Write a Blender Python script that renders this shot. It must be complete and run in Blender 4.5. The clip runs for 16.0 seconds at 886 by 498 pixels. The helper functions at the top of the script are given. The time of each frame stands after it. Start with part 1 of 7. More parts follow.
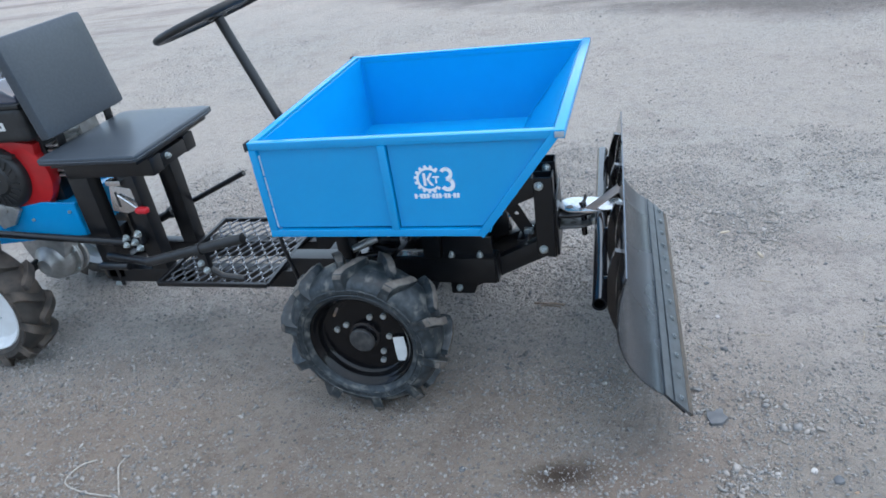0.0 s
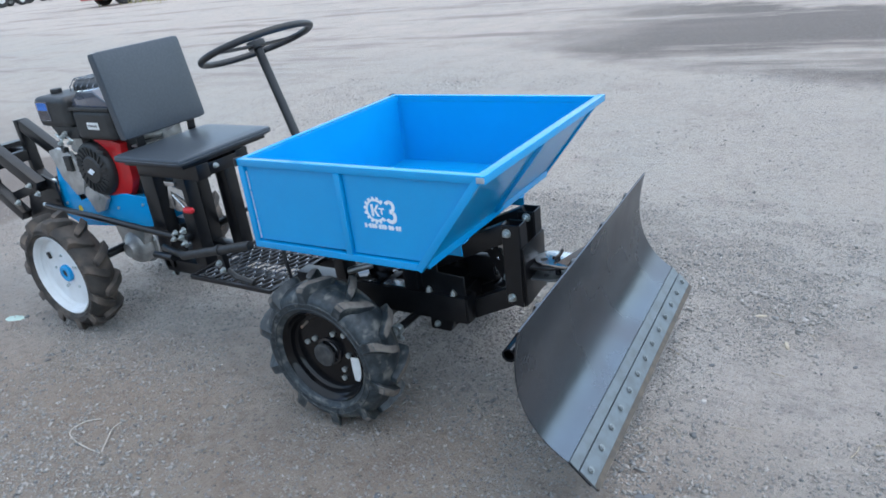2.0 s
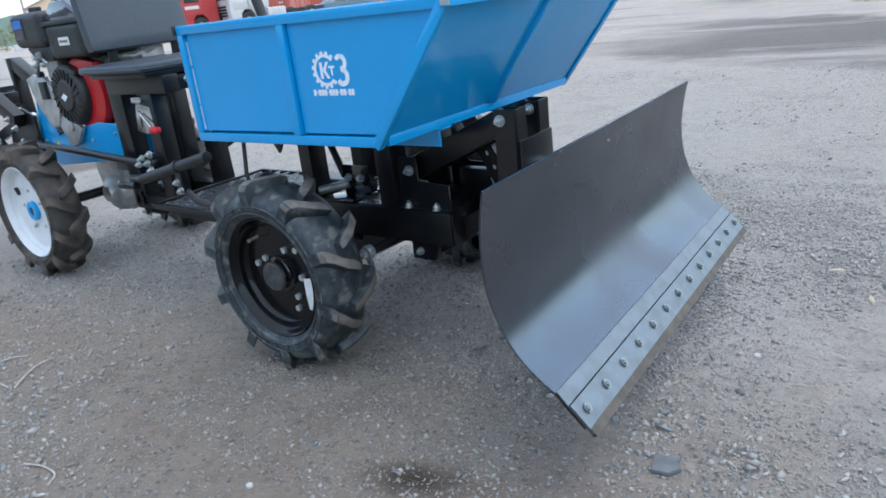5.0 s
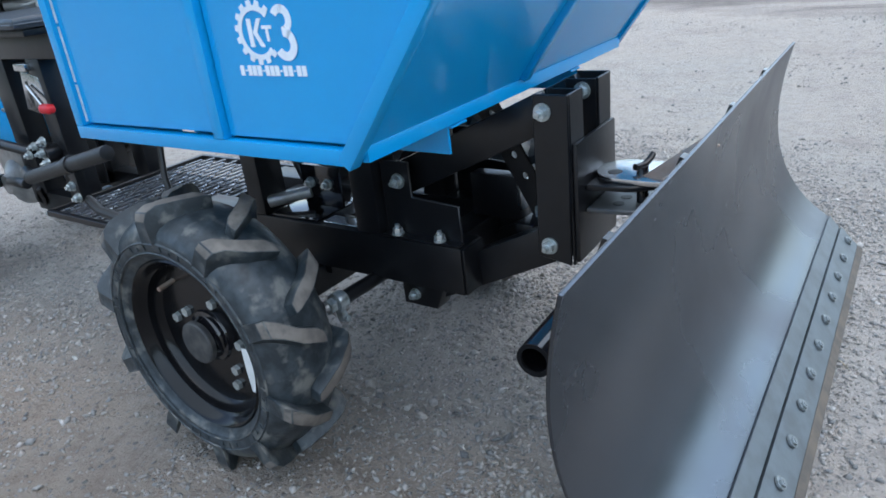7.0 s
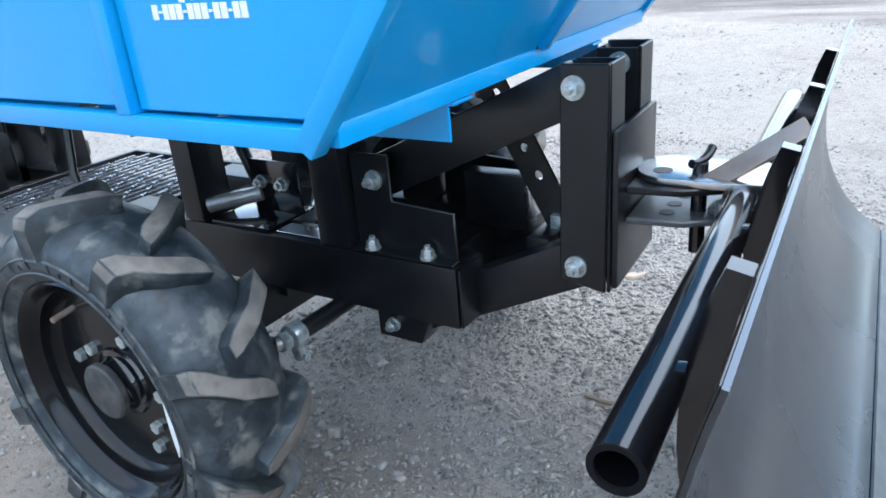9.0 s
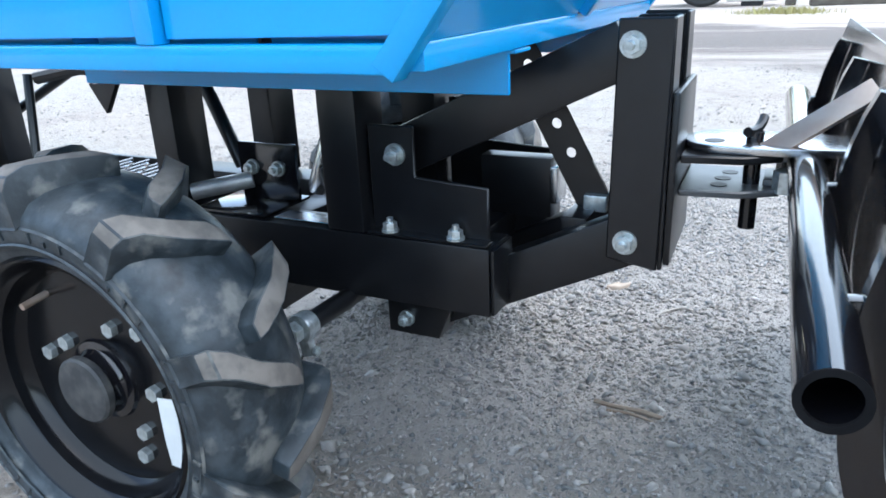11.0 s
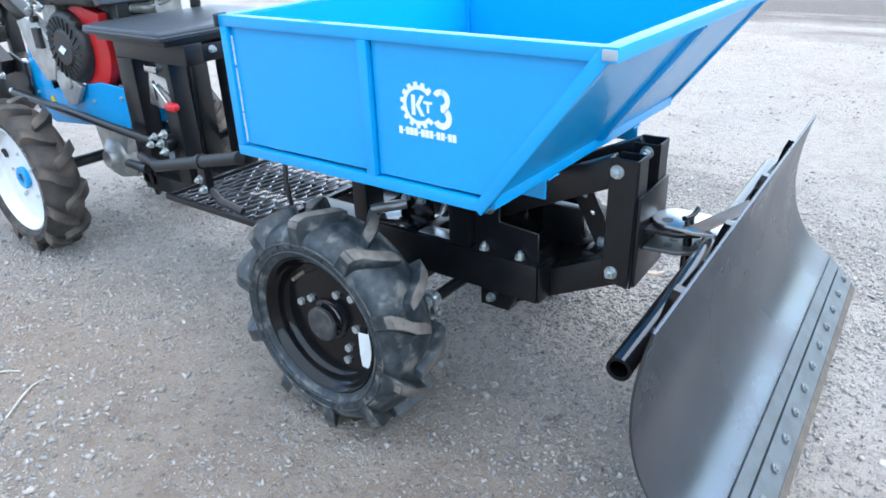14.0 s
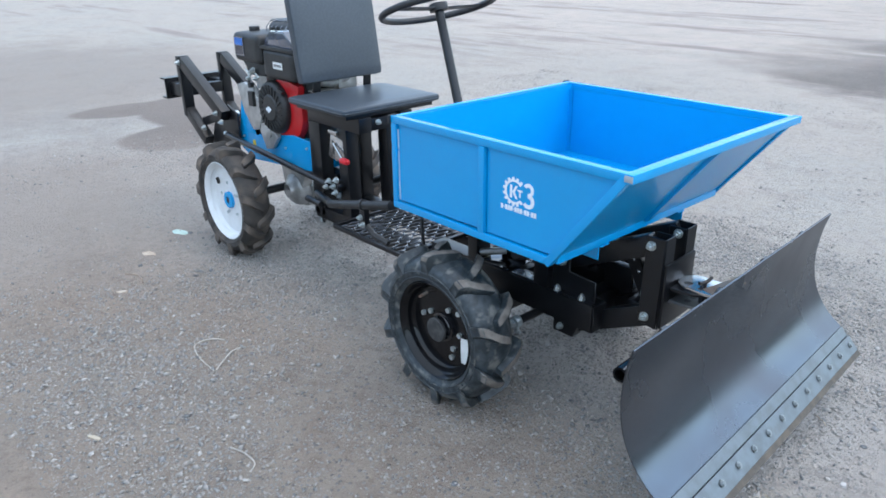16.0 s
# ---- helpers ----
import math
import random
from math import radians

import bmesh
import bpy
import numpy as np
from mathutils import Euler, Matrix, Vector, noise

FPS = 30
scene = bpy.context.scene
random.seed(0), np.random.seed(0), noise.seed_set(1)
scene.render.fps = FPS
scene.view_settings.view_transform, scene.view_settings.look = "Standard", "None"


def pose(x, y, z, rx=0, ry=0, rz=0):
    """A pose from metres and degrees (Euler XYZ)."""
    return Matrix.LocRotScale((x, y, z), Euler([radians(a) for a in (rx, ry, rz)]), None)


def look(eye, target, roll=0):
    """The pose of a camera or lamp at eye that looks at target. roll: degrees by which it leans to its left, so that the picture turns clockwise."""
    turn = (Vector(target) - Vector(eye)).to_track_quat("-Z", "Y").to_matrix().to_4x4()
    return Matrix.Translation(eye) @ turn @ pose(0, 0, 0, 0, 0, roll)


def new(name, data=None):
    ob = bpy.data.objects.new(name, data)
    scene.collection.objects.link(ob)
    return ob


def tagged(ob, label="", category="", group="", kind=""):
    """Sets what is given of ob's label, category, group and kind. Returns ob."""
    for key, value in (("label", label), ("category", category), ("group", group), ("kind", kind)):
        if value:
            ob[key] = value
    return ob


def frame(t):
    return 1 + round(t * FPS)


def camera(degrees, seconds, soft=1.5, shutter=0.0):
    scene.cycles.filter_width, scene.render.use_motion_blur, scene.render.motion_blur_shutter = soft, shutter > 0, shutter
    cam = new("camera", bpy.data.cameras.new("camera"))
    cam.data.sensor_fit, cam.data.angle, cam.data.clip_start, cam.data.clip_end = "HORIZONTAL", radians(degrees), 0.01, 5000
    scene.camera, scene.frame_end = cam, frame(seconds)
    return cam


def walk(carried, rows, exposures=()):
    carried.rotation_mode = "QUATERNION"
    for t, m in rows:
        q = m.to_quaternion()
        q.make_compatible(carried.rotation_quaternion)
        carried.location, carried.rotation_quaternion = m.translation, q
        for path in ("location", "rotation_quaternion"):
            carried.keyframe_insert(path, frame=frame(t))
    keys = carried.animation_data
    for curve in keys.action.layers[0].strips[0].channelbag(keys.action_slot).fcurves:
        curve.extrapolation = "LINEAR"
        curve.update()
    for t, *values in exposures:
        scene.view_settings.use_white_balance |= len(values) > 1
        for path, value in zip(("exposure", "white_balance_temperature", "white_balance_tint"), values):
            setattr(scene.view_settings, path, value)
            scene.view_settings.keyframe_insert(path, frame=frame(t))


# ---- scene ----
cam = camera(63.0, 16.0, soft=1.7)

PATH = [
    (0, (0.969, -1.499, 1.385), (0.411, 0.163, 0.423), -9.1),
    (0.5, (1.106, -1.498, 1.381), (0.404, 0.138, 0.468), -9.5),
    (1, (1.309, -1.513, 1.385), (0.411, 0.024, 0.474), -7.5),
    (1.5, (1.433, -1.472, 1.368), (0.465, 0.051, 0.507), -7.5),
    (2, (1.543, -1.328, 1.316), (0.517, 0.195, 0.524), -7.3),
    (2.5, (1.596, -1.247, 1.251), (0.547, 0.248, 0.435), -6.9),
    (3, (1.642, -1.222, 1.127), (0.5, 0.22, 0.342), -7.5),
    (3.5, (1.656, -1.194, 0.996), (0.488, 0.287, 0.329), -6.3),
    (4, (1.637, -1.155, 0.893), (0.461, 0.323, 0.237), -7.4),
    (6.5, (1.237, -0.692, 0.797), (0.066, 0.758, 0.073), -5.7),
    (7, (1.137, -0.575, 0.785), (0.017, 0.879, -0.01), -6.9),
    (7.5, (1.073, -0.49, 0.773), (-0.04, 0.96, -0.038), -5.3),
    (8, (1.041, -0.397, 0.746), (-0.064, 1.037, -0.104), -5.8),
    (10.5, (0.837, -0.396, 0.629), (-0.04, 1.27, -0.048), -3.0),
    (11, (0.825, -0.423, 0.609), (-0.038, 1.245, -0.079), -2.5),
    (11.5, (0.83, -0.44, 0.627), (-0.04, 1.209, -0.096), -3.3),
    (12, (0.845, -0.509, 0.693), (-0.003, 1.126, -0.088), -3.2),
    (12.5, (0.887, -0.576, 0.737), (0.016, 1.007, -0.12), -4.2),
    (13, (1.011, -0.65, 0.804), (0.014, 0.868, -0.035), -1.6),
    (13.5, (1.098, -0.729, 0.892), (0.0, 0.706, 0.034), -1.5),
    (14, (1.154, -0.851, 0.985), (0.052, 0.578, 0.123), -2.3),
    (14.5, (1.226, -0.994, 1.104), (0.152, 0.473, 0.271), -3.0),
    (15, (1.328, -1.091, 1.192), (0.168, 0.308, 0.357), -2.2),
    (15.5, (1.475, -1.171, 1.221), (0.152, 0.088, 0.406), -1.5),
    (16, (1.553, -1.22, 1.249), (0.189, 0.019, 0.472), -0.5),
]
EXPOSURES = [(0, 1.19), (2.0, 1.17), (4.2, 1.22), (6.5, 1.25), (7, 1.38), (8, 1.78), (10.5, 2.12), (12.5, 2.1), (14, 2.03), (15, 1.74), (16, 1.40)]
walk(cam, [(t, look(eye, target, roll)) for t, eye, target, roll in PATH], EXPOSURES)

# ---- world, sun, exposure ----
world = bpy.data.worlds.new("overcast_sky")
scene.world = world
world.use_nodes = True
_n, _l = world.node_tree.nodes, world.node_tree.links
sky = _n.new("ShaderNodeTexSky")
sky.sky_type, sky.sun_disc = "NISHITA", False
sky.sun_elevation, sky.sun_rotation = radians(72), radians(60)
sky.air_density, sky.dust_density, sky.ozone_density = 1.0, 1.5, 1.0
_n["Background"].inputs["Strength"].default_value = 0.145
_l.new(sky.outputs["Color"], _n["Background"].inputs["Color"])

sun = new("sun", bpy.data.lights.new("sun", "SUN"))
sun.data.energy, sun.data.angle, sun.data.color = 1.0, radians(150), (0.90, 1.0, 0.90)
sun.matrix_world = look((1.0, 0.5, 4.0), (0, 0, 0))


# ---- materials ----
def mat(name, colour, rough=0.5, metal=0.0, grain=None, bump=0.0, bump_scale=60.0, stain=None, coat=0.0, spec=0.5):
    """A surface with colour drift at two scales. grain: (colour, scale, share) fine mottling; stain: (colour, scale, low, high) larger patches."""
    m = bpy.data.materials.new(name)
    m.use_nodes = True
    t = m.node_tree
    n, l = t.nodes, t.links
    p = n["Principled BSDF"]
    p.inputs["Roughness"].default_value = rough
    p.inputs["Metallic"].default_value = metal
    p.inputs["Coat Weight"].default_value = coat
    p.inputs["Coat Roughness"].default_value = 0.06
    p.inputs["Coat IOR"].default_value = 1.6
    p.inputs["Specular IOR Level"].default_value = spec
    co = n.new("ShaderNodeTexCoord").outputs["Object"]
    rgb = n.new("ShaderNodeRGB")
    rgb.outputs[0].default_value = (*colour, 1)
    out = rgb.outputs[0]

    def tex(scale, detail=6.0):
        x = n.new("ShaderNodeTexNoise")
        x.inputs["Scale"].default_value, x.inputs["Detail"].default_value = scale, detail
        l.new(co, x.inputs["Vector"])
        return x.outputs["Fac"]

    def ramp(src, low, high, top=1.0):
        r = n.new("ShaderNodeMapRange")
        r.inputs["From Min"].default_value, r.inputs["From Max"].default_value, r.inputs["To Max"].default_value = low, high, top
        l.new(src, r.inputs["Value"])
        return r.outputs["Result"]

    def mix(fac, a, colour_b):
        x = n.new("ShaderNodeMix")
        x.data_type = "RGBA"
        l.new(fac, x.inputs["Factor"])
        l.new(a, x.inputs["A"])
        x.inputs["B"].default_value = (*colour_b, 1)
        return x.outputs["Result"]

    if grain:
        out = mix(ramp(tex(grain[1], 8), 0.4, 0.65, grain[2]), out, grain[0])
    if stain:
        f = ramp(tex(stain[1], 7), stain[2], stain[3])
        out = mix(f, out, stain[0])
        r = n.new("ShaderNodeMapRange")
        r.inputs["To Min"].default_value, r.inputs["To Max"].default_value = rough, min(1.0, rough + 0.25)
        l.new(f, r.inputs["Value"])
        l.new(r.outputs["Result"], p.inputs["Roughness"])
    l.new(out, p.inputs["Base Color"])
    if bump:
        b = n.new("ShaderNodeBump")
        b.inputs["Strength"].default_value, b.inputs["Distance"].default_value = bump, 0.004
        l.new(tex(bump_scale, 5), b.inputs["Height"])
        l.new(b.outputs["Normal"], p.inputs["Normal"])
    return m


BLUE = mat("blue_enamel", (0.0015, 0.298, 0.645), 0.27, grain=((0.002, 0.322, 0.68), 9, 0.5), bump=0.012, bump_scale=9, coat=0.28, spec=0.32)
BLACK = mat("black_satin_paint", (0.0055, 0.006, 0.0075), 0.31, grain=((0.012, 0.0125, 0.0145), 30, 0.5), bump=0.04, bump_scale=120, spec=0.5)
GLOSS = mat("black_gloss_paint", (0.006, 0.006, 0.008), 0.13, grain=((0.014, 0.014, 0.016), 22, 0.3), bump=0.02, bump_scale=80, coat=0.4)
RIMBLACK = mat("black_rim_enamel", (0.004, 0.0042, 0.0052), 0.17, grain=((0.010, 0.0102, 0.0115), 26, 0.4), bump=0.03, bump_scale=60, spec=0.32)
STEEL = mat("rolled_steel_sheet", (0.118, 0.141, 0.170), 0.235, 1.0, grain=((0.104, 0.116, 0.134), 7, 0.6), stain=((0.108, 0.106, 0.124), 4, 0.40, 0.95), bump=0.006, bump_scale=25)
RUST = mat("rusty_knife_lip", (0.090, 0.080, 0.070), 0.65, 0.4, grain=((0.150, 0.122, 0.096), 30, 0.8), bump=0.2, bump_scale=80)
EDGE = mat("worn_knife_steel", (0.21, 0.24, 0.265), 0.42, 1.0, grain=((0.15, 0.16, 0.17), 26, 0.6), stain=((0.17, 0.14, 0.12), 9, 0.64, 0.8), bump=0.1, bump_scale=70)
RAW = mat("raw_bar_steel", (0.56, 0.46, 0.39), 0.36, 0.6, grain=((0.40, 0.27, 0.20), 24, 0.7), bump=0.05, bump_scale=90)
CHROME = mat("bright_steel", (0.62, 0.63, 0.64), 0.24, 1.0, grain=((0.42, 0.42, 0.43), 30, 0.5), bump=0.03, bump_scale=70)
ZINC = mat("zinc_plated_steel", (0.62, 0.68, 0.69), 0.28, 0.7, grain=((0.30, 0.33, 0.32), 120, 0.7))
DULLZINC = mat("dull_zinc", (0.30, 0.335, 0.35), 0.4, 0.7, grain=((0.16, 0.17, 0.17), 120, 0.7))
ALU = mat("cast_aluminium", (0.54, 0.54, 0.53), 0.42, 0.7, grain=((0.34, 0.33, 0.32), 28, 0.7), bump=0.12, bump_scale=150)
RUBBER = mat("new_tyre_rubber", (0.016, 0.023, 0.028), 0.40, grain=((0.046, 0.058, 0.066), 48, 0.9), stain=((0.150, 0.150, 0.138), 30, 0.545, 0.68), bump=0.25, bump_scale=80)
DUSTY = mat("muddy_tyre_rubber", (0.035, 0.032, 0.03), 0.75, grain=((0.075, 0.064, 0.055), 20, 0.9), stain=((0.15, 0.12, 0.098), 9, 0.5, 0.7), bump=0.3, bump_scale=60)
LUGTOP = mat("dusty_tread_rubber", (0.125, 0.112, 0.100), 0.8, grain=((0.20, 0.178, 0.155), 45, 0.9), stain=((0.055, 0.058, 0.06), 30, 0.6, 0.75), bump=0.2, bump_scale=80)
DULLCAP = mat("dull_hub_cap", (0.030, 0.031, 0.033), 0.6, grain=((0.09, 0.088, 0.082), 60, 0.7), bump=0.05)
MESHY = mat("grey_black_grating", (0.075, 0.085, 0.10), 0.24, grain=((0.12, 0.132, 0.15), 60, 0.6), coat=1.0)
PLUG = mat("pale_grey_plug", (0.36, 0.40, 0.43), 0.5, grain=((0.26, 0.29, 0.31), 60, 0.5))
PALEEDGE = mat("pale_edge_strip", (0.62, 0.68, 0.72), 0.4, grain=((0.30, 0.42, 0.52), 60, 0.7))
SOOT = mat("matt_black_cut", (0.006, 0.006, 0.007), 0.85, grain=((0.014, 0.014, 0.015), 60, 0.5), spec=0.15)
PRIMER = mat("dull_grey_plate", (0.100, 0.106, 0.112), 0.36, 0.4, grain=((0.13, 0.134, 0.138), 30, 0.6), bump=0.05)
WHITE = mat("white_rim_enamel", (0.72, 0.74, 0.75), 0.32, grain=((0.55, 0.55, 0.53), 20, 0.35))
DECAL = mat("white_vinyl", (0.78, 0.83, 0.88), 0.5, grain=((0.66, 0.72, 0.8), 60, 0.4))
PAPER = mat("white_paper_sticker", (0.75, 0.75, 0.73), 0.7, grain=((0.6, 0.6, 0.58), 40, 0.5))
VINYL = mat("dark_grey_vinyl", (0.040, 0.052, 0.066), 0.33, grain=((0.055, 0.068, 0.085), 120, 0.6), bump=0.08, bump_scale=320)
PLASTIC = mat("black_moulded_plastic", (0.016, 0.017, 0.018), 0.45, grain=((0.035, 0.035, 0.036), 40, 0.5), bump=0.08, bump_scale=240)
GREYCAP = mat("grey_plastic_hood", (0.06, 0.066, 0.095), 0.12, grain=((0.10, 0.11, 0.14), 15, 0.5), coat=1.0)
RED = mat("red_enamel", (0.55, 0.012, 0.016), 0.35, grain=((0.36, 0.01, 0.012), 14, 0.6))
REDPL = mat("red_plastic", (0.62, 0.02, 0.03), 0.4)
DECALBLUE = mat("blue_printed_label", (0.03, 0.14, 0.5), 0.4, grain=((0.05, 0.22, 0.62), 30, 0.5))
DECALDARK = mat("dark_printed_label", (0.05, 0.04, 0.05), 0.4, grain=((0.14, 0.13, 0.13), 60, 0.5))
YELLOW = mat("yellow_sticker", (0.75, 0.55, 0.03), 0.5)


# ---- mesh helpers ----
ORIGIN = {}


def corner_box(bm, lo, hi):
    m = Matrix.Translation([(a + b) / 2 for a, b in zip(lo, hi)]) @ Matrix.Diagonal([abs(b - a) for a, b in zip(lo, hi)] + [1])
    bmesh.ops.create_cube(bm, size=1, matrix=m)
    return bm


def axes(p, q, up=(0, 0, 1)):
    p, q, up = Vector(p), Vector(q), Vector(up)
    d = (q - p).normalized()
    if abs(d.dot(up)) > 0.98:
        up = Vector((1, 0, 0))
    s = d.cross(up).normalized()
    return p, q, d, s, s.cross(d)


def bar(bm, p, q, w, h, up=(0, 0, 1)):
    """A square bar from p to q, w across and h high."""
    p, q, d, s, u = axes(p, q, up)
    r = Matrix((s, d, u)).transposed().to_4x4()
    bmesh.ops.create_cube(bm, size=1, matrix=Matrix.Translation((p + q) / 2) @ r @ Matrix.Diagonal((w, (q - p).length, h, 1)))
    return bm


def rod(bm, p, q, r, n=14, r2=None):
    p, q, d, s, u = axes(p, q)
    m = Matrix.Translation((p + q) / 2) @ Matrix((s, u, -d)).transposed().to_4x4()
    bmesh.ops.create_cone(bm, cap_ends=True, segments=n, radius1=r if r2 is None else r2, radius2=r, depth=(q - p).length, matrix=m)
    return bm


def pipe(bm, p, q, r, wall=0.003, n=20):
    """An open pipe with a wall."""
    p, q, d, s, u = axes(p, q)
    rings = []
    for c, rad in ((p, r), (q, r), (q, r - wall), (p, r - wall)):
        rings.append([bm.verts.new(c + (s * math.cos(a) + u * math.sin(a)) * rad) for a in (2 * math.pi * i / n for i in range(n))])
    for k in range(4):
        a, b = rings[k], rings[(k + 1) % 4]
        for i in range(n):
            bm.faces.new((a[i], a[(i + 1) % n], b[(i + 1) % n], b[i]))
    return bm


def hose(bm, pts, r, n=8):
    """A round bar along a bent line."""
    pts = [Vector(p) for p in pts]
    last = None
    for i, p in enumerate(pts):
        d = (pts[min(i + 1, len(pts) - 1)] - pts[max(i - 1, 0)]).normalized()
        s = d.cross(Vector((0.13, 0.31, 1))).normalized()
        u = s.cross(d)
        ring = [bm.verts.new(p + (s * math.cos(a) + u * math.sin(a)) * r) for a in (2 * math.pi * k / n for k in range(n))]
        if last:
            for k in range(n):
                bm.faces.new((last[k], last[(k + 1) % n], ring[(k + 1) % n], ring[k]))
        else:
            bm.faces.new(ring)
        last = ring
    bm.faces.new(last[::-1])
    return bm


def slab(bm, outline, axis, a, b):
    """An outline in the two axes other than `axis`, drawn out from a to b."""
    def at(u, v, w):
        return {"x": (w, u, v), "y": (u, w, v), "z": (u, v, w)}[axis]
    lo = [bm.verts.new(at(u, v, a)) for u, v in outline]
    hi = [bm.verts.new(at(u, v, b)) for u, v in outline]
    n = len(outline)
    bm.faces.new(lo), bm.faces.new(hi[::-1])
    for i in range(n):
        bm.faces.new((lo[i], lo[(i + 1) % n], hi[(i + 1) % n], hi[i]))
    return bm


def lathe(bm, profile, centre, n=48):
    """Turns (radius, y) about the y axis through centre."""
    cx, cy, cz = centre
    rings = []
    for r, y in profile:
        if r < 1e-6:
            rings.append([bm.verts.new((cx, cy + y, cz))] * n)
        else:
            rings.append([bm.verts.new((cx + r * math.cos(a), cy + y, cz + r * math.sin(a))) for a in (2 * math.pi * i / n for i in range(n))])
    for a, b in zip(rings, rings[1:]):
        for i in range(n):
            q = (a[i], a[(i + 1) % n], b[(i + 1) % n], b[i])
            q = tuple(dict.fromkeys(q))
            if len(q) > 2:
                bm.faces.new(q)
    return bm


def part(name, bm, material, parent, label="", bevel=0.0, smooth=35, seg=2):
    """Links a bmesh as one mesh object under a thing or part, with its origin in its middle."""
    bmesh.ops.recalc_face_normals(bm, faces=bm.faces)
    if bevel:
        edges = [e for e in bm.edges if len(e.link_faces) == 2 and e.calc_face_angle(0) > 0.6]
        bmesh.ops.bevel(bm, geom=edges, offset=bevel, segments=seg, affect="EDGES", clamp_overlap=True, profile=0.6)
    lo = Vector([min(v.co[k] for v in bm.verts) for k in range(3)])
    hi = Vector([max(v.co[k] for v in bm.verts) for k in range(3)])
    c = (lo + hi) / 2
    bmesh.ops.translate(bm, verts=bm.verts, vec=-c)
    me = bpy.data.meshes.new(name)
    bm.to_mesh(me)
    bm.free()
    for m in material if isinstance(material, (list, tuple)) else (material,):
        me.materials.append(m)
    for f in me.polygons:
        f.use_smooth = True
    me.set_sharp_from_angle(angle=radians(smooth))
    return hang(name, me, c, parent, label)


def hang(name, me, where, parent, label="", turn=None):
    ob = new(name, me)
    ob.parent = parent
    ORIGIN[ob] = Vector(where)
    ob.location = ORIGIN[ob] - ORIGIN.get(parent, Vector((0, 0, 0)))
    if turn:
        ob.rotation_euler = turn
    if label:
        tagged(ob, label)
    return ob


def thing(name, where, label, category, group="", kind=""):
    ob = new(name)
    ob.location = where
    ob.empty_display_size = 0.1
    ORIGIN[ob] = Vector(where)
    return tagged(ob, label, category, group, kind)


def bolt_mesh(name, r, head, washer, stub, material):
    """A hexagon bolt with washer and thread end, standing along +z from 0."""
    bm = bmesh.new()
    z = 0
    if washer:
        bmesh.ops.create_cone(bm, cap_ends=True, segments=20, radius1=washer, radius2=washer, depth=0.003, matrix=Matrix.Translation((0, 0, 0.0015)))
        z = 0.003
    bmesh.ops.create_cone(bm, cap_ends=True, segments=6, radius1=r, radius2=r * 0.94, depth=head, matrix=Matrix.Translation((0, 0, z + head / 2)))
    if stub:
        bmesh.ops.create_cone(bm, cap_ends=True, segments=10, radius1=r * 0.52, radius2=r * 0.45, depth=stub, matrix=Matrix.Translation((0, 0, z + head + stub / 2)))
    me = bpy.data.meshes.new(name)
    bm.to_mesh(me)
    bm.free()
    me.materials.append(material)
    return me


BIG = bolt_mesh("big_bolt", 0.0094, 0.009, 0.0128, 0.008, ZINC)
MID = bolt_mesh("mid_bolt", 0.0088, 0.008, 0.0105, 0.006, ZINC)
HEX = bolt_mesh("hex_head", 0.0090, 0.007, 0.0, 0.0, ZINC)
KNIFE = bolt_mesh("knife_bolt", 0.0062, 0.0030, 0.0088, 0.0012, DULLZINC)
SMALL = bolt_mesh("small_bolt", 0.0062, 0.005, 0.0, 0.002, ZINC)
TO_US = (radians(90), 0, 0)
AWAY = (radians(-90), 0, 0)


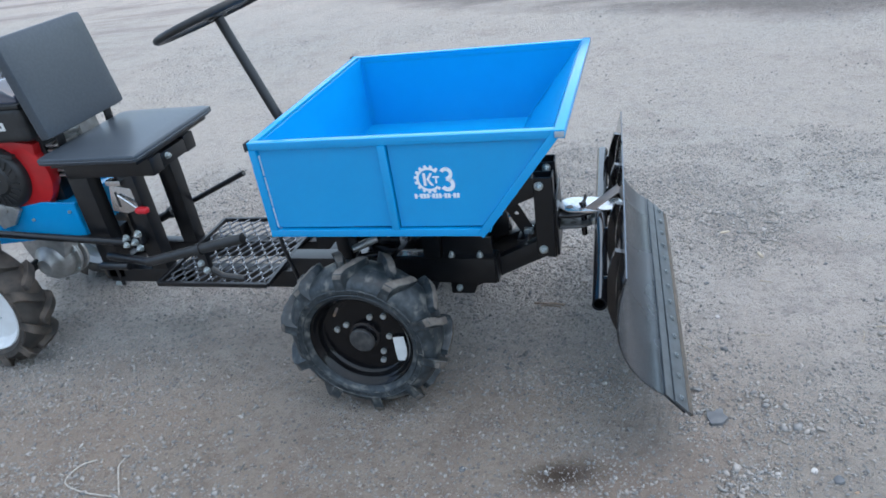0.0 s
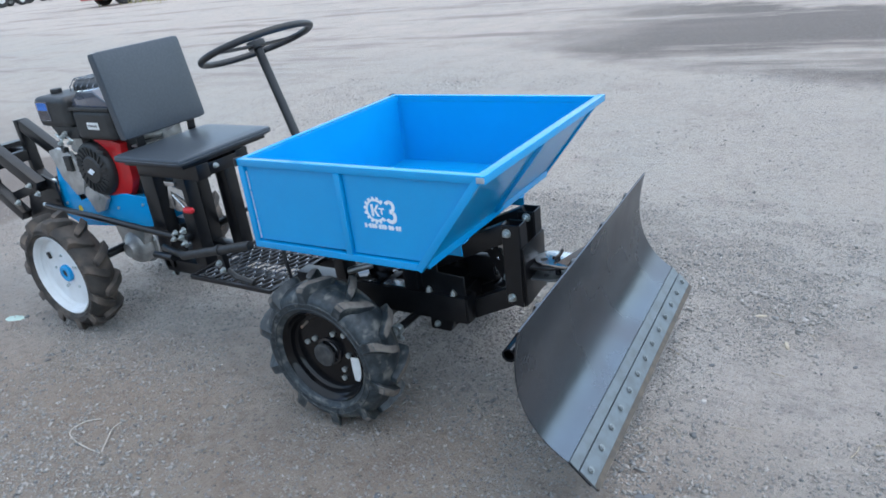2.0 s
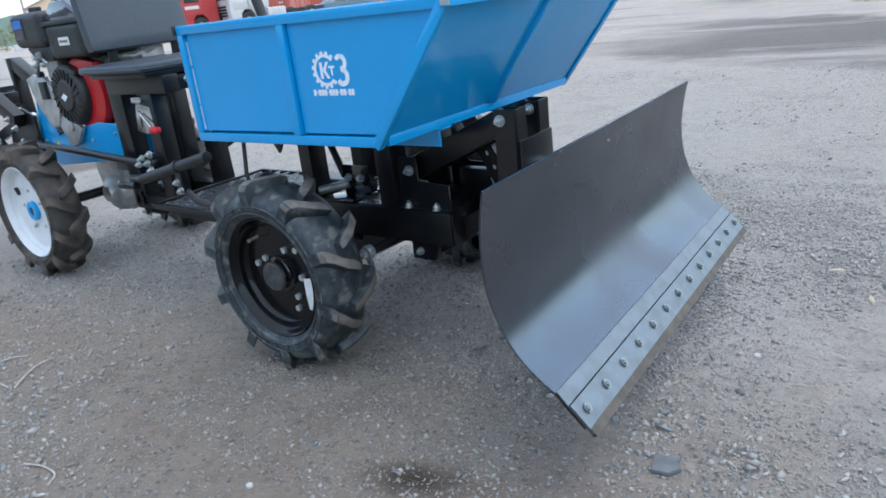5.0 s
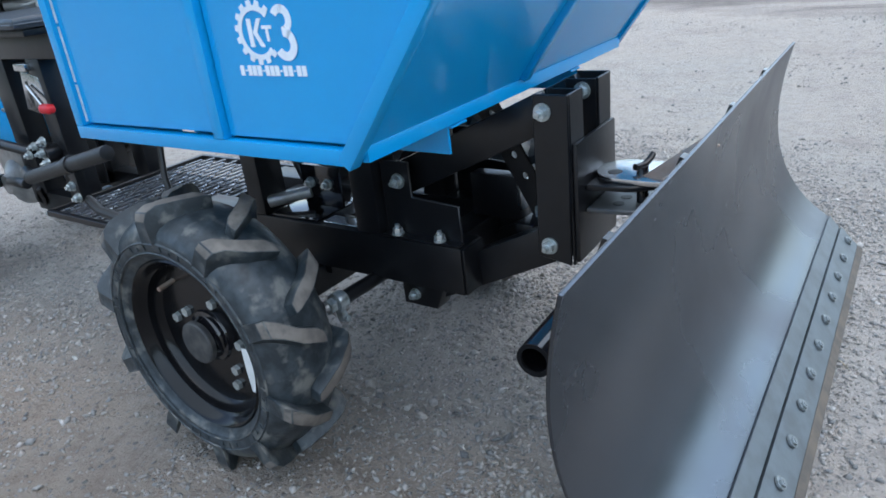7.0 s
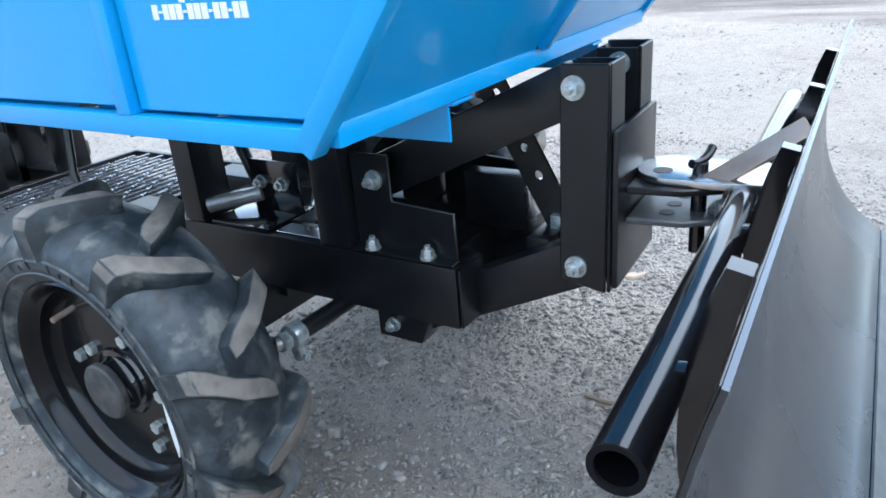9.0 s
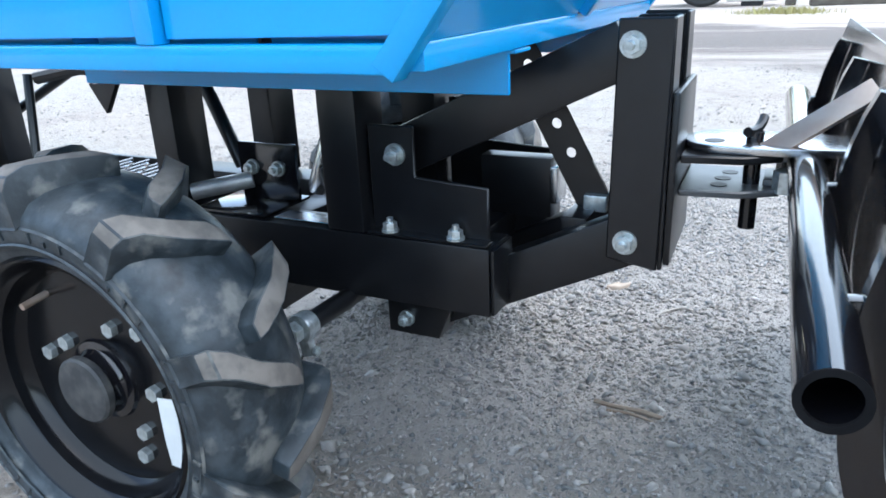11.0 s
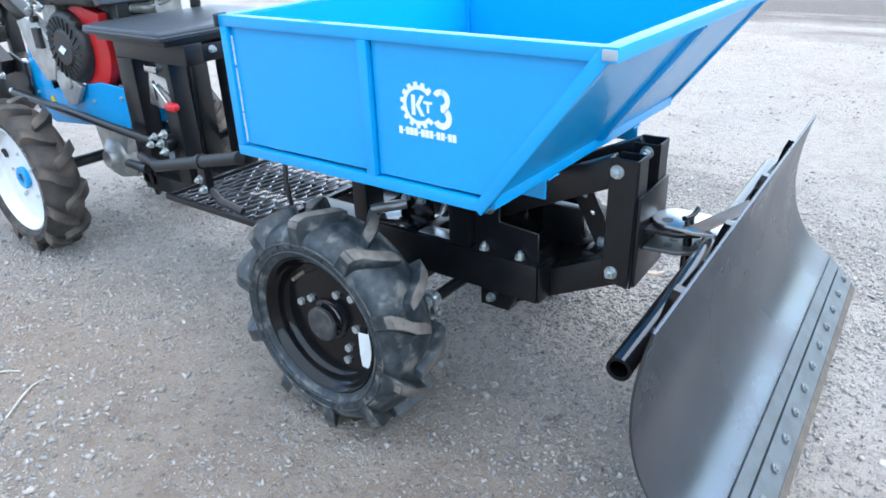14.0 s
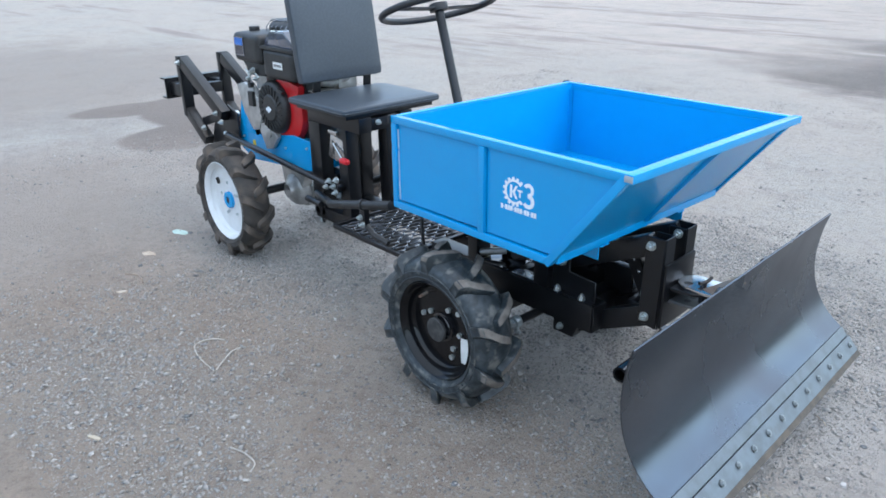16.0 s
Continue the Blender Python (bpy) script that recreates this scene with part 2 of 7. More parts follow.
# ---- ground ----
def ground_material():
    m = bpy.data.materials.new("dusty_gravel_ground")
    m.use_nodes = True
    n, l = m.node_tree.nodes, m.node_tree.links
    p = n["Principled BSDF"]
    p.inputs["Roughness"].default_value = 0.95
    p.inputs["Specular IOR Level"].default_value = 0.25
    co = n.new("ShaderNodeTexCoord").outputs["Object"]

    def tex(scale, detail=8.0, rough=0.6, stretch=None, vec=None):
        x = n.new("ShaderNodeTexNoise")
        x.inputs["Scale"].default_value, x.inputs["Detail"].default_value, x.inputs["Roughness"].default_value = scale, detail, rough
        v = vec or co
        if stretch:
            mp = n.new("ShaderNodeMapping")
            mp.inputs["Scale"].default_value, mp.inputs["Rotation"].default_value = stretch, (0, 0, radians(-32))
            l.new(v, mp.inputs["Vector"])
            v = mp.outputs["Vector"]
        l.new(v, x.inputs["Vector"])
        return x.outputs["Fac"]

    def math_(op, a, b=None, c=None):
        x = n.new("ShaderNodeMath")
        x.operation = op
        for i, v in enumerate((a, b, c)):
            if v is None:
                continue
            if isinstance(v, (int, float)):
                x.inputs[i].default_value = v
            else:
                l.new(v, x.inputs[i])
        return x.outputs[0]

    def ramp(src, low, high, top=1.0):
        r = n.new("ShaderNodeMapRange")
        r.interpolation_type = "SMOOTHSTEP"
        r.inputs["From Min"].default_value, r.inputs["From Max"].default_value, r.inputs["To Max"].default_value = low, high, top
        l.new(src, r.inputs["Value"])
        return r.outputs["Result"]

    def mix(fac, a, b):
        x = n.new("ShaderNodeMix")
        x.data_type = "RGBA"
        l.new(fac, x.inputs["Factor"])
        for k, v in (("A", a), ("B", b)):
            if isinstance(v, tuple):
                x.inputs[k].default_value = (*v, 1)
            else:
                l.new(v, x.inputs[k])
        return x.outputs["Result"]

    xyz = n.new("ShaderNodeSeparateXYZ")
    l.new(co, xyz.inputs[0])
    X, Y = xyz.outputs["X"], xyz.outputs["Y"]
    wob = math_("MULTIPLY", math_("SUBTRACT", tex(0.9, 6, 0.65), 0.5), 2.6)
    fine = math_("MULTIPLY", math_("SUBTRACT", tex(5.0, 8, 0.7), 0.5), 0.9)
    edge = math_("ADD", wob, fine)

    # packed sand with grey gravel drifts
    col = mix(ramp(tex(0.55, 5), 0.42, 0.62), (0.425, 0.385, 0.350), (0.40, 0.383, 0.358))
    col = mix(ramp(tex(3.0, 8, 0.7), 0.45, 0.7, 0.5), col, (0.290, 0.280, 0.268))
    col = mix(ramp(tex(11, 7, 0.72), 0.46, 0.66, 0.45), col, (0.33, 0.298, 0.270))
    col = mix(ramp(tex(38, 6, 0.75), 0.5, 0.72, 0.5), col, (0.46, 0.432, 0.412))
    col = mix(ramp(tex(75, 4, 0.7), 0.57, 0.77, 0.4), col, (0.20, 0.194, 0.188))
    col = mix(ramp(tex(24, 7, 0.8), 0.50, 0.62, 0.4), col, (0.225, 0.203, 0.187))
    col = mix(ramp(tex(17, 6, 0.8), 0.56, 0.68, 0.4), col, (0.475, 0.432, 0.40))
    col = mix(ramp(tex(1.5, 7, 0.7), 0.50, 0.68, 0.4), col, (0.285, 0.238, 0.212))
    # a darker, browner stretch round the machine, its soft shade painted in
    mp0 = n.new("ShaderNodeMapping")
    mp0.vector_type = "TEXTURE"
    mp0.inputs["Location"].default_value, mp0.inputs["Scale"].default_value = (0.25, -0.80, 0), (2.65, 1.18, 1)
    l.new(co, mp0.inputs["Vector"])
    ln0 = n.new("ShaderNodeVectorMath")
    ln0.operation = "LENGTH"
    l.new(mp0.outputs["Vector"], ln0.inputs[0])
    trod_shade = math_("SUBTRACT", 1.0, ramp(math_("ADD", ln0.outputs["Value"], math_("MULTIPLY", edge, 0.22)), 0.45, 1.25))
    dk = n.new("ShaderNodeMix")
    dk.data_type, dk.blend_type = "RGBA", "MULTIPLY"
    l.new(math_("MULTIPLY", trod_shade, 1.0), dk.inputs["Factor"])
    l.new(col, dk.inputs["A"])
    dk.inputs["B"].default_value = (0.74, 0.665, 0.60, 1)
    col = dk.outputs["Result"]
    # paler warm sand away from the machine
    away = ramp(math_("ADD", ln0.outputs["Value"], math_("MULTIPLY", edge, 0.35)), 1.3, 2.6)
    col = mix(math_("MULTIPLY", away, ramp(tex(9, 8, 0.75), 0.3, 0.7, 0.65)), col, (0.415, 0.378, 0.330))
    # pinkish dry dust on the far half of the yard
    dust = ramp(math_("ADD", math_("ADD", Y, math_("MULTIPLY", X, 0.3)), math_("MULTIPLY", edge, 0.8)), 3.4, 7.0)
    col = mix(math_("MULTIPLY", dust, ramp(tex(2.2, 7, 0.7), 0.25, 0.75, 0.9)), col, (0.50, 0.425, 0.375))
    # single chips
    vor = n.new("ShaderNodeTexVoronoi")
    vor.inputs["Scale"].default_value, vor.inputs["Randomness"].default_value = 85, 1
    l.new(co, vor.inputs["Vector"])
    sep = n.new("ShaderNodeSeparateColor")
    l.new(vor.outputs["Color"], sep.inputs[0])
    chip = math_("MULTIPLY", ramp(sep.outputs[0], 0.72, 0.76), ramp(vor.outputs["Distance"], 0.55, 0.35))
    tone = mix(sep.outputs[1], (0.13, 0.132, 0.133), (0.36, 0.345, 0.33))
    col = mix(math_("MULTIPLY", chip, ramp(tex(1.2, 5), 0.38, 0.6, 0.85)), col, tone)

    # old asphalt band across the yard
    near = math_("ADD", math_("ADD", math_("MULTIPLY", X, 0.5), Y), math_("MULTIPLY", edge, 0.5))
    far = math_("ADD", math_("ADD", math_("MULTIPLY", X, 0.50), Y), math_("MULTIPLY", edge, 0.7))
    band = math_("MULTIPLY", ramp(near, 4.9, 5.7), math_("SUBTRACT", 1.0, ramp(far, 8.9, 9.5)))
    band = math_("MULTIPLY", band, ramp(math_("ADD", X, wob), -3.2, -0.6))
    strip = tex(0.5, 7, 0.65, stretch=(0.35, 1.5, 1))
    worn = math_("MULTIPLY", band, ramp(strip, 0.30, 0.46, 0.95))
    asphalt = mix(ramp(tex(30, 6, 0.75), 0.45, 0.7), (0.160, 0.142, 0.131), (0.225, 0.205, 0.192))
    col = mix(worn, col, asphalt)

    # loose dark streaks further off, damp patch behind the machine
    far_zone = ramp(math_("ADD", Y, math_("MULTIPLY", X, -0.55)), 6.5, 9.5)
    streak = math_("MULTIPLY", far_zone, ramp(tex(0.42, 7, 0.7, stretch=(0.3, 1.7, 1)), 0.52, 0.62, 0.8))
    col = mix(streak, col, (0.25, 0.215, 0.20))

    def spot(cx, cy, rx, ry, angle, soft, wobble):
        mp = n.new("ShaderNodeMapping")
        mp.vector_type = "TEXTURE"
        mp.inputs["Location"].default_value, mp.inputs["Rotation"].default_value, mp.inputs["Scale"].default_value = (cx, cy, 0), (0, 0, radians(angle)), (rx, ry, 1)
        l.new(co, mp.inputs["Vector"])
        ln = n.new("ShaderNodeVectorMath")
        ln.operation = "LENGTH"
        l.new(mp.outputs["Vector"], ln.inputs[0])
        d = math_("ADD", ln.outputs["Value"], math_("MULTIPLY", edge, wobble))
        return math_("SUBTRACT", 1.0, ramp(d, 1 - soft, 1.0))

    damp = math_("MAXIMUM", spot(-4.05, 1.40, 0.98, 0.62, 0, 0.14, 0.12), math_("MAXIMUM", spot(-4.66, 0.95, 0.30, 0.58, -8, 0.2, 0.12), spot(-3.50, 0.88, 0.42, 0.54, 10, 0.2, 0.12)))
    col = mix(math_("MULTIPLY", damp, 0.85), col, (0.175, 0.147, 0.132))
    col = mix(math_("MULTIPLY", spot(-7.2, 0.6, 4.2, 3.4, 0, 0.6, 0.4), 0.6), col, (0.255, 0.222, 0.200))
    col = mix(math_("MULTIPLY", spot(-2.7, -0.3, 1.5, 1.7, 0, 0.75, 0.45), 0.75), col, (0.285, 0.245, 0.215))
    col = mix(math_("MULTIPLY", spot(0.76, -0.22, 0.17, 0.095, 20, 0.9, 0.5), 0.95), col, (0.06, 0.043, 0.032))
    # pale gravel under the machine, lightened further to lift its deep shade
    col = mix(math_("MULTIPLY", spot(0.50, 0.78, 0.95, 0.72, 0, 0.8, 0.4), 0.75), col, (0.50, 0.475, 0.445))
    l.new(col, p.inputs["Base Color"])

    b = n.new("ShaderNodeBump")
    b.inputs["Strength"].default_value, b.inputs["Distance"].default_value = 1.0, 0.015
    hgt = math_("ADD", math_("MULTIPLY", tex(60, 7, 0.75), 0.6), math_("MULTIPLY", chip, 0.35))
    hgt = math_("ADD", hgt, math_("MULTIPLY", tex(14, 6), 0.6))
    hgt = math_("ADD", hgt, math_("MULTIPLY", tex(170, 4, 0.7), 0.35))
    hgt = math_("ADD", hgt, math_("MULTIPLY", tex(30, 6, 0.7), 0.9))
    l.new(hgt, b.inputs["Height"])
    l.new(b.outputs["Normal"], p.inputs["Normal"])
    return m


def lie(x, y):
    """Height of the ground."""
    v = noise.noise((x * 0.9, y * 0.9, 3.1)) * 0.006 + noise.noise((x * 5, y * 5, 1.7)) * 0.0035
    far = max(0.0, math.hypot(x, y) - 4.0)
    return v - 0.004 + min(far, 20) * 0.001 * noise.noise((x * 0.15, y * 0.15, 9.0))


def build_ground():
    steps = []
    d, s = 0.0, 0.045
    while d < 1600:
        steps.append(d)
        s = 0.045 if d < 2.4 else s * 1.10
        d += s
    line = [-v for v in steps[:0:-1]] + steps
    xs, ys = [v for v in line], [v + 0.8 for v in line]
    verts = [(x, y, lie(x, y)) for y in ys for x in xs]
    w = len(xs)
    faces = [(j * w + i, j * w + i + 1, (j + 1) * w + i + 1, (j + 1) * w + i) for j in range(len(ys) - 1) for i in range(w - 1)]
    me = bpy.data.meshes.new("ground")
    me.from_pydata(verts, [], faces)
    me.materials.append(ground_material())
    for f in me.polygons:
        f.use_smooth = True
    tagged(new("ground", me), "packed sandy yard ground with loose grey gravel", "ground", kind="structure")


build_ground()


def stone_material():
    m = bpy.data.materials.new("gravel_stone")
    m.use_nodes = True
    n, l = m.node_tree.nodes, m.node_tree.links
    p = n["Principled BSDF"]
    p.inputs["Roughness"].default_value = 0.9
    g = n.new("ShaderNodeNewGeometry")
    r = n.new("ShaderNodeValToRGB")
    e = r.color_ramp.elements
    e[0].color, e[1].color = (0.14, 0.143, 0.144, 1), (0.44, 0.425, 0.405, 1)
    for pos, c in ((0.10, (0.225, 0.227, 0.226, 1)), (0.4, (0.287, 0.275, 0.260, 1)), (0.7, (0.335, 0.310, 0.286, 1)), (0.95, (0.38, 0.356, 0.332, 1))):
        k = e.new(pos)
        k.color = c
    l.new(g.outputs["Random Per Island"], r.inputs["Fac"])
    l.new(r.outputs["Color"], p.inputs["Base Color"])
    return m


STONE = stone_material()


def gravel(name, count, area, size, label, seed, clump=0.6, floor=0.35, heaps=()):
    """Loose stones strewn over the ground in drifts, joined. heaps: (x, y, radius, weight) where they lie thicker."""
    rng = np.random.default_rng(seed)
    base = np.array([(1, 0, 0.1), (-0.2, 1, 0), (-1, -0.1, 0.1), (0.15, -1, 0), (0.2, 0.1, 0.85), (0, 0, -0.8)])
    tri = np.array([(0, 1, 4), (1, 2, 4), (2, 3, 4), (3, 0, 4), (1, 0, 5), (2, 1, 5), (3, 2, 5), (0, 3, 5)])
    (x0, x1), (y0, y1) = area
    pts = []
    while len(pts) < count:
        x, y = rng.uniform(x0, x1), rng.uniform(y0, y1)
        drift = noise.noise((x * 0.8, y * 0.8, 5.5)) + 0.6 * noise.noise((x * 2.6, y * 2.6, 2.2)) + 0.5 * noise.noise((x * 9, y * 9, 7.2))
        for hx, hy, hr, hw in heaps:
            drift += hw * math.exp(-((x - hx) ** 2 + (y - hy) ** 2) / hr ** 2)
        if rng.random() < floor + clump * drift:
            pts.append((x, y, lie(x, y)))
    pts = np.array(pts)
    n = len(pts)
    s = np.minimum(size * (0.45 + rng.pareto(3.0, n)), size * 2.8)
    grow = np.column_stack((s * rng.uniform(0.7, 1.4, n), s * rng.uniform(0.6, 1.1, n), s * rng.uniform(0.45, 0.95, n)))
    v = base[None] * grow[:, None, :] * rng.uniform(0.65, 1.25, (n, len(base), 1))
    # tip each stone a little, then turn it
    tx, ty, a = rng.normal(0, 0.35, n), rng.normal(0, 0.35, n), rng.uniform(0, 6.28, n)
    z = v[..., 2] + v[..., 0] * tx[:, None] + v[..., 1] * ty[:, None]
    x = v[..., 0] * np.cos(a)[:, None] - v[..., 1] * np.sin(a)[:, None]
    y = v[..., 0] * np.sin(a)[:, None] + v[..., 1] * np.cos(a)[:, None]
    v = np.stack((x, y, z + (s * 0.18)[:, None]), 2) + pts[:, None, :]
    f = tri[None] + (np.arange(n) * len(base))[:, None, None]
    me = bpy.data.meshes.new(name)
    me.from_pydata(v.reshape(-1, 3).tolist(), [], f.reshape(-1, 3).tolist())
    me.materials.append(STONE)
    me.shade_smooth()
    return tagged(new(name, me), label, "gravel", kind="stuff")


HEAPS = ((0.8, 0.8, 0.7, 0.9), (0.35, 0.5, 0.4, 0.7), (0.5, -0.75, 0.45, 0.3), (-0.15, -0.75, 0.5, 0.4), (1.7, 0.2, 0.6, 0.7), (-0.15, -0.15, 0.35, -0.4), (0.76, -0.22, 0.17, -3.0), (0.6, -0.2, 0.5, -0.45))
gravel("gravel", 125000, ((-1.5, 2.0), (-1.0, 2.1)), 0.0026, "loose grey and pale gravel chips lying on the yard", 4, 1.0, 0.24, HEAPS)
gravel("gravel", 60000, ((0.05, 1.5), (-0.35, 1.9)), 0.0024, "fine grit lying under the machine", 15, 0.5, 0.5)
gravel("gravel", 22000, ((-1.6, 2.2), (-1.0, 2.3)), 0.0042, "drifts of coarser grey gravel lying on the yard", 21, 1.8, -0.05, HEAPS)
gravel("gravel", 9000, ((1.05, 2.5), (-0.75, 1.2)), 0.0050, "coarser grey gravel lying in front of the plough blade", 33, 1.2, 0.3)
gravel("gravel", 42000, ((-3.6, 3.6), (-0.9, 5.0)), 0.0034, "scattered larger gravel stones further out on the yard", 9, 1.0, 0.25)

# ---- the machine ----
CY = 0.384
machine = thing("mini_dump_tractor", (-0.35, CY, 0), "small blue and black dump tractor with steel plough blade on gravel", "tractor")


def wheel(name, centre, side, R, half, rim_r, rim_mat, tyre_mats, lugs, label, dish, phase, wide=1.0):
    """A wheel with a lugged tyre about the y axis; side -1 shows its dish to -y. phase: the angle of its first lug."""
    cx, cy, cz = centre
    carc = R - 0.020
    bm = bmesh.new()
    prof = [(rim_r + 0.001, -half * 0.74), (rim_r + 0.007, -half * 0.84), (rim_r + 0.011, -half * 0.85), (rim_r + 0.014, -half * 0.92), (rim_r + 0.022, -half * 0.98), (rim_r + 0.032, -half),
            (carc - 0.030, -half * 0.96), (carc - 0.018, -half * 0.84), (carc - 0.009, -half * 0.65), (carc - 0.003, -half * 0.38), (carc, 0)]
    prof = prof + [(r, -y) for r, y in prof[-2::-1]]
    lathe(bm, prof, centre, 72)
    tyre = part(name, bm, tyre_mats[0], machine, label, smooth=50)
    # lugs: bent bars from past the middle of the tread over the shoulder, down on to the sidewall
    stations = [(-0.017, R - 0.003, R - 0.030, -0.015, 0.017), (-0.006, R, R - 0.030, 0.015, 0.025), (half * 0.40, R, R - 0.034, 0.085, 0.027), (half * 0.78, R - 0.003, R - 0.048, 0.175, 0.029),
                (half * 0.97, R - 0.011, R - 0.056, 0.212, 0.030), (half * 1.045, R - 0.025, R - 0.060, 0.222, 0.028), (half * 1.01, R - 0.047, R - 0.062, 0.228, 0.020)]
    for k in range(lugs * 2):
        hand = 1 if k % 2 else -1
        bm = bmesh.new()
        a0 = radians(phase) + 2 * math.pi * (k // 2) / lugs + (radians(14.5) if k % 2 else 0)
        rows = []
        for y, top, low, da, w in stations:
            quad = []
            for r, k2 in ((low, -0.66), (top, -0.5), (top, 0.5), (low, 0.66)):
                a = a0 + da + k2 * w * wide / R
                quad.append(bm.verts.new((cx + r * math.cos(a), cy + hand * y, cz + r * math.sin(a))))
            rows.append(quad)
        for n_, (p, q) in enumerate(zip(rows, rows[1:])):
            for i in range(4):
                f = bm.faces.new((p[i], p[(i + 1) % 4], q[(i + 1) % 4], q[i]))
                f.material_index = 1 if i == 1 and n_ < 5 else 0
        bm.faces.new(rows[0]), bm.faces.new(rows[-1][::-1])
        part("lug", bm, tyre_mats, tyre, bevel=0.0022, seg=2, smooth=30)
    # moulded rings and short marks on the sidewall
    for r, h in ((rim_r + 0.019, 0.0016), (rim_r + 0.036, 0.0022)):
        bm = lathe(bmesh.new(), [(r - 0.002, side * half * 0.985), (r, side * (half * 0.985 + h)), (r + 0.002, side * half * 0.985)], centre, 64)
        part("sidewall_rib", bm, tyre_mats[0], tyre)
    bm = bmesh.new()
    for k in range(54):
        if k % 9 in (0, 1, 5):
            continue
        a = 2 * math.pi * k / 54
        c, s_ = math.cos(a), math.sin(a)
        r0, r1 = rim_r + 0.024, rim_r + (0.034 if k % 4 else 0.030)
        bar(bm, (cx + r0 * c, cy + side * half * 0.985, cz + r0 * s_), (cx + r1 * c, cy + side * half * 1.005, cz + r1 * s_), 0.003, 0.003, up=(0, 1, 0))
    tagged(part("sidewall_relief", bm, tyre_mats[0], tyre), "raised moulded marks on the sidewall", kind="stuff")
    bm = bmesh.new()
    e = side * half * 0.72
    lathe(bm, [(rim_r, side * half * 0.70), (rim_r + 0.006, e + side * 0.004), (rim_r + 0.001, e + side * 0.008), (rim_r - 0.005, e + side * 0.004), (rim_r - 0.008, e - side * 0.006), (rim_r - 0.014, e - side * 0.011),
               (rim_r - 0.015, e - side * 0.018), (rim_r - 0.017, side * dish + side * 0.006), (rim_r - 0.024, side * dish), (0.0, side * dish)], centre, 64)
    lathe(bm, [(rim_r, side * half * 0.70), (rim_r - 0.012, side * half * 0.4), (rim_r - 0.014, -side * half * 0.5), (rim_r + 0.004, -side * half * 0.82)], centre, 56)
    rim = part("rim", bm, rim_mat, tyre, smooth=40)
    return tyre, rim


def wheel_bolts(rim, centre, y, side, places, me):
    for x, z in places:
        hang("wheel_bolt", me, (centre[0] + x, y, centre[2] + z), rim, turn=TO_US if side < 0 else AWAY)


FRONT = (0.196, 0.026, 0.234)
FB = [(-0.080, 0.017), (-0.049, 0.034), (0.026, 0.063), (0.067, 0.067), (0.072, 0.0), (0.046, -0.053), (0.040, -0.083), (-0.034, -0.034)]
for side, y in ((-1, FRONT[1]), (1, 2 * CY - FRONT[1])):
    c = (FRONT[0], y, FRONT[2])
    tyre, rim = wheel("front_wheel", c, side, 0.241, 0.068, 0.146, RIMBLACK, (RUBBER, LUGTOP), 10, "new black lugged tractor tyre, dusty on its lugs", 0.016, 10)
    d = y + side * 0.016
    wheel_bolts(rim, c, d, side, [(side * -x, z) for x, z in FB], HEX)
    bm = lathe(bmesh.new(), [(0.046, 0), (0.044, side * 0.004), (0.037, side * 0.006), (0.034, side * 0.010), (0.033, side * 0.020), (0.0, side * 0.020)], (c[0], d, c[2]), 32)
    hub = part("hub", bm, GLOSS, rim, "black painted wheel hub")
    bm = lathe(bmesh.new(), [(0.034, side * 0.019), (0.0365, side * 0.021), (0.0365, side * 0.028), (0.034, side * 0.0305), (0.030, side * 0.031), (0.0, side * 0.0312)], (c[0], d, c[2]), 32)
    part("hub_cap", bm, DULLCAP, hub, "dull dusty dark grey hub cap")
    bm = rod(bmesh.new(), (c[0] - 0.066, d, c[2] + 0.087), (c[0] - 0.064, d + side * 0.030, c[2] + 0.084), 0.0038, 10)
    part("valve", bm, RAW, rim, "brass and rubber tyre valve")
    if side < 0:
        bm = slab(bmesh.new(), [(0.281, 0.236), (0.313, 0.240), (0.316, 0.200), (0.309, 0.157), (0.284, 0.158), (0.281, 0.190)], "y", d - 0.011, d - 0.0095)
        part("sticker", bm, PAPER, rim, "white paper sticker on the black rim")

RCY = 0.405
REAR = (-1.258, 0.112, 0.240)
for side, y in ((-1, REAR[1]), (1, 2 * RCY - REAR[1])):
    c = (REAR[0], y, REAR[2])
    tyre, rim = wheel("rear_wheel", c, side, 0.250, 0.062, 0.166, WHITE, (DUSTY, DUSTY), 11, "muddy lugged tractor tyre on a white rim", 0.016, 4, 1.25)
    d = y + side * 0.016
    ring = [(0.075 * math.cos(radians(a)), 0.075 * math.sin(radians(a))) for a in (25, 97, 169, 241, 313)]
    wheel_bolts(rim, c, d, side, ring, SMALL)
    wheel_bolts(rim, c, d, side, [(-0.02, -0.055), (0.052, 0.03)], SMALL)
    bm = lathe(bmesh.new(), [(0.036, 0), (0.036, side * 0.012), (0.032, side * 0.015), (0.016, side * 0.015), (0.014, side * 0.004), (0.0, side * 0.004)], (c[0], d, c[2]), 24)
    part("hub", bm, BLUE, rim, "blue painted hub flange")
    bm = rod(bmesh.new(), (c[0], d + side * 0.004, c[2]), (c[0], d + side * 0.012, c[2]), 0.012, 6)
    part("axle_end", bm, BLACK, rim)
    bm = bar(bmesh.new(), (c[0] - 0.088, d + side * 0.002, c[2] + 0.055), (c[0] - 0.080, d + side * 0.012, c[2] + 0.082), 0.010, 0.010)
    part("valve", bm, PLASTIC, rim)


# ---- dump bed ----
BX, BXB, BY0, BY1, BZ0, BZ1, T = 0.780, 0.574, 0.0, 0.775, 0.553, 0.8175, 0.020
H = T / 2


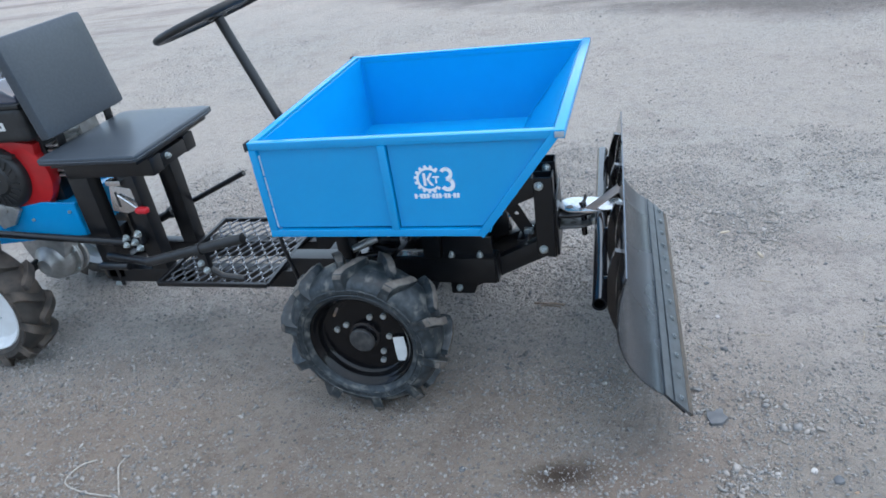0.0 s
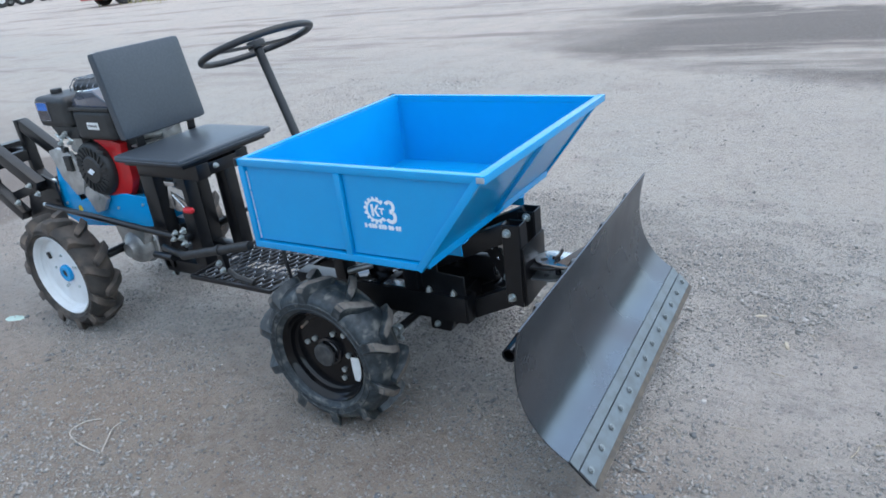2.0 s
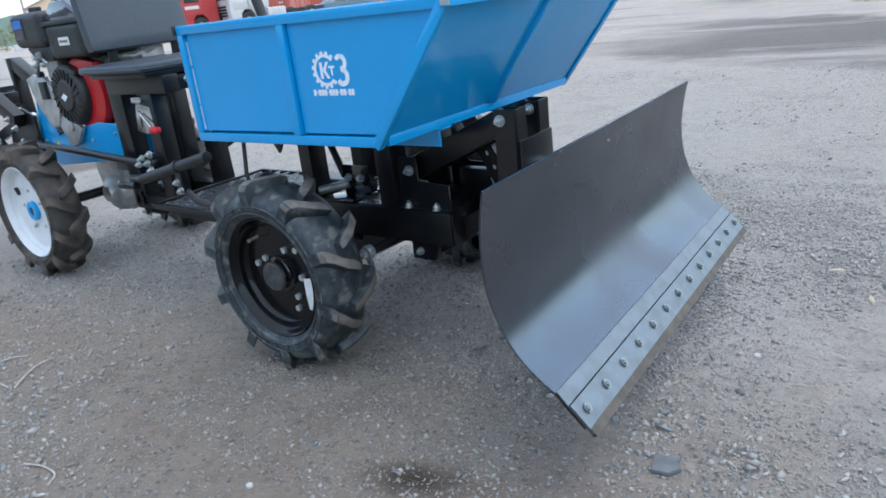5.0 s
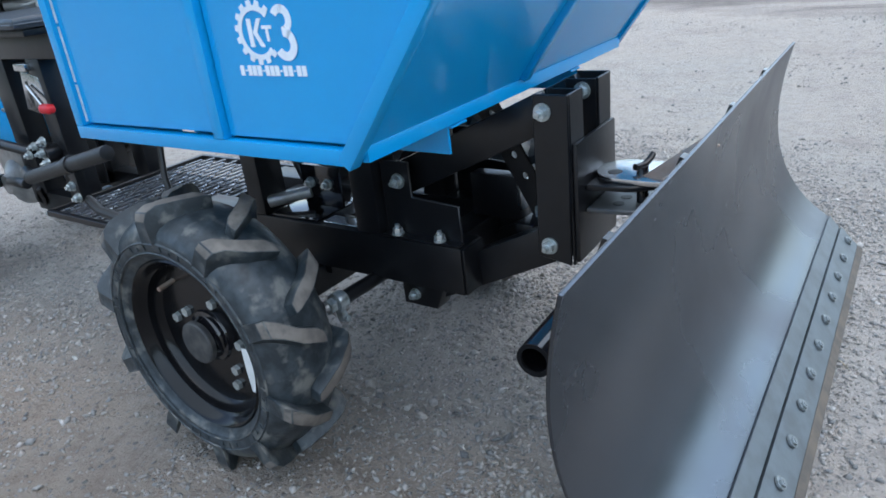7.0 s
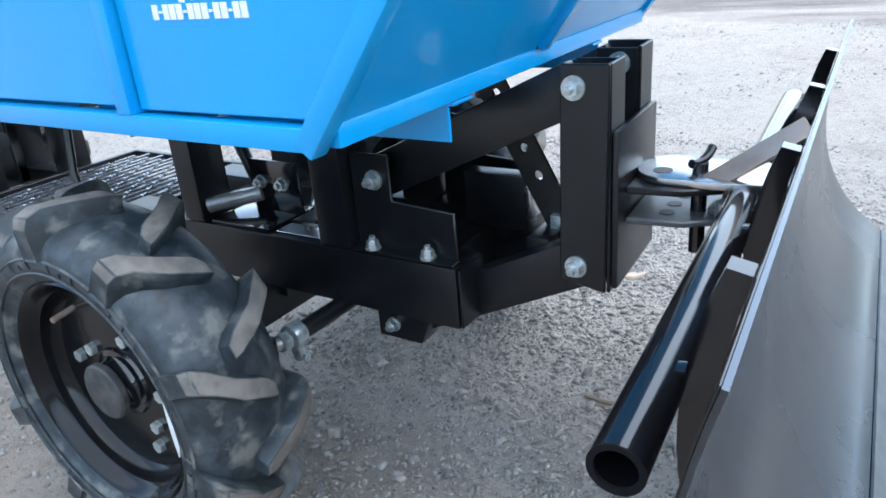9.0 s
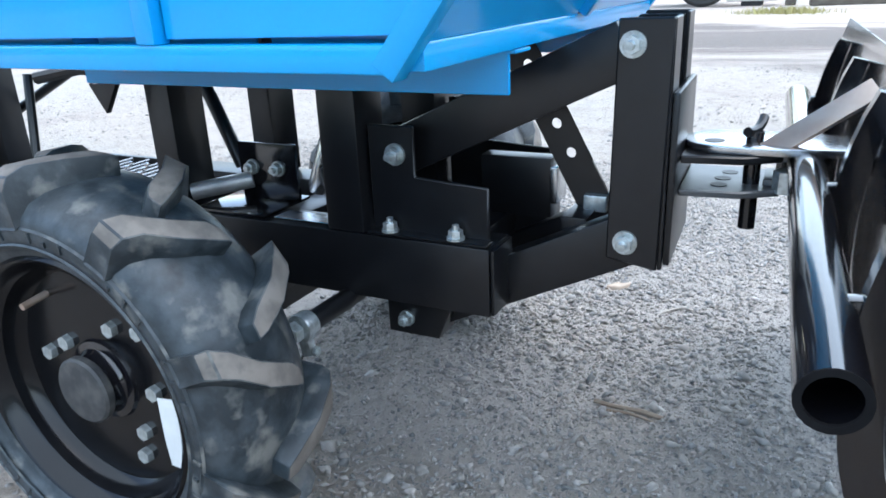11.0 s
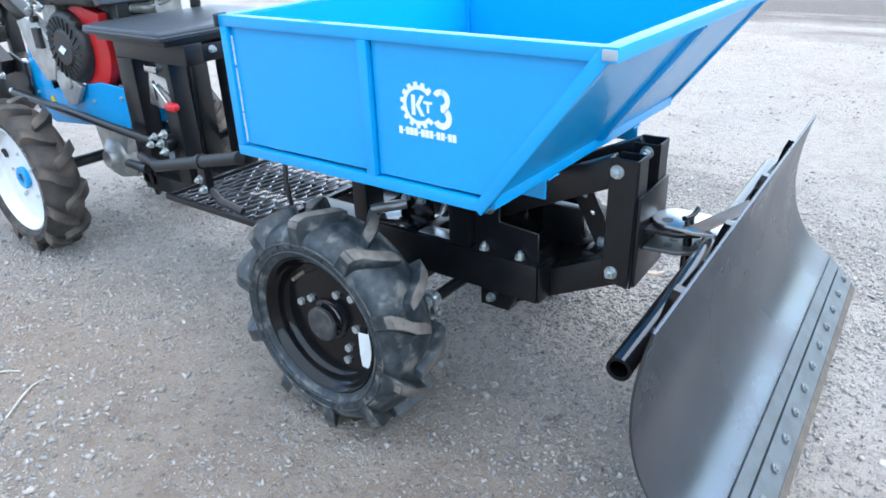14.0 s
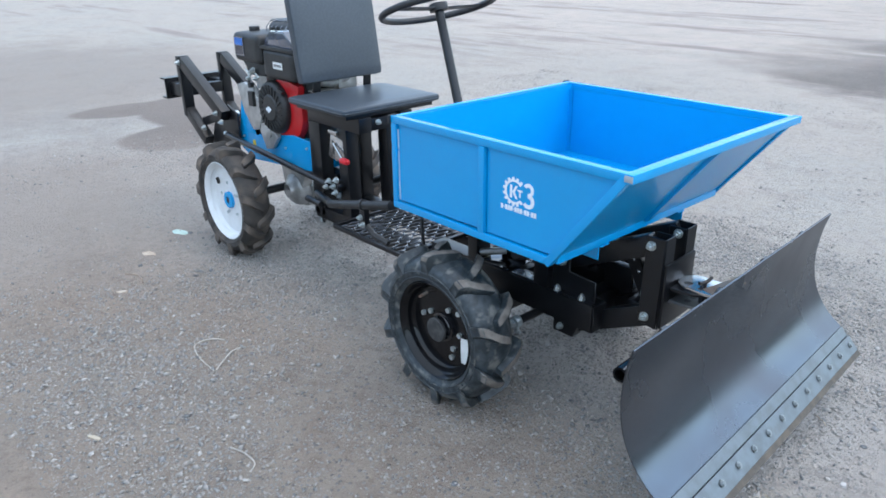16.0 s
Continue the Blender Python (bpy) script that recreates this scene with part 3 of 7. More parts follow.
def bed():
    bm = corner_box(bmesh.new(), (T, BY0 + T - 0.001, BZ0 + T + 0.009), (BXB + 0.012, BY1 - T + 0.001, BZ0 + T + 0.011))
    body = part("dump_bed", bm, BLUE, machine, "bright blue welded steel dump bed, empty and open")

    def tube(p, q, w=T, h=T, up=(0, 0, 1)):
        return part("frame_tube", bar(bmesh.new(), p, q, w, h, up), BLUE, body, bevel=0.002)

    slope = Vector((BX - BXB, 0, BZ1 - BZ0)).normalized()
    for y in (BY0 + H, BY1 - H):
        tube((0, y, BZ1 - H), (BX - 0.006, y, BZ1 - H))
        tube((0, y, BZ0 + H), (BXB + 0.004, y, BZ0 + H))
        tube((H, y, BZ0 + T), (H, y, BZ1 - T), up=(1, 0, 0))
        tube((0.352, y + (-0.003 if y < CY else 0.003), BZ0 + T), (0.352, y + (-0.003 if y < CY else 0.003), BZ1 - T), 0.018, T, up=(1, 0, 0))
        a = Vector((BXB - 0.008, y + (-0.001 if y < CY else 0.001), BZ0 + 0.001))
        tube(a, a + slope * 0.325, up=(-slope.z, 0, slope.x))
        # side sheet, a slit open at the post and the bottom rail
        yi = y + (H + 0.004 if y < CY else -H - 0.006)
        fx = lambda z: BXB - 0.014 + (z - BZ0) / slope.z * slope.x
        zb, zt = BZ0 + T + 0.0045, BZ1 - T
        pts = [(T + 0.0085, zb + 0.001), (fx(zb), zb - 0.002), (fx(zt), zt), (T + 0.0085, zt)]
        part("inner_sheet", slab(bmesh.new(), pts, "y", yi, yi + 0.002), BLUE, body)
        # outer sheets set in the frame, a slit left open at the posts and the bottom rail
        yo = y - H + 0.009 if y < CY else y + H - 0.011
        zb, zt = BZ0 + T + 0.0045, BZ1 - T + 0.001
        for pts in ([(T + 0.0035, zb), (0.3420, zb + 0.0015), (0.3420, zt), (T + 0.0035, zt)], [(0.3645, zb - 0.0005), (fx(zb) + 0.004, zb + 0.001), (fx(zt) + 0.004, zt), (0.3645, zt)]):
            part("side_panel", slab(bmesh.new(), pts, "y", yo, yo + 0.002), BLUE, body)
        for z0, z1, dx in ((BZ0 + T + 0.006, 0.636, 0.0), (0.640, 0.722, 0.0004), (0.727, 0.781, 0.0)):
            part("pale_edge", corner_box(bmesh.new(), (T + 0.0004 + dx, yo - 0.002 if y < CY else yo + 0.001, z0), (T + 0.0034, yo + 0.001 if y < CY else yo + 0.004, z1)), PALEEDGE, body, "pale strip along the sheet edge")
        yb = y + (H + 0.009 if y < CY else -H - 0.011)
        part("corner_strip", corner_box(bmesh.new(), (T - 0.003, yb, BZ0 + T), (T + 0.022, yb + 0.002, BZ1 - T)), BLUE, body)
        # strips added behind the bottom slit so that it stays dark
        yr = y + (H + 0.018 if y < CY else -H - 0.020)
        for xa, xb in ((0.03, 0.215), (0.25, 0.43), (0.445, 0.56)):
            part("slit_filler", corner_box(bmesh.new(), (xa, yr, BZ0 + 0.012), (xb, yr + 0.002, BZ0 + T + 0.009)), BLUE, body)
        inner = y + (H - 0.001 if y < CY else -H - 0.001)
        pts = [(T + 0.004, BZ1 - T - 0.003), (fx(BZ1) - 0.010, BZ1 - T - 0.003), (fx(BZ1), BZ1 - 0.002), (T, BZ1 - 0.002)]
        part("top_lip", slab(bmesh.new(), pts, "y", inner, inner + 0.002), BLUE, body)
        for z in (0.62, 0.685, 0.75):
            bmw = bmesh.new()
            bmesh.ops.create_icosphere(bmw, subdivisions=1, radius=0.0055, matrix=Matrix.Translation((T + 0.004, yi + 0.001, z)))
            part("weld_tack", bmw, BLUE, body)
    # rear wall
    y0, y1 = BY0 + T, BY1 - T
    tube((H, y0, BZ1 - H), (H, y1, BZ1 - H))
    tube((H, y0, BZ0 + H), (H, y1, BZ0 + H))
    tube((H, CY, BZ0 + T), (H, CY, BZ1 - T), up=(1, 0, 0))
    part("rear_panel", corner_box(bmesh.new(), (T + 0.009, y0 - 0.002, BZ0 + T), (T + 0.011, y1 + 0.002, BZ1 - 0.003)), BLUE, body)
    # sloping front
    q = Vector((BXB + 0.004, 0, BZ0 + H))
    top = Vector((BX - H, 0, BZ1 - H))
    tube((q.x, y0, q.z), (q.x, y1, q.z))
    tube((top.x + 0.002, BY0 - 0.004, top.z + 0.0015), (top.x + 0.002, BY1 + 0.004, top.z + 0.0015), T + 0.004)
    a = q + slope * 0.016
    tube((a.x, CY, a.z), ((a + slope * 0.275).x, CY, (a + slope * 0.275).z), up=(-slope.z, 0, slope.x))
    nrm = Vector((-slope.z, 0, slope.x))
    bm = bmesh.new()
    p0, p1 = q + slope * 0.010 + nrm * 0.012, q + slope * 0.306 + nrm * 0.012
    vs = [bm.verts.new((p.x + nrm.x * d, y, p.z + nrm.z * d)) for d in (0, 0.002) for p, y in ((p0, y0), (p0, y1 - 0.004), (p1, y1 - 0.004), (p1, y0))]
    for f in ((0, 1, 2, 3), (7, 6, 5, 4), (0, 4, 5, 1), (1, 5, 6, 2), (2, 6, 7, 3), (3, 7, 4, 0)):
        bm.faces.new([vs[i] for i in f])
    part("inner_front", bm, BLUE, body)
    # two outer front sheets between the tubes
    for ya, yb in ((y0 + 0.001, CY - H - 0.001), (CY + H + 0.001, y1 - 0.001)):
        bm = bmesh.new()
        a0, a1 = q + slope * 0.0135 - nrm * 0.001, q + slope * 0.302 - nrm * 0.001
        vs = [bm.verts.new((p.x + nrm.x * d, y, p.z + nrm.z * d)) for d in (0, 0.002) for p, y in ((a0, ya), (a0, yb), (a1, yb), (a1, ya))]
        for f in ((0, 1, 2, 3), (7, 6, 5, 4), (0, 4, 5, 1), (1, 5, 6, 2), (2, 6, 7, 3), (3, 7, 4, 0)):
            bm.faces.new([vs[i] for i in f])
        part("front_panel", bm, BLUE, body)
    for x, y in ((0.004, BY0 + H - 0.002), (0.004, BY1 - H + 0.002), (BX - H + 0.002, BY0 - 0.001), (BX - H + 0.002, BY1 + 0.001)):
        if x > 0.1:
            sg = -1 if y < CY else 1
            bm = corner_box(bmesh.new(), (x - 0.010, y + sg * 0.001, BZ1 - T + 0.004), (x + 0.011, y + sg * 0.004, BZ1 - 0.002))
        else:
            bm = corner_box(bmesh.new(), (-0.006, y - 0.014, BZ1 - T - 0.001), (-0.0005, y + 0.014, BZ1 + 0.002))
        part("end_cap", bm, PLUG if x > 0.1 else PLASTIC, body, "pale grey plastic tube end cap" if x > 0.1 else "black plastic tube end cap", bevel=0.004 if x > 0.1 else 0.002)
    # angle irons under the floor
    for y in (0.188, 2 * CY - 0.188):
        sg = 1 if y < CY else -1
        bm = corner_box(bmesh.new(), (0.03, y - 0.002, 0.513), (0.583, y + 0.002, 0.552))
        corner_box(bm, (0.03, y - 0.002, 0.549), (0.590, y - sg * -0.035, 0.5525))
        part("angle_iron", bm, BLUE, body, bevel=0.0008, seg=1)
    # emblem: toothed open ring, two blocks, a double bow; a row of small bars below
    cx, cz, yy = 0.455, 0.704, BY0 + 0.009 - 0.0012

    def ring(x, z, r0, r1, a0, a1, n=26):
        bm = bmesh.new()
        u = lambda r, i: (x + r * math.cos(radians(a0 + (a1 - a0) * i / n)), z + r * math.sin(radians(a0 + (a1 - a0) * i / n)))
        for i in range(n):
            slab(bm, [u(r0, i), u(r1, i), u(r1, i + 1), u(r0, i + 1)], "y", yy, yy + 0.001)
        bmesh.ops.remove_doubles(bm, verts=bm.verts, dist=0.00002)
        return bm

    bm = ring(cx, cz, 0.025, 0.031, 42, 318)
    for a in range(50, 320, 24):
        c, s = math.cos(radians(a)), math.sin(radians(a))
        u = lambda r, w: (cx + r * c - w * s, cz + r * s + w * c)
        slab(bm, [u(0.0305, -0.0042), u(0.0365, -0.0032), u(0.0365, 0.0032), u(0.0305, 0.0042)], "y", yy, yy + 0.001)
    part("emblem_ring", bm, DECAL, body, "white toothed ring emblem")
    bm = slab(bmesh.new(), [(cx - 0.014, cz - 0.016), (cx - 0.007, cz - 0.016), (cx - 0.007, cz + 0.016), (cx - 0.014, cz + 0.016)], "y", yy, yy + 0.001)
    slab(bm, [(cx - 0.006, cz), (cx + 0.004, cz + 0.016), (cx + 0.011, cz + 0.016), (cx + 0.001, cz)], "y", yy, yy + 0.001)
    slab(bm, [(cx - 0.006, cz), (cx + 0.001, cz), (cx + 0.011, cz - 0.016), (cx + 0.004, cz - 0.016)], "y", yy, yy + 0.001)
    slab(bm, [(cx + 0.010, cz + 0.004), (cx + 0.026, cz + 0.004), (cx + 0.026, cz + 0.008), (cx + 0.010, cz + 0.008)], "y", yy, yy + 0.001)
    slab(bm, [(cx + 0.016, cz - 0.010), (cx + 0.020, cz - 0.010), (cx + 0.020, cz + 0.004), (cx + 0.016, cz + 0.004)], "y", yy, yy + 0.001)
    part("emblem_blocks", bm, DECAL, body)
    bm = ring(cx + 0.044, cz + 0.0135, 0.0075, 0.0165, -95, 150)
    bmx = ring(cx + 0.045, cz - 0.0135, 0.0085, 0.0185, -150, 95)
    part("emblem_bow", bm, DECAL, body)
    bmesh.ops.translate(bmx, verts=bmx.verts, vec=(0, -0.0006, 0))
    part("emblem_bow", bmx, DECAL, body)
    x = 0.413
    for ch in "b-bbb-bbb-bb-bb":
        w = 0.0068 if ch == "b" else 0.0038
        if ch == "b":
            bm = slab(bmesh.new(), [(x, 0.6545), (x + w, 0.6545), (x + w, 0.6665), (x, 0.6665)], "y", yy, yy + 0.001)
        else:
            bm = slab(bmesh.new(), [(x, 0.6595), (x + w, 0.6595), (x + w, 0.6615), (x, 0.6615)], "y", yy, yy + 0.001)
        part("print_bar", bm, DECAL, body)
        x += w + 0.0016
    return body


bed()


# ---- chassis ----
def mirrored(y):
    return 2 * CY - y


def chassis():
    beam = part("chassis_beam", bar(bmesh.new(), (-0.13, 0.287, 0.293), (0.529, 0.287, 0.293), 0.060, 0.082), BLACK, machine, "black painted square-tube chassis beam", bevel=0.003)
    part("chassis_beam", bar(bmesh.new(), (-0.13, mirrored(0.287), 0.293), (0.529, mirrored(0.287), 0.293), 0.060, 0.082), BLACK, machine, bevel=0.003)
    part("end_plate", corner_box(bmesh.new(), (0.530, 0.259, 0.254), (0.534, 0.315, 0.332)), BLACK, beam, "scuffed black end plate", bevel=0.001)
    for y in (0.287, mirrored(0.287)):
        for x, w in ((0.065, 0.042), (0.343, 0.052)):
            part("bed_post", corner_box(bmesh.new(), (x - w / 2, y - 0.030, 0.335), (x + w / 2, y + 0.030, 0.549)), BLACK, machine, bevel=0.003)
    for x in (0.0, 0.20, 0.46):
        part("cross_member", corner_box(bmesh.new(), (x - 0.025, 0.318, 0.262), (x + 0.025, mirrored(0.318), 0.322)), BLACK, machine, bevel=0.003)
    part("front_axle", bar(bmesh.new(), (0.19, 0.12, 0.225), (0.19, mirrored(0.12), 0.225), 0.05, 0.05), BLACK, machine, bevel=0.003)
    for sg in (0, 1):
        f = (lambda v: v) if sg == 0 else mirrored
        part("axle_mount", corner_box(bmesh.new(), (0.15, min(f(0.262), f(0.312)), 0.235), (0.23, max(f(0.262), f(0.312)), 0.252)), BLACK, machine, bevel=0.002)
        part("kingpin", rod(bmesh.new(), (0.19, f(0.105), 0.16), (0.19, f(0.105), 0.30), 0.022, 18), BLACK, machine, bevel=0.002)
        part("stub_axle", rod(bmesh.new(), (0.19, f(0.03), 0.232), (0.19, f(0.105), 0.232), 0.02, 16), BLACK, machine)
        arm = part("steering_arm", bar(bmesh.new(), (0.19, f(0.112), 0.215), (0.330, f(0.122), 0.240), 0.030, 0.010), BLACK, machine, bevel=0.002)
        tie = part("tie_rod", rod(bmesh.new(), (0.341, f(0.162), 0.251), (0.331, f(0.372), 0.240), 0.0125, 16), BLACK, machine, "black tie rod with zinc ball joint", bevel=0.001)
        part("rod_end", rod(bmesh.new(), (0.334, f(0.118), 0.250), (0.341, f(0.164), 0.251), 0.0082, 12), ALU, tie)
        part("clamp_ring", rod(bmesh.new(), (0.340, f(0.152), 0.251), (0.341, f(0.172), 0.251), 0.0175, 18), ZINC, tie, bevel=0.003)
        part("clamp_ear", bar(bmesh.new(), (0.341, f(0.162), 0.238), (0.345, f(0.162), 0.216), 0.014, 0.012, up=(0, 1, 0)), ZINC, tie, bevel=0.002)
        hang("clamp_bolt", SMALL, (0.352, f(0.162), 0.222), tie, turn=(0, radians(90), 0))
        part("lock_nut", rod(bmesh.new(), (0.3385, f(0.137), 0.2505), (0.339, f(0.149), 0.2507), 0.013, 6), ZINC, tie)
        part("ball_housing", rod(bmesh.new(), (0.333, f(0.118), 0.236), (0.333, f(0.118), 0.264), 0.0145, 16), BLACK, tie, bevel=0.003)
    # steering gear carrier on the beam
    plate = part("steering_carrier", slab(bmesh.new(), [(0.098, 0.3355), (0.215, 0.3355), (0.215, 0.3395), (0.098, 0.3395)], "y", 0.262, 0.36), GLOSS, machine, "glossy black steering carrier plate", bevel=0.001)
    part("upright", corner_box(bmesh.new(), (0.125, 0.328, 0.3395), (0.222, 0.333, 0.418)), GLOSS, plate, bevel=0.001)
    for x in (0.148, 0.192):
        hang("carrier_bolt", MID, (x, 0.328, 0.384), plate, turn=TO_US)
    part("shaft", rod(bmesh.new(), (0.085, 0.272, 0.357), (0.150, 0.322, 0.368), 0.012, 14), ALU, plate, "bare metal steering shaft")
    part("joint_fork", bar(bmesh.new(), (0.236, 0.345, 0.35), (0.252, 0.362, 0.42), 0.028, 0.018), CHROME, plate, bevel=0.003)
    part("joint_boot", rod(bmesh.new(), (0.262, 0.33, 0.372), (0.292, 0.36, 0.380), 0.018, 14), PLASTIC, plate, bevel=0.004)
    part("steering_link", hose(bmesh.new(), [(-0.03, 0.372, 0.60), (0.05, 0.368, 0.47), (0.10, 0.36, 0.375)], 0.010, 12), BLACK, machine)
    part("bright_strip", corner_box(bmesh.new(), (0.225, 0.268, 0.3352), (0.312, 0.300, 0.3375)), CHROME, beam, bevel=0.0008, seg=1)
    # bed catch below the rear of the bed
    lev = part("bed_catch", hose(bmesh.new(), [(-0.085, 0.20, 0.515), (-0.03, 0.225, 0.525), (0.03, 0.235, 0.522), (0.10, 0.24, 0.528)], 0.008, 8), BLACK, machine, "black bent bed release lever with a spring")
    part("catch_tooth", slab(bmesh.new(), [(-0.02, 0.505), (0.018, 0.525), (0.030, 0.505), (0.004, 0.468)], "y", 0.226, 0.234), BLACK, lev, bevel=0.001)
    part("catch_nut", rod(bmesh.new(), (0.004, 0.215, 0.519), (0.004, 0.232, 0.520), 0.012, 6), ZINC, lev)
    bm = bmesh.new()
    pts = [(0.02 + 0.075 * i / 60, 0.243 + 0.007 * math.cos(i * 0.9), 0.522 + 0.007 * math.sin(i * 0.9)) for i in range(61)]
    part("spring", hose(bm, pts, 0.0013, 5), ZINC, lev)


chassis()


# ---- front lift linkage ----
YAW = radians(2.7)


def linkage():
    for sg in (0, 1):
        f = (lambda v: v) if sg == 0 else mirrored
        yy = lambda a, b: (min(f(a), f(b)), max(f(a), f(b)))
        turn = TO_US if sg == 0 else AWAY
        a, b = yy(0.275, 0.280)
        g = part("linkage_bracket", slab(bmesh.new(), [(0.372, 0.3345), (0.522, 0.3345), (0.522, 0.398), (0.432, 0.404), (0.432, 0.462), (0.372, 0.462)], "y", a, b), BLACK, machine, "black bolted linkage bracket", bevel=0.0015, seg=1)
        a, b = yy(0.258, 0.276)
        part("bracket_foot", corner_box(bmesh.new(), (0.372, a, 0.3345), (0.526, b, 0.3385)), BLACK, g, bevel=0.0008, seg=1)
        for x in (0.400, 0.485):
            hang("bracket_bolt", MID, (x, f(0.2665), 0.3385), g)
        hang("pivot_bolt", BIG, (0.408, f(0.275), 0.429), g, turn=turn)
        a, b = yy(0.284, 0.322)
        part("lower_bracket", slab(bmesh.new(), [(0.378, 0.197), (0.448, 0.197), (0.472, 0.252), (0.378, 0.252)], "y", a, b), BLACK, machine, bevel=0.002)
        hang("pivot_bolt", MID, (0.405, f(0.284), 0.219), g, turn=turn)
        ym = f(0.318)
        arm = part("upper_arm", bar(bmesh.new(), (0.385, ym, 0.419), (0.660, ym, 0.544), 0.034, 0.056), BLACK, machine, "black square-tube lift arm", bevel=0.003)
        arm = part("lower_arm", bar(bmesh.new(), (0.385, ym, 0.210), (0.688, ym, 0.357), 0.034, 0.056), BLACK, machine, bevel=0.003)
        hang("lug_nut", BIG, (0.668, f(0.291), 0.548), arm, turn=turn)
        hang("lug_nut", BIG, (0.669, f(0.291), 0.349), arm, turn=turn)
    # tower: two folded side posts and a face plate, turned a little with the blade
    posts = []
    for sg in (0, 1):
        f = (lambda v: v) if sg == 0 else (lambda v: 0.744 - v)
        yy = lambda a, b: (min(f(a), f(b)), max(f(a), f(b)))
        a, b = yy(0.291, 0.296)
        t = part("tower_post", slab(bmesh.new(), [(0.6455, 0.330), (0.698, 0.320), (0.702, 0.572), (0.6495, 0.572)], "y", a, b), BLACK, machine, "black folded steel tower post", bevel=0.0015, seg=1)
        posts.append(t)
        a, b = yy(0.2955, 0.342)
        part("tower_face", corner_box(bmesh.new(), (0.698, a, 0.320), (0.7025, b, 0.572)), BLACK, t, bevel=0.001, seg=1)
        a, b = yy(0.338, 0.342)
        part("inner_cheek", slab(bmesh.new(), [(0.650, 0.330), (0.698, 0.320), (0.698, 0.570), (0.650, 0.570)], "y", a, b), BLACK, t, bevel=0.001, seg=1)
    hang("cheek_bolt", BIG, (0.676, 0.402, 0.553), machine, turn=TO_US)
    bm = corner_box(bmesh.new(), (0.7028, 0.297, 0.325), (0.710, 0.447, 0.503))
    face = part("face_plate", bm, BLACK, machine, "black tower face plate", bevel=0.003)
    posts.append(face)
    # two shelf plates with the swivel plate of the blade between them
    out = [(0.7105, 0.322), (0.770, 0.326), (0.806, 0.346), (0.806, 0.430), (0.772, 0.436), (0.7105, 0.440)]
    part("top_shelf", slab(bmesh.new(), out, "z", 0.4285, 0.4365), BLACK, face, bevel=0.0015, seg=1)
    low = part("bottom_shelf", slab(bmesh.new(), [(x, y) for x, y in out], "z", 0.394, 0.401), PRIMER, face, "bare grey lower shelf plate with dark holes", bevel=0.0015, seg=1)
    for x, y in ((0.748, 0.352), (0.750, 0.380), (0.756, 0.408)):
        part("drill_hole", rod(bmesh.new(), (x, y, 0.4005), (x, y, 0.4015), 0.0085, 16), PLASTIC, low)
    for ob in posts:
        at = ORIGIN[ob] - Vector((0.676, 0.372, 0))
        at.rotate(Matrix.Rotation(YAW, 3, "Z"))
        ob.location = at + Vector((0.676, 0.372, 0)) - ORIGIN[machine]
        ob.rotation_euler = (0, 0, YAW)
    # slotted adjusting channel between the arms
    a, b = Vector((0.512, CY, 0.548)), Vector((0.616, CY, 0.354))
    d = (b - a).normalized()
    s = Vector((-d.z, 0, d.x))
    bm = bmesh.new()
    w, n = 0.019, 16
    marks = [-0.012, 0.016, 0.052, 0.090, 0.128, 0.166, (b - a).length]
    for i, (u, v) in enumerate(zip(marks, marks[1:])):
        quad = lambda uu, ww: a + d * uu + s * ww
        mid = (u + v) / 2
        if i in (1, 2, 3, 4):
            hole, rim = [], []
            for k in range(n):
                an = 2 * math.pi * k / n
                c, e = math.cos(an), math.sin(an)
                m = max(abs(c) / ((v - u) / 2), abs(e) / w)
                hole.append((mid + 0.0065 * c, 0.0065 * e))
                rim.append((mid + c / m, e / m))
            for off in (-0.0025, 0.0025):
                hv = [bm.verts.new(quad(*p) + Vector((0, off, 0))) for p in hole]
                rv = [bm.verts.new(quad(*p) + Vector((0, off, 0))) for p in rim]
                for k in range(n):
                    bm.faces.new((hv[k], hv[(k + 1) % n], rv[(k + 1) % n], rv[k]))
        else:
            bar(bm, quad(u, 0), quad(v, 0), 2 * w, 0.005, up=(0, 1, 0))
    bmesh.ops.remove_doubles(bm, verts=bm.verts, dist=0.0003)
    bmesh.ops.recalc_face_normals(bm, faces=bm.faces)
    adj = part("adjusting_strap", bm, BLACK, machine, "black steel strap with a row of holes")
    part("strap_flange", bar(bmesh.new(), a - s * 0.0195 + Vector((0, 0.012, 0)), b - s * 0.0195 + Vector((0, 0.012, 0)), 0.004, 0.028, up=(0, 1, 0)), BLACK, adj)
    part("strap_foot", corner_box(bmesh.new(), (0.600, CY - 0.012, 0.352), (0.628, CY + 0.012, 0.372)), ZINC, adj, bevel=0.003)
    part("arm_bridge", bar(bmesh.new(), (0.60, 0.336, 0.340), (0.60, mirrored(0.336), 0.340), 0.03, 0.03), BLACK, machine, bevel=0.002)
    part("lift_box", corner_box(bmesh.new(), (0.45, 0.42, 0.323), (0.545, 0.45, 0.40)), BLACK, machine, bevel=0.002)
    part("lift_shoe", corner_box(bmesh.new(), (0.546, 0.41, 0.345), (0.556, 0.45, 0.392)), CHROME, machine, bevel=0.002)


linkage()


# ---- plough blade ----
FOOT = Vector((1.014, 0.415, 0.128))
HALF = 0.527


def on_blade(x, y, z):
    c, s = math.cos(YAW), math.sin(YAW)
    y -= 0.09 * z
    return Vector((FOOT.x + x * c - y * s, FOOT.y + x * s + y * c, FOOT.z + z))


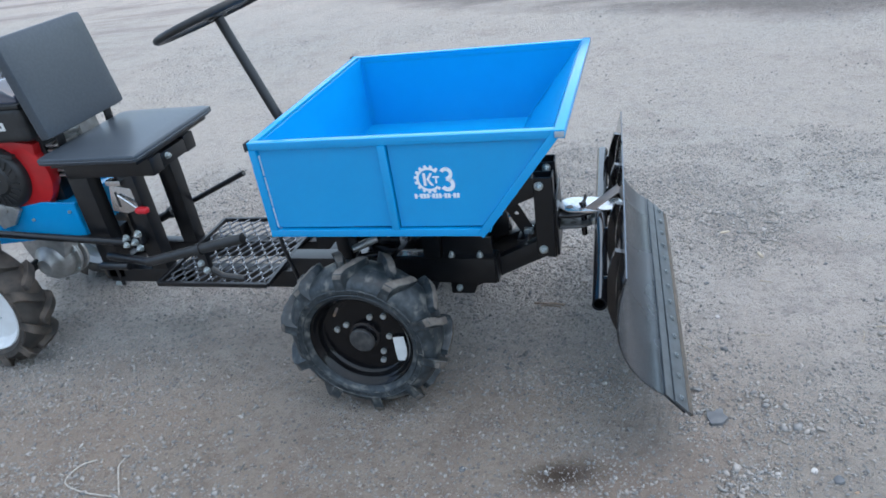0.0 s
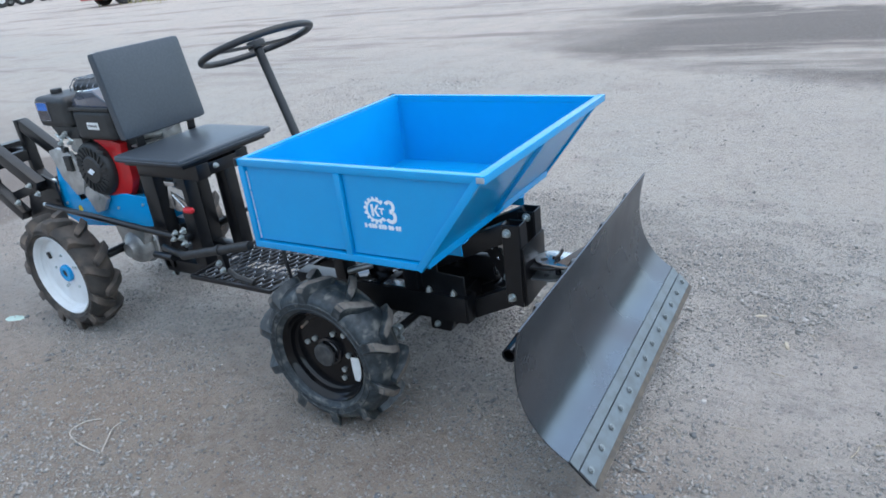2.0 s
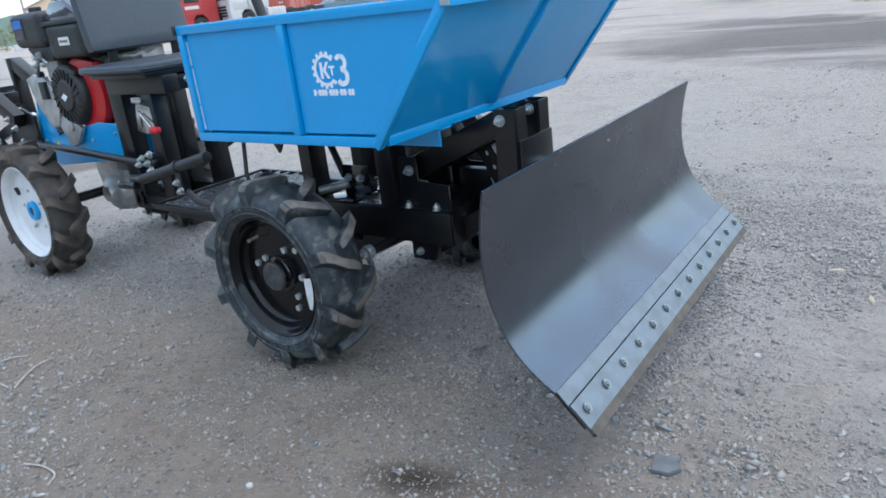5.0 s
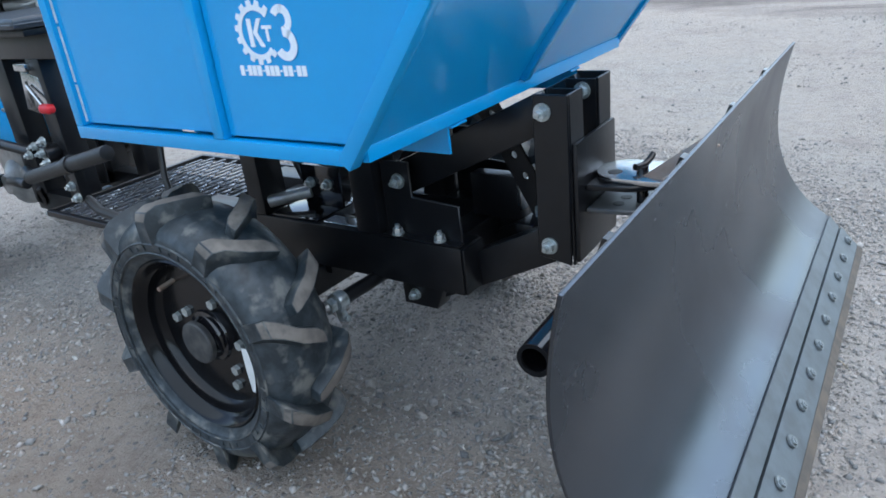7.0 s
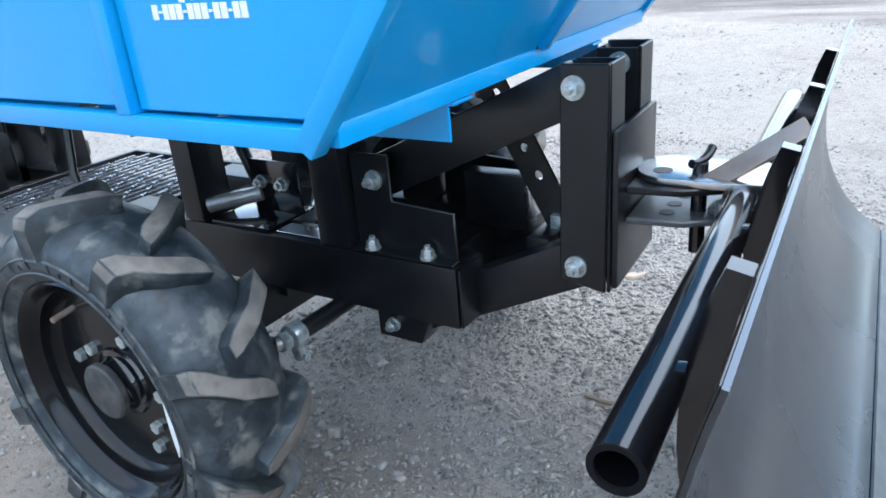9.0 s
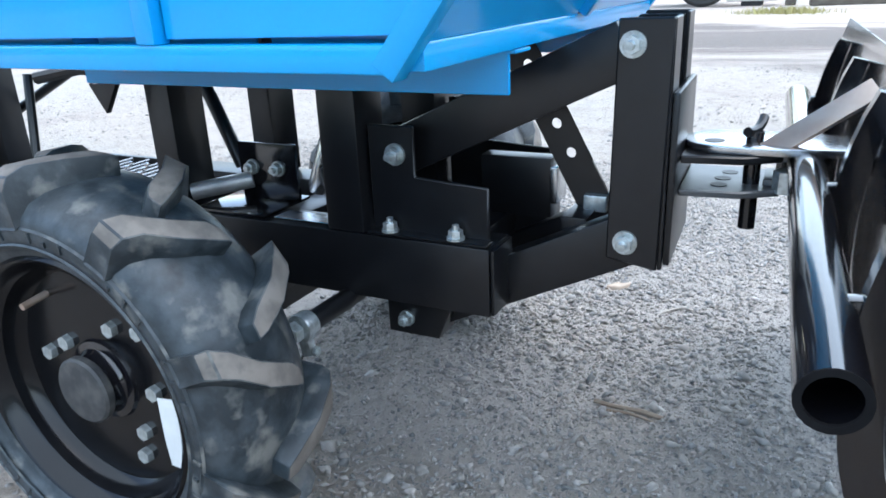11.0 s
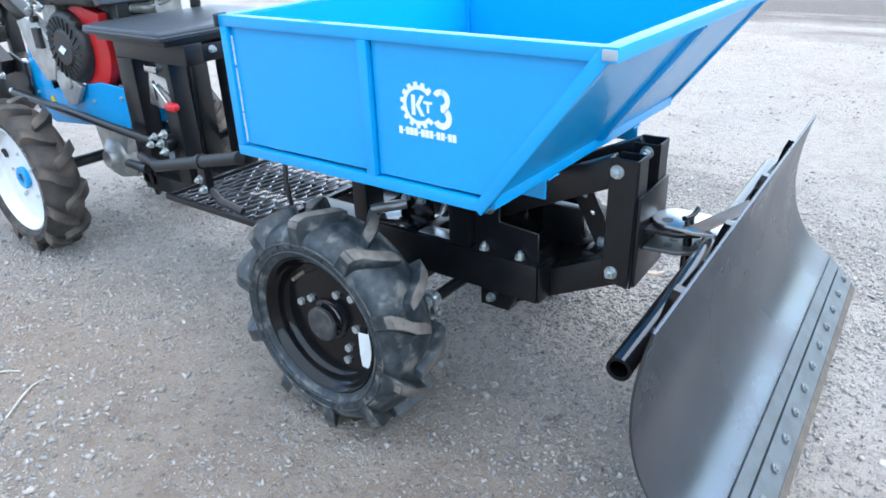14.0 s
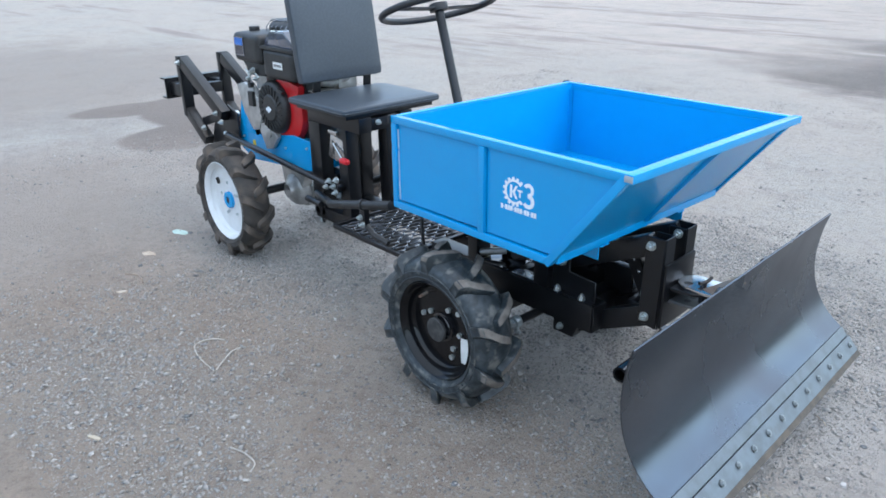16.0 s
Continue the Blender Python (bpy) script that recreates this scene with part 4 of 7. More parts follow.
def blade_profile(n=22):
    pts = [(0.006, 0.0), (-0.020, 0.030), (-0.044, 0.060)]
    p0, p1, p2 = Vector((-0.044, 0.060)), Vector((-0.192, 0.165)), Vector((-0.124, 0.405))
    for i in range(1, n + 1):
        t = i / n
        q = p0 * (1 - t) ** 2 + p1 * 2 * t * (1 - t) + p2 * t * t
        pts.append((q.x, q.y))
    return pts


def offset(pts, d):
    out = []
    for i, p in enumerate(pts):
        a, b = Vector(pts[max(i - 1, 0)]), Vector(pts[min(i + 1, len(pts) - 1)])
        t = (b - a).normalized()
        out.append((p[0] - t.y * d, p[1] + t.x * d))
    return out


def strip(pts, y0, y1, thick, bm=None):
    bm = bm or bmesh.new()
    ring = list(pts) + offset(pts, thick)[::-1]
    lo = [bm.verts.new(on_blade(x, y0, z)) for x, z in ring]
    hi = [bm.verts.new(on_blade(x, y1, z)) for x, z in ring]
    n, h = len(ring), len(pts)
    for i in range(n):
        bm.faces.new((lo[i], lo[(i + 1) % n], hi[(i + 1) % n], hi[i]))
    for side in (lo, hi):
        for i in range(h - 1):
            bm.faces.new((side[i], side[i + 1], side[n - 2 - i], side[n - 1 - i]))
    return bm


def blade():
    prof = blade_profile()
    body = part("plough_blade", strip(prof, -HALF, HALF, 0.003), STEEL, machine, "curved bare steel plough blade raised off the ground", smooth=25)
    # knife bar, doubled strip and its bolts
    k = offset([(0.015, -0.011), (-0.007, 0.0155), (-0.023, 0.0345)], -0.007)
    part("knife", strip(k, -HALF + 0.001, HALF - 0.001, 0.0065), EDGE, body, "worn bolted knife strip with a rusty edge", smooth=25)
    part("knife_lip", strip(offset([(0.0185, -0.0152), (0.0135, -0.0092), (0.0085, -0.0032)], -0.0078), -HALF + 0.002, HALF - 0.002, 0.008), RUST, body, "rusty lower lip of the knife")
    e = offset([(-0.0242, 0.036), (-0.0335, 0.0475), (-0.0425, 0.0586)], -0.0035)
    part("backing_strip", strip(e, -HALF + 0.001, HALF - 0.001, 0.003), EDGE, body, smooth=25)
    part("back_face", strip(offset(prof, 0.0034), -HALF + 0.0015, HALF - 0.0015, 0.0008), GLOSS, body, "glossy black painted rear face of the blade", smooth=25)
    t = Vector((-0.64, 0.0, 0.768)).normalized()
    out = Vector((t.z, 0, -t.x))
    q = Vector((0, 0, 1)).rotation_difference(Vector((out.x * math.cos(YAW), out.x * math.sin(YAW), out.z))).to_euler()
    for i in range(13):
        y = -HALF + 0.030 + i * (2 * HALF - 0.06) / 12
        hang("knife_bolt", KNIFE, on_blade(-0.008 + out.x * 0.0075, y, 0.017 + out.z * 0.0075), body, turn=tuple(q))
    # ribs behind
    back = [p for p in prof if 0.06 < p[1] < 0.4049]
    for y in (-0.374, -0.124, 0.129, 0.372):
        inner = offset(back, 0.005)
        bm = bmesh.new()
        outer = [(p[0] - 0.002, p[1]) if i == 0 else p for i, p in enumerate([offset(inner, 0.015 + 0.009 * math.sin(math.pi * min(1, i / (len(inner) - 1))) ** 0.6)[i] for i in range(len(inner))])]
        for yy in (-0.009, 0.009):
            vs = [bm.verts.new(on_blade(x, y + yy, z)) for x, z in inner + outer[::-1]]
            n, h = len(vs), len(inner)
            for i in range(h - 1):
                bm.faces.new((vs[i], vs[i + 1], vs[n - 2 - i], vs[n - 1 - i]))
        bm.verts.ensure_lookup_table()
        n = len(bm.verts) // 2
        vv = list(bm.verts)
        for i in range(n):
            bm.faces.new((vv[i], vv[(i + 1) % n], vv[n + (i + 1) % n], vv[n + i]))
        part("rib", bm, GLOSS, body, "glossy black curved rib", smooth=30)
    tube = part("cross_pipe", pipe(bmesh.new(), (0.8504, -0.088, 0.4211), (0.8055, 0.812, 0.4265), 0.0175, 0.0035), GLOSS, body, "glossy black cross pipe, open at its ends", smooth=40)
    p, q = Vector((0.8504, -0.088, 0.4211)), Vector((0.8055, 0.812, 0.4265))
    u = (q - p).normalized()
    for end, way in ((p, -u), (q, u)):
        part("pipe_rim", pipe(bmesh.new(), end - way * 0.002, end + way * 0.0008, 0.0174, 0.0042), SOOT, tube, "dull black cut pipe end")
    for y in (-0.374, -0.124, 0.129, 0.372):
        a, b = on_blade(-0.182, y, 0.294), on_blade(-0.158, y, 0.297)
        part("pipe_lug", bar(bmesh.new(), a, b, 0.012, 0.026), GLOSS, body, bevel=0.002)
    # swivel plate, hinge and stays
    pts = []
    for i in range(13):
        an = radians(90 + 180 * i / 12)
        pts.append((0.748 + 0.040 * math.cos(an), 0.385 + 0.046 * math.sin(an)))
    pts += [(0.80, 0.339), (0.868, 0.350), (0.868, 0.422), (0.80, 0.431)]
    sw = part("swivel_plate", slab(bmesh.new(), pts, "z", 0.4370, 0.4450), CHROME, body, "bright bare steel swivel plate", bevel=0.0015)
    part("plate_hole", rod(bmesh.new(), (0.740, 0.366, 0.4448), (0.740, 0.366, 0.4455), 0.0105, 18), PLASTIC, sw)
    part("pin", rod(bmesh.new(), (0.778, 0.373, 0.352), (0.778, 0.373, 0.455), 0.0085, 14), GLOSS, sw, "black locking pin with a bent handle")
    part("pin_handle", hose(bmesh.new(), [(0.771, 0.362, 0.456), (0.774, 0.368, 0.4545), (0.779, 0.380, 0.4555), (0.782, 0.391, 0.460), (0.783, 0.400, 0.465)], 0.0050, 10), BLACK, sw)
    part("under_plate", slab(bmesh.new(), [(0.790, 0.362), (0.832, 0.355), (0.836, 0.425), (0.790, 0.412)], "z", 0.4015, 0.4085), PRIMER, body, bevel=0.001)
    part("hinge_nut", rod(bmesh.new(), (0.812, 0.356, 0.398), (0.812, 0.356, 0.420), 0.013, 6), ZINC, body)
    part("stay", bar(bmesh.new(), (0.790, 0.356, 0.437), (0.879, 0.368, 0.502), 0.021, 0.007, up=(0, -0.75, 0.65)), RAW, body, "raw flat steel stay, heat stained", bevel=0.001)
    part("nose_gusset", slab(bmesh.new(), [(0.800, 0.395), (0.845, 0.395), (0.852, 0.435), (0.80, 0.436)], "y", 0.383, 0.390), GLOSS, body, bevel=0.001)


blade()


# ---- seat ----
def cushion(bm, lo, hi, crown, r, n=14):
    """A padded block with rounded edges and a swelling top."""
    corner_box(bm, lo, hi)
    bmesh.ops.subdivide_edges(bm, edges=bm.edges[:], cuts=n, use_grid_fill=True)
    lo, hi = Vector(lo), Vector(hi)
    c, h = (lo + hi) / 2, (hi - lo) / 2
    for v in bm.verts:
        p = v.co - c
        inner = Vector([max(-(h[k] - r), min(h[k] - r, p[k])) for k in range(3)])
        d = p - inner
        if d.length > 1e-6:
            p = inner + d.normalized() * min(r, d.length)
        swell = (1 - (p.x / h.x) ** 2) * (1 - (p.y / h.y) ** 2) * (1 if p.z > 0 else 0)
        v.co = c + p + Vector((0, 0, crown * max(0, swell)))
    return bm


SEAT_Y0, SEAT_Y1 = 0.190, 0.642


def seat():
    cush = part("seat_cushion", cushion(bmesh.new(), (-0.868, SEAT_Y0, 0.696), (-0.505, SEAT_Y1, 0.726), 0.006, 0.012), VINYL, machine, "dark grey vinyl seat cushion on a black stand")
    x0, x1, y0, y1, r = -0.868, -0.505, SEAT_Y0, SEAT_Y1, 0.010
    loop = [(x0 + r, y0), (x1 - r, y0), (x1, y0 + r), (x1, y1 - r), (x1 - r, y1), (x0 + r, y1), (x0, y1 - r), (x0, y0 + r), (x0 + r, y0)]
    part("piping", hose(bmesh.new(), [(x, y, 0.709) for x, y in loop], 0.0024, 6), VINYL, cush)
    bm = bmesh.new()
    cushion(bm, (-0.16, -0.190, -0.022), (0.16, 0.190, 0.022), 0.006, 0.012)
    lean = Matrix.Translation((-0.872, 0.428, 0.922)) @ Matrix.Rotation(radians(80.5), 4, "Y")
    bmesh.ops.transform(bm, matrix=lean, verts=bm.verts)
    part("backrest", bm, VINYL, machine, "dark grey vinyl backrest, upright")
    for y in (0.33, 0.575):
        part("backrest_bracket", bar(bmesh.new(), (-0.885, y, 0.655), (-0.872, y, 0.82), 0.035, 0.006, up=(1, 0, 0)), BLACK, machine, bevel=0.001)
    part("seat_board", corner_box(bmesh.new(), (-0.845, 0.215, 0.682), (-0.525, 0.618, 0.696)), BLACK, machine, bevel=0.002)
    for y in (0.262, 0.452):
        part("seat_rail", corner_box(bmesh.new(), (-0.85, y, 0.626), (-0.515, y + 0.056, 0.682)), BLACK, machine, bevel=0.003)
        part("stand_leg", bar(bmesh.new(), (-0.812, y + 0.028, 0.25), (-0.812, y + 0.028, 0.626), 0.056, 0.075), BLACK, machine, "black square-tube stand leg", bevel=0.003)
        part("stand_leg", bar(bmesh.new(), (-0.626, y + 0.028, 0.27), (-0.632, y + 0.028, 0.626), 0.054, 0.058), BLACK, machine, bevel=0.003)
        part("stand_rail", corner_box(bmesh.new(), (-0.84, y, 0.235), (-0.50, y + 0.046, 0.285)), BLACK, machine, bevel=0.003)
    for x in (-0.535, -0.83):
        part("stand_tie", corner_box(bmesh.new(), (x - 0.02, 0.318, 0.63), (x + 0.02, 0.452, 0.675)), BLACK, machine, bevel=0.003)
        part("stand_tie", corner_box(bmesh.new(), (x - 0.02, 0.308, 0.24), (x + 0.02, 0.452, 0.28)), BLACK, machine, bevel=0.003)
    part("inner_panel", corner_box(bmesh.new(), (-0.80, 0.40, 0.27), (-0.72, 0.406, 0.60)), BLACK, machine, bevel=0.001, seg=1)
    for y in (0.345,):
        hang("seat_bolt", MID, (-0.514, y, 0.660), machine, turn=(0, radians(90), 0))
    # throttle plate with red lever
    pl = part("lever_plate", slab(bmesh.new(), [(-0.722, 0.508), (-0.668, 0.498), (-0.618, 0.512), (-0.625, 0.585), (-0.70, 0.600)], "y", 0.262, 0.266), CHROME, machine, "bright slotted lever plate", bevel=0.001)
    part("slot", corner_box(bmesh.new(), (-0.690, 0.2607, 0.522), (-0.682, 0.2622, 0.575)), PLASTIC, pl)
    part("lever", hose(bmesh.new(), [(-0.675, 0.256, 0.566), (-0.635, 0.250, 0.540), (-0.608, 0.246, 0.522)], 0.005, 8), CHROME, pl)
    part("knob", cushion(bmesh.new(), (-0.618, 0.234, 0.505), (-0.572, 0.258, 0.527), 0.0, 0.009, 5), REDPL, pl, "red plastic lever knob")
    part("clamp_block", corner_box(bmesh.new(), (-0.70, 0.25, 0.60), (-0.645, 0.275, 0.618)), CHROME, pl, bevel=0.003)


seat()


# ---- foot step, pegs and rods ----
def step():
    x0, x1, y0, y1, z = -0.562, -0.168, 0.160, 0.60, 0.295
    bm = bmesh.new()
    for p, q in (((x0, y0), (x1, y0)), ((x1, y0), (x1, y1)), ((x1, y1), (x0, y1)), ((x0, y1), (x0, y0))):
        bar(bm, (*p, z), (*q, z), 0.012, 0.014)
    frame_ = part("step_grate", bm, BLACK, machine, "black expanded-metal step grate", bevel=0.001, seg=1)
    bm = bmesh.new()
    pitch, cell = 0.0235, 0.062
    rows = int((x1 - x0 - 0.02) / pitch)
    for i in range(rows + 1):
        x = x0 + 0.012 + i * pitch
        ph = cell / 2 if i % 2 else 0
        m = int((y1 - y0) / (cell / 8))
        pts = []
        for k in range(m + 1):
            y = y0 + k * cell / 8
            u = 0.5 - 0.5 * math.cos(2 * math.pi * (y - y0 + ph) / cell)
            pts.append((x + pitch * u, y, z + 0.007 * u - 0.0035))
        for p, q in zip(pts, pts[1:]):
            bar(bm, p, q, 0.0058, 0.0034, up=(0.35, 0, 1))
    part("expanded_mesh", bm, MESHY, frame_)
    for y in (0.287, 0.48):
        part("step_bearer", corner_box(bmesh.new(), (-0.60, y - 0.025, 0.222), (-0.128, y + 0.025, 0.283)), BLACK, machine, bevel=0.003)
    peg = part("foot_peg", rod(bmesh.new(), (-0.552, 0.141, 0.387), (-0.187, 0.136, 0.474), 0.0155, 16), PLASTIC, machine, "black rubber-sleeved pedal bar", bevel=0.003)
    part("collar", rod(bmesh.new(), (-0.352, 0.1385, 0.4347), (-0.338, 0.1385, 0.438), 0.020, 16), PLASTIC, peg)
    part("clevis", corner_box(bmesh.new(), (-0.358, 0.131, 0.362), (-0.330, 0.153, 0.424)), BLACK, peg, bevel=0.002)
    for x, z in ((-0.350, 0.392), (-0.338, 0.368)):
        hang("clevis_bolt", MID, (x, 0.131, z), peg, turn=TO_US)
    part("pedal_arm", hose(bmesh.new(), [(-0.345, 0.145, 0.368), (-0.30, 0.145, 0.338), (-0.235, 0.155, 0.322)], 0.010, 10), PLASTIC, peg)
    peg = part("side_lever", rod(bmesh.new(), (-0.76, 0.528, 0.350), (-0.38, 0.528, 0.513), 0.0095, 12), BLACK, machine, "black side lever with a rubber grip")
    part("lever_grip", rod(bmesh.new(), (-0.815, 0.528, 0.327), (-0.73, 0.528, 0.363), 0.0155, 16), PLASTIC, peg, bevel=0.003)
    part("lever_collar", rod(bmesh.new(), (-0.73, 0.528, 0.363), (-0.712, 0.528, 0.371), 0.022, 16), PLASTIC, peg, bevel=0.003)
    part("rear_stub", rod(bmesh.new(), (-0.79, 0.195, 0.338), (-0.66, 0.175, 0.350), 0.0125, 14), BLACK, machine, bevel=0.002)
    part("drop_link", bar(bmesh.new(), (-0.815, 0.285, 0.215), (-0.80, 0.262, 0.30), 0.012, 0.03), BLACK, machine, bevel=0.002)
    hang("link_bolt", MID, (-0.818, 0.278, 0.221), machine, turn=TO_US)
    pivot = part("pivot_boss", rod(bmesh.new(), (-0.652, 0.231, 0.405), (-0.652, 0.275, 0.405), 0.024, 18), BLACK, machine, "black pedal pivot with zinc bolts", bevel=0.002)
    for dx, dz in ((0.0, 0.0), (-0.028, 0.014), (0.022, 0.030), (0.012, -0.022)):
        hang("pivot_bolt", BIG, (-0.652 + dx, 0.230, 0.410 + dz), pivot, turn=TO_US)
    part("cross_shaft", rod(bmesh.new(), (-0.78, 0.235, 0.352), (-0.55, 0.145, 0.386), 0.014, 14), BLACK, machine)
    rd = part("control_rod", rod(bmesh.new(), (-1.515, 0.240, 0.456), (-0.674, 0.222, 0.412), 0.0125, 14), BLACK, machine, "long black control rod", bevel=0.001)
    part("rod_end", rod(bmesh.new(), (-1.535, 0.241, 0.459), (-1.495, 0.240, 0.455), 0.009, 10), ZINC, rd)
    hang("rod_bolt", MID, (-0.668, 0.209, 0.411), rd, turn=TO_US)
    hang("frame_bolt", MID, (-0.867, 0.315, 0.197), machine, turn=TO_US)
    part("draw_tube", rod(bmesh.new(), (-0.867, 0.33, 0.205), (-0.867, 0.46, 0.205), 0.012, 12), BLACK, machine)
    part("draw_plate", corner_box(bmesh.new(), (-0.90, 0.33, 0.19), (-0.80, 0.345, 0.30)), BLACK, machine, bevel=0.002)
    part("stay_wire", hose(bmesh.new(), [(-0.10, 0.20, 0.52), (-0.09, 0.18, 0.42), (-0.06, 0.17, 0.31)], 0.006, 8), BLACK, machine)


step()


# ---- steering wheel ----
def steering():
    top = Vector((-0.217, 0.381, 1.055))
    low = Vector((-0.050, 0.342, 0.665))
    d = (top - low).normalized()
    col = part("steering_column", rod(bmesh.new(), low, top, 0.0145, 18), BLACK, machine, "black steering column with a thin-rimmed wheel")
    c = top + d * 0.012
    d = Vector((-0.30, 0.03, 0.95)).normalized()
    s = d.cross(Vector((0, 1, 0))).normalized()
    u = s.cross(d)
    R = 0.182
    bm = bmesh.new()
    n, k = 56, 10
    rings = []
    for i in range(n):
        a = 2 * math.pi * i / n
        e = s * math.cos(a) + u * math.sin(a)
        rings.append([bm.verts.new(c + e * (R + 0.0108 * math.cos(b)) + d * 0.0108 * math.sin(b)) for b in (2 * math.pi * j / k for j in range(k))])
    for i in range(n):
        p, q = rings[i], rings[(i + 1) % n]
        for j in range(k):
            bm.faces.new((p[j], p[(j + 1) % k], q[(j + 1) % k], q[j]))
    part("steering_wheel", bm, PLASTIC, col, "black plastic steering wheel rim", smooth=60)
    for a in (radians(-90), radians(90)):
        e = s * math.cos(a) + u * math.sin(a)
        part("spoke", bar(bmesh.new(), c - d * 0.004, c + e * (R - 0.008), 0.032, 0.005, up=d), PLASTIC, col, bevel=0.001)
    part("wheel_boss", rod(bmesh.new(), c - d * 0.012, c + d * 0.012, 0.03, 20), PLASTIC, col, bevel=0.003)


steering()


# ---- engine and gearbox ----
def engine():
    # blue engine bed
    pts = [(-1.50, 0.39), (-1.40, 0.352), (-0.90, 0.398), (-0.90, 0.520), (-1.04, 0.525), (-1.36, 0.470), (-1.40, 0.640), (-1.445, 0.655), (-1.50, 0.480)]
    bed_ = part("engine_bed", slab(bmesh.new(), pts, "y", 0.300, 0.306), BLUE, machine, "blue pressed-steel engine bed", bevel=0.0015, seg=1)
    part("engine_bed", slab(bmesh.new(), pts, "y", 0.505, 0.511), BLUE, machine, bevel=0.0015, seg=1)
    part("bed_top", slab(bmesh.new(), [(-1.34, 0.470), (-0.905, 0.516), (-0.905, 0.522), (-1.34, 0.476)], "y", 0.306, 0.505), BLUE, bed_)
    part("bed_nose", corner_box(bmesh.new(), (-0.905, 0.300, 0.398), (-0.899, 0.511, 0.520)), BLUE, bed_)
    for x, z in ((-0.935, 0.488), (-1.46, 0.45), (-1.10, 0.46)):
        hang("bed_bolt", SMALL, (x, 0.2995, z), bed_, turn=TO_US)
    lab = rod(bmesh.new(), (-1.375, 0.2985, 0.432), (-1.375, 0.2997, 0.432), 0.014, 20)
    part("round_sticker", lab, YELLOW, bed_, "round yellow sticker")
    # grey belt guard
    g = [(-1.43, 0.690), (-1.37, 0.705), (-1.29, 0.695), (-1.25, 0.640), (-1.235, 0.58), (-1.265, 0.515), (-1.32, 0.505), (-1.385, 0.575)]
    guard = part("belt_guard", slab(bmesh.new(), g, "y", 0.272, 0.292), ALU, machine, "grey cast belt guard", bevel=0.006)
    part("guard_foot", slab(bmesh.new(), [(-1.285, 0.535), (-1.20, 0.56), (-1.12, 0.505), (-1.17, 0.45), (-1.225, 0.435)], "y", 0.276, 0.294), ALU, guard, bevel=0.005)
    part("guard_clip", corner_box(bmesh.new(), (-1.312, 0.258, 0.615), (-1.272, 0.274, 0.678)), PLASTIC, guard, bevel=0.003)
    part("guard_boss", rod(bmesh.new(), (-1.185, 0.268, 0.515), (-1.185, 0.278, 0.515), 0.02, 18), ALU, guard, bevel=0.002)
    # block
    block = part("engine_block", corner_box(bmesh.new(), (-1.28, 0.335, 0.515), (-0.965, 0.50, 0.76)), BLACK, machine, "small petrol engine block with cooling fins", bevel=0.008)
    for i in range(7):
        part("fin", corner_box(bmesh.new(), (-0.965, 0.345, 0.60 + i * 0.018), (-0.915, 0.49, 0.606 + i * 0.018)), ALU, block)
    part("crank_case", rod(bmesh.new(), (-1.13, 0.50, 0.62), (-1.13, 0.53, 0.62), 0.09, 24), ALU, block, bevel=0.004)
    sh = part("fan_shroud", rod(bmesh.new(), (-1.088, 0.304, 0.622), (-1.088, 0.352, 0.622), 0.130, 40), RED, machine, "red fan shroud", bevel=0.012)
    part("shroud_wing", slab(bmesh.new(), [(-1.06, 0.66), (-0.985, 0.675), (-0.975, 0.732), (-1.06, 0.745)], "y", 0.305, 0.35), RED, sh, bevel=0.008)
    part("shroud_foot", slab(bmesh.new(), [(-1.14, 0.498), (-1.02, 0.505), (-0.985, 0.55), (-1.10, 0.62)], "y", 0.308, 0.35), RED, sh, bevel=0.008)
    st = part("recoil_starter", lathe(bmesh.new(), [(0.106, 0.045), (0.111, 0.010), (0.111, -0.010), (0.105, -0.022), (0.095, -0.0275), (0.058, -0.0275), (0.050, -0.034), (0.0, -0.035)], (-1.152, 0.300, 0.625), 40), PLASTIC, machine, "black recoil starter cover with slots")
    for i in range(22):
        a = 2 * math.pi * i / 22
        p = Vector((-1.152 + 0.060 * math.cos(a), 0.2705, 0.625 + 0.060 * math.sin(a)))
        q = Vector((-1.152 + 0.094 * math.cos(a + 0.12), 0.2705, 0.625 + 0.094 * math.sin(a + 0.12)))
        part("starter_slat", bar(bmesh.new(), p, q, 0.0038, 0.006, up=(0, -1, 0)), PLASTIC, st)
    part("starter_badge", slab(bmesh.new(), [(-1.176, 0.620), (-1.154, 0.606), (-1.130, 0.622), (-1.152, 0.634)], "y", 0.2630, 0.2655), DECAL, st, "pale lozenge badge")
    part("pull_handle", bar(bmesh.new(), (-1.080, 0.276, 0.712), (-1.040, 0.276, 0.702), 0.022, 0.014), PLASTIC, st, bevel=0.004)
    # fuel tank
    bm = cushion(bmesh.new(), (-1.382, 0.252, 0.800), (-1.165, 0.460, 0.918), 0.004, 0.022)
    tank = part("fuel_tank", bm, PLASTIC, machine, "black plastic fuel tank with a printed label")
    part("tank_foot", slab(bmesh.new(), [(-1.355, 0.800), (-1.165, 0.800), (-1.175, 0.750), (-1.30, 0.745)], "y", 0.275, 0.45), PLASTIC, tank, bevel=0.008)
    part("tank_cap", rod(bmesh.new(), (-1.325, 0.33, 0.918), (-1.325, 0.33, 0.938), 0.022, 24), PLASTIC, tank, bevel=0.003)
    part("choke_knob", rod(bmesh.new(), (-1.402, 0.28, 0.885), (-1.380, 0.285, 0.885), 0.012, 14), PLASTIC, tank, bevel=0.003)
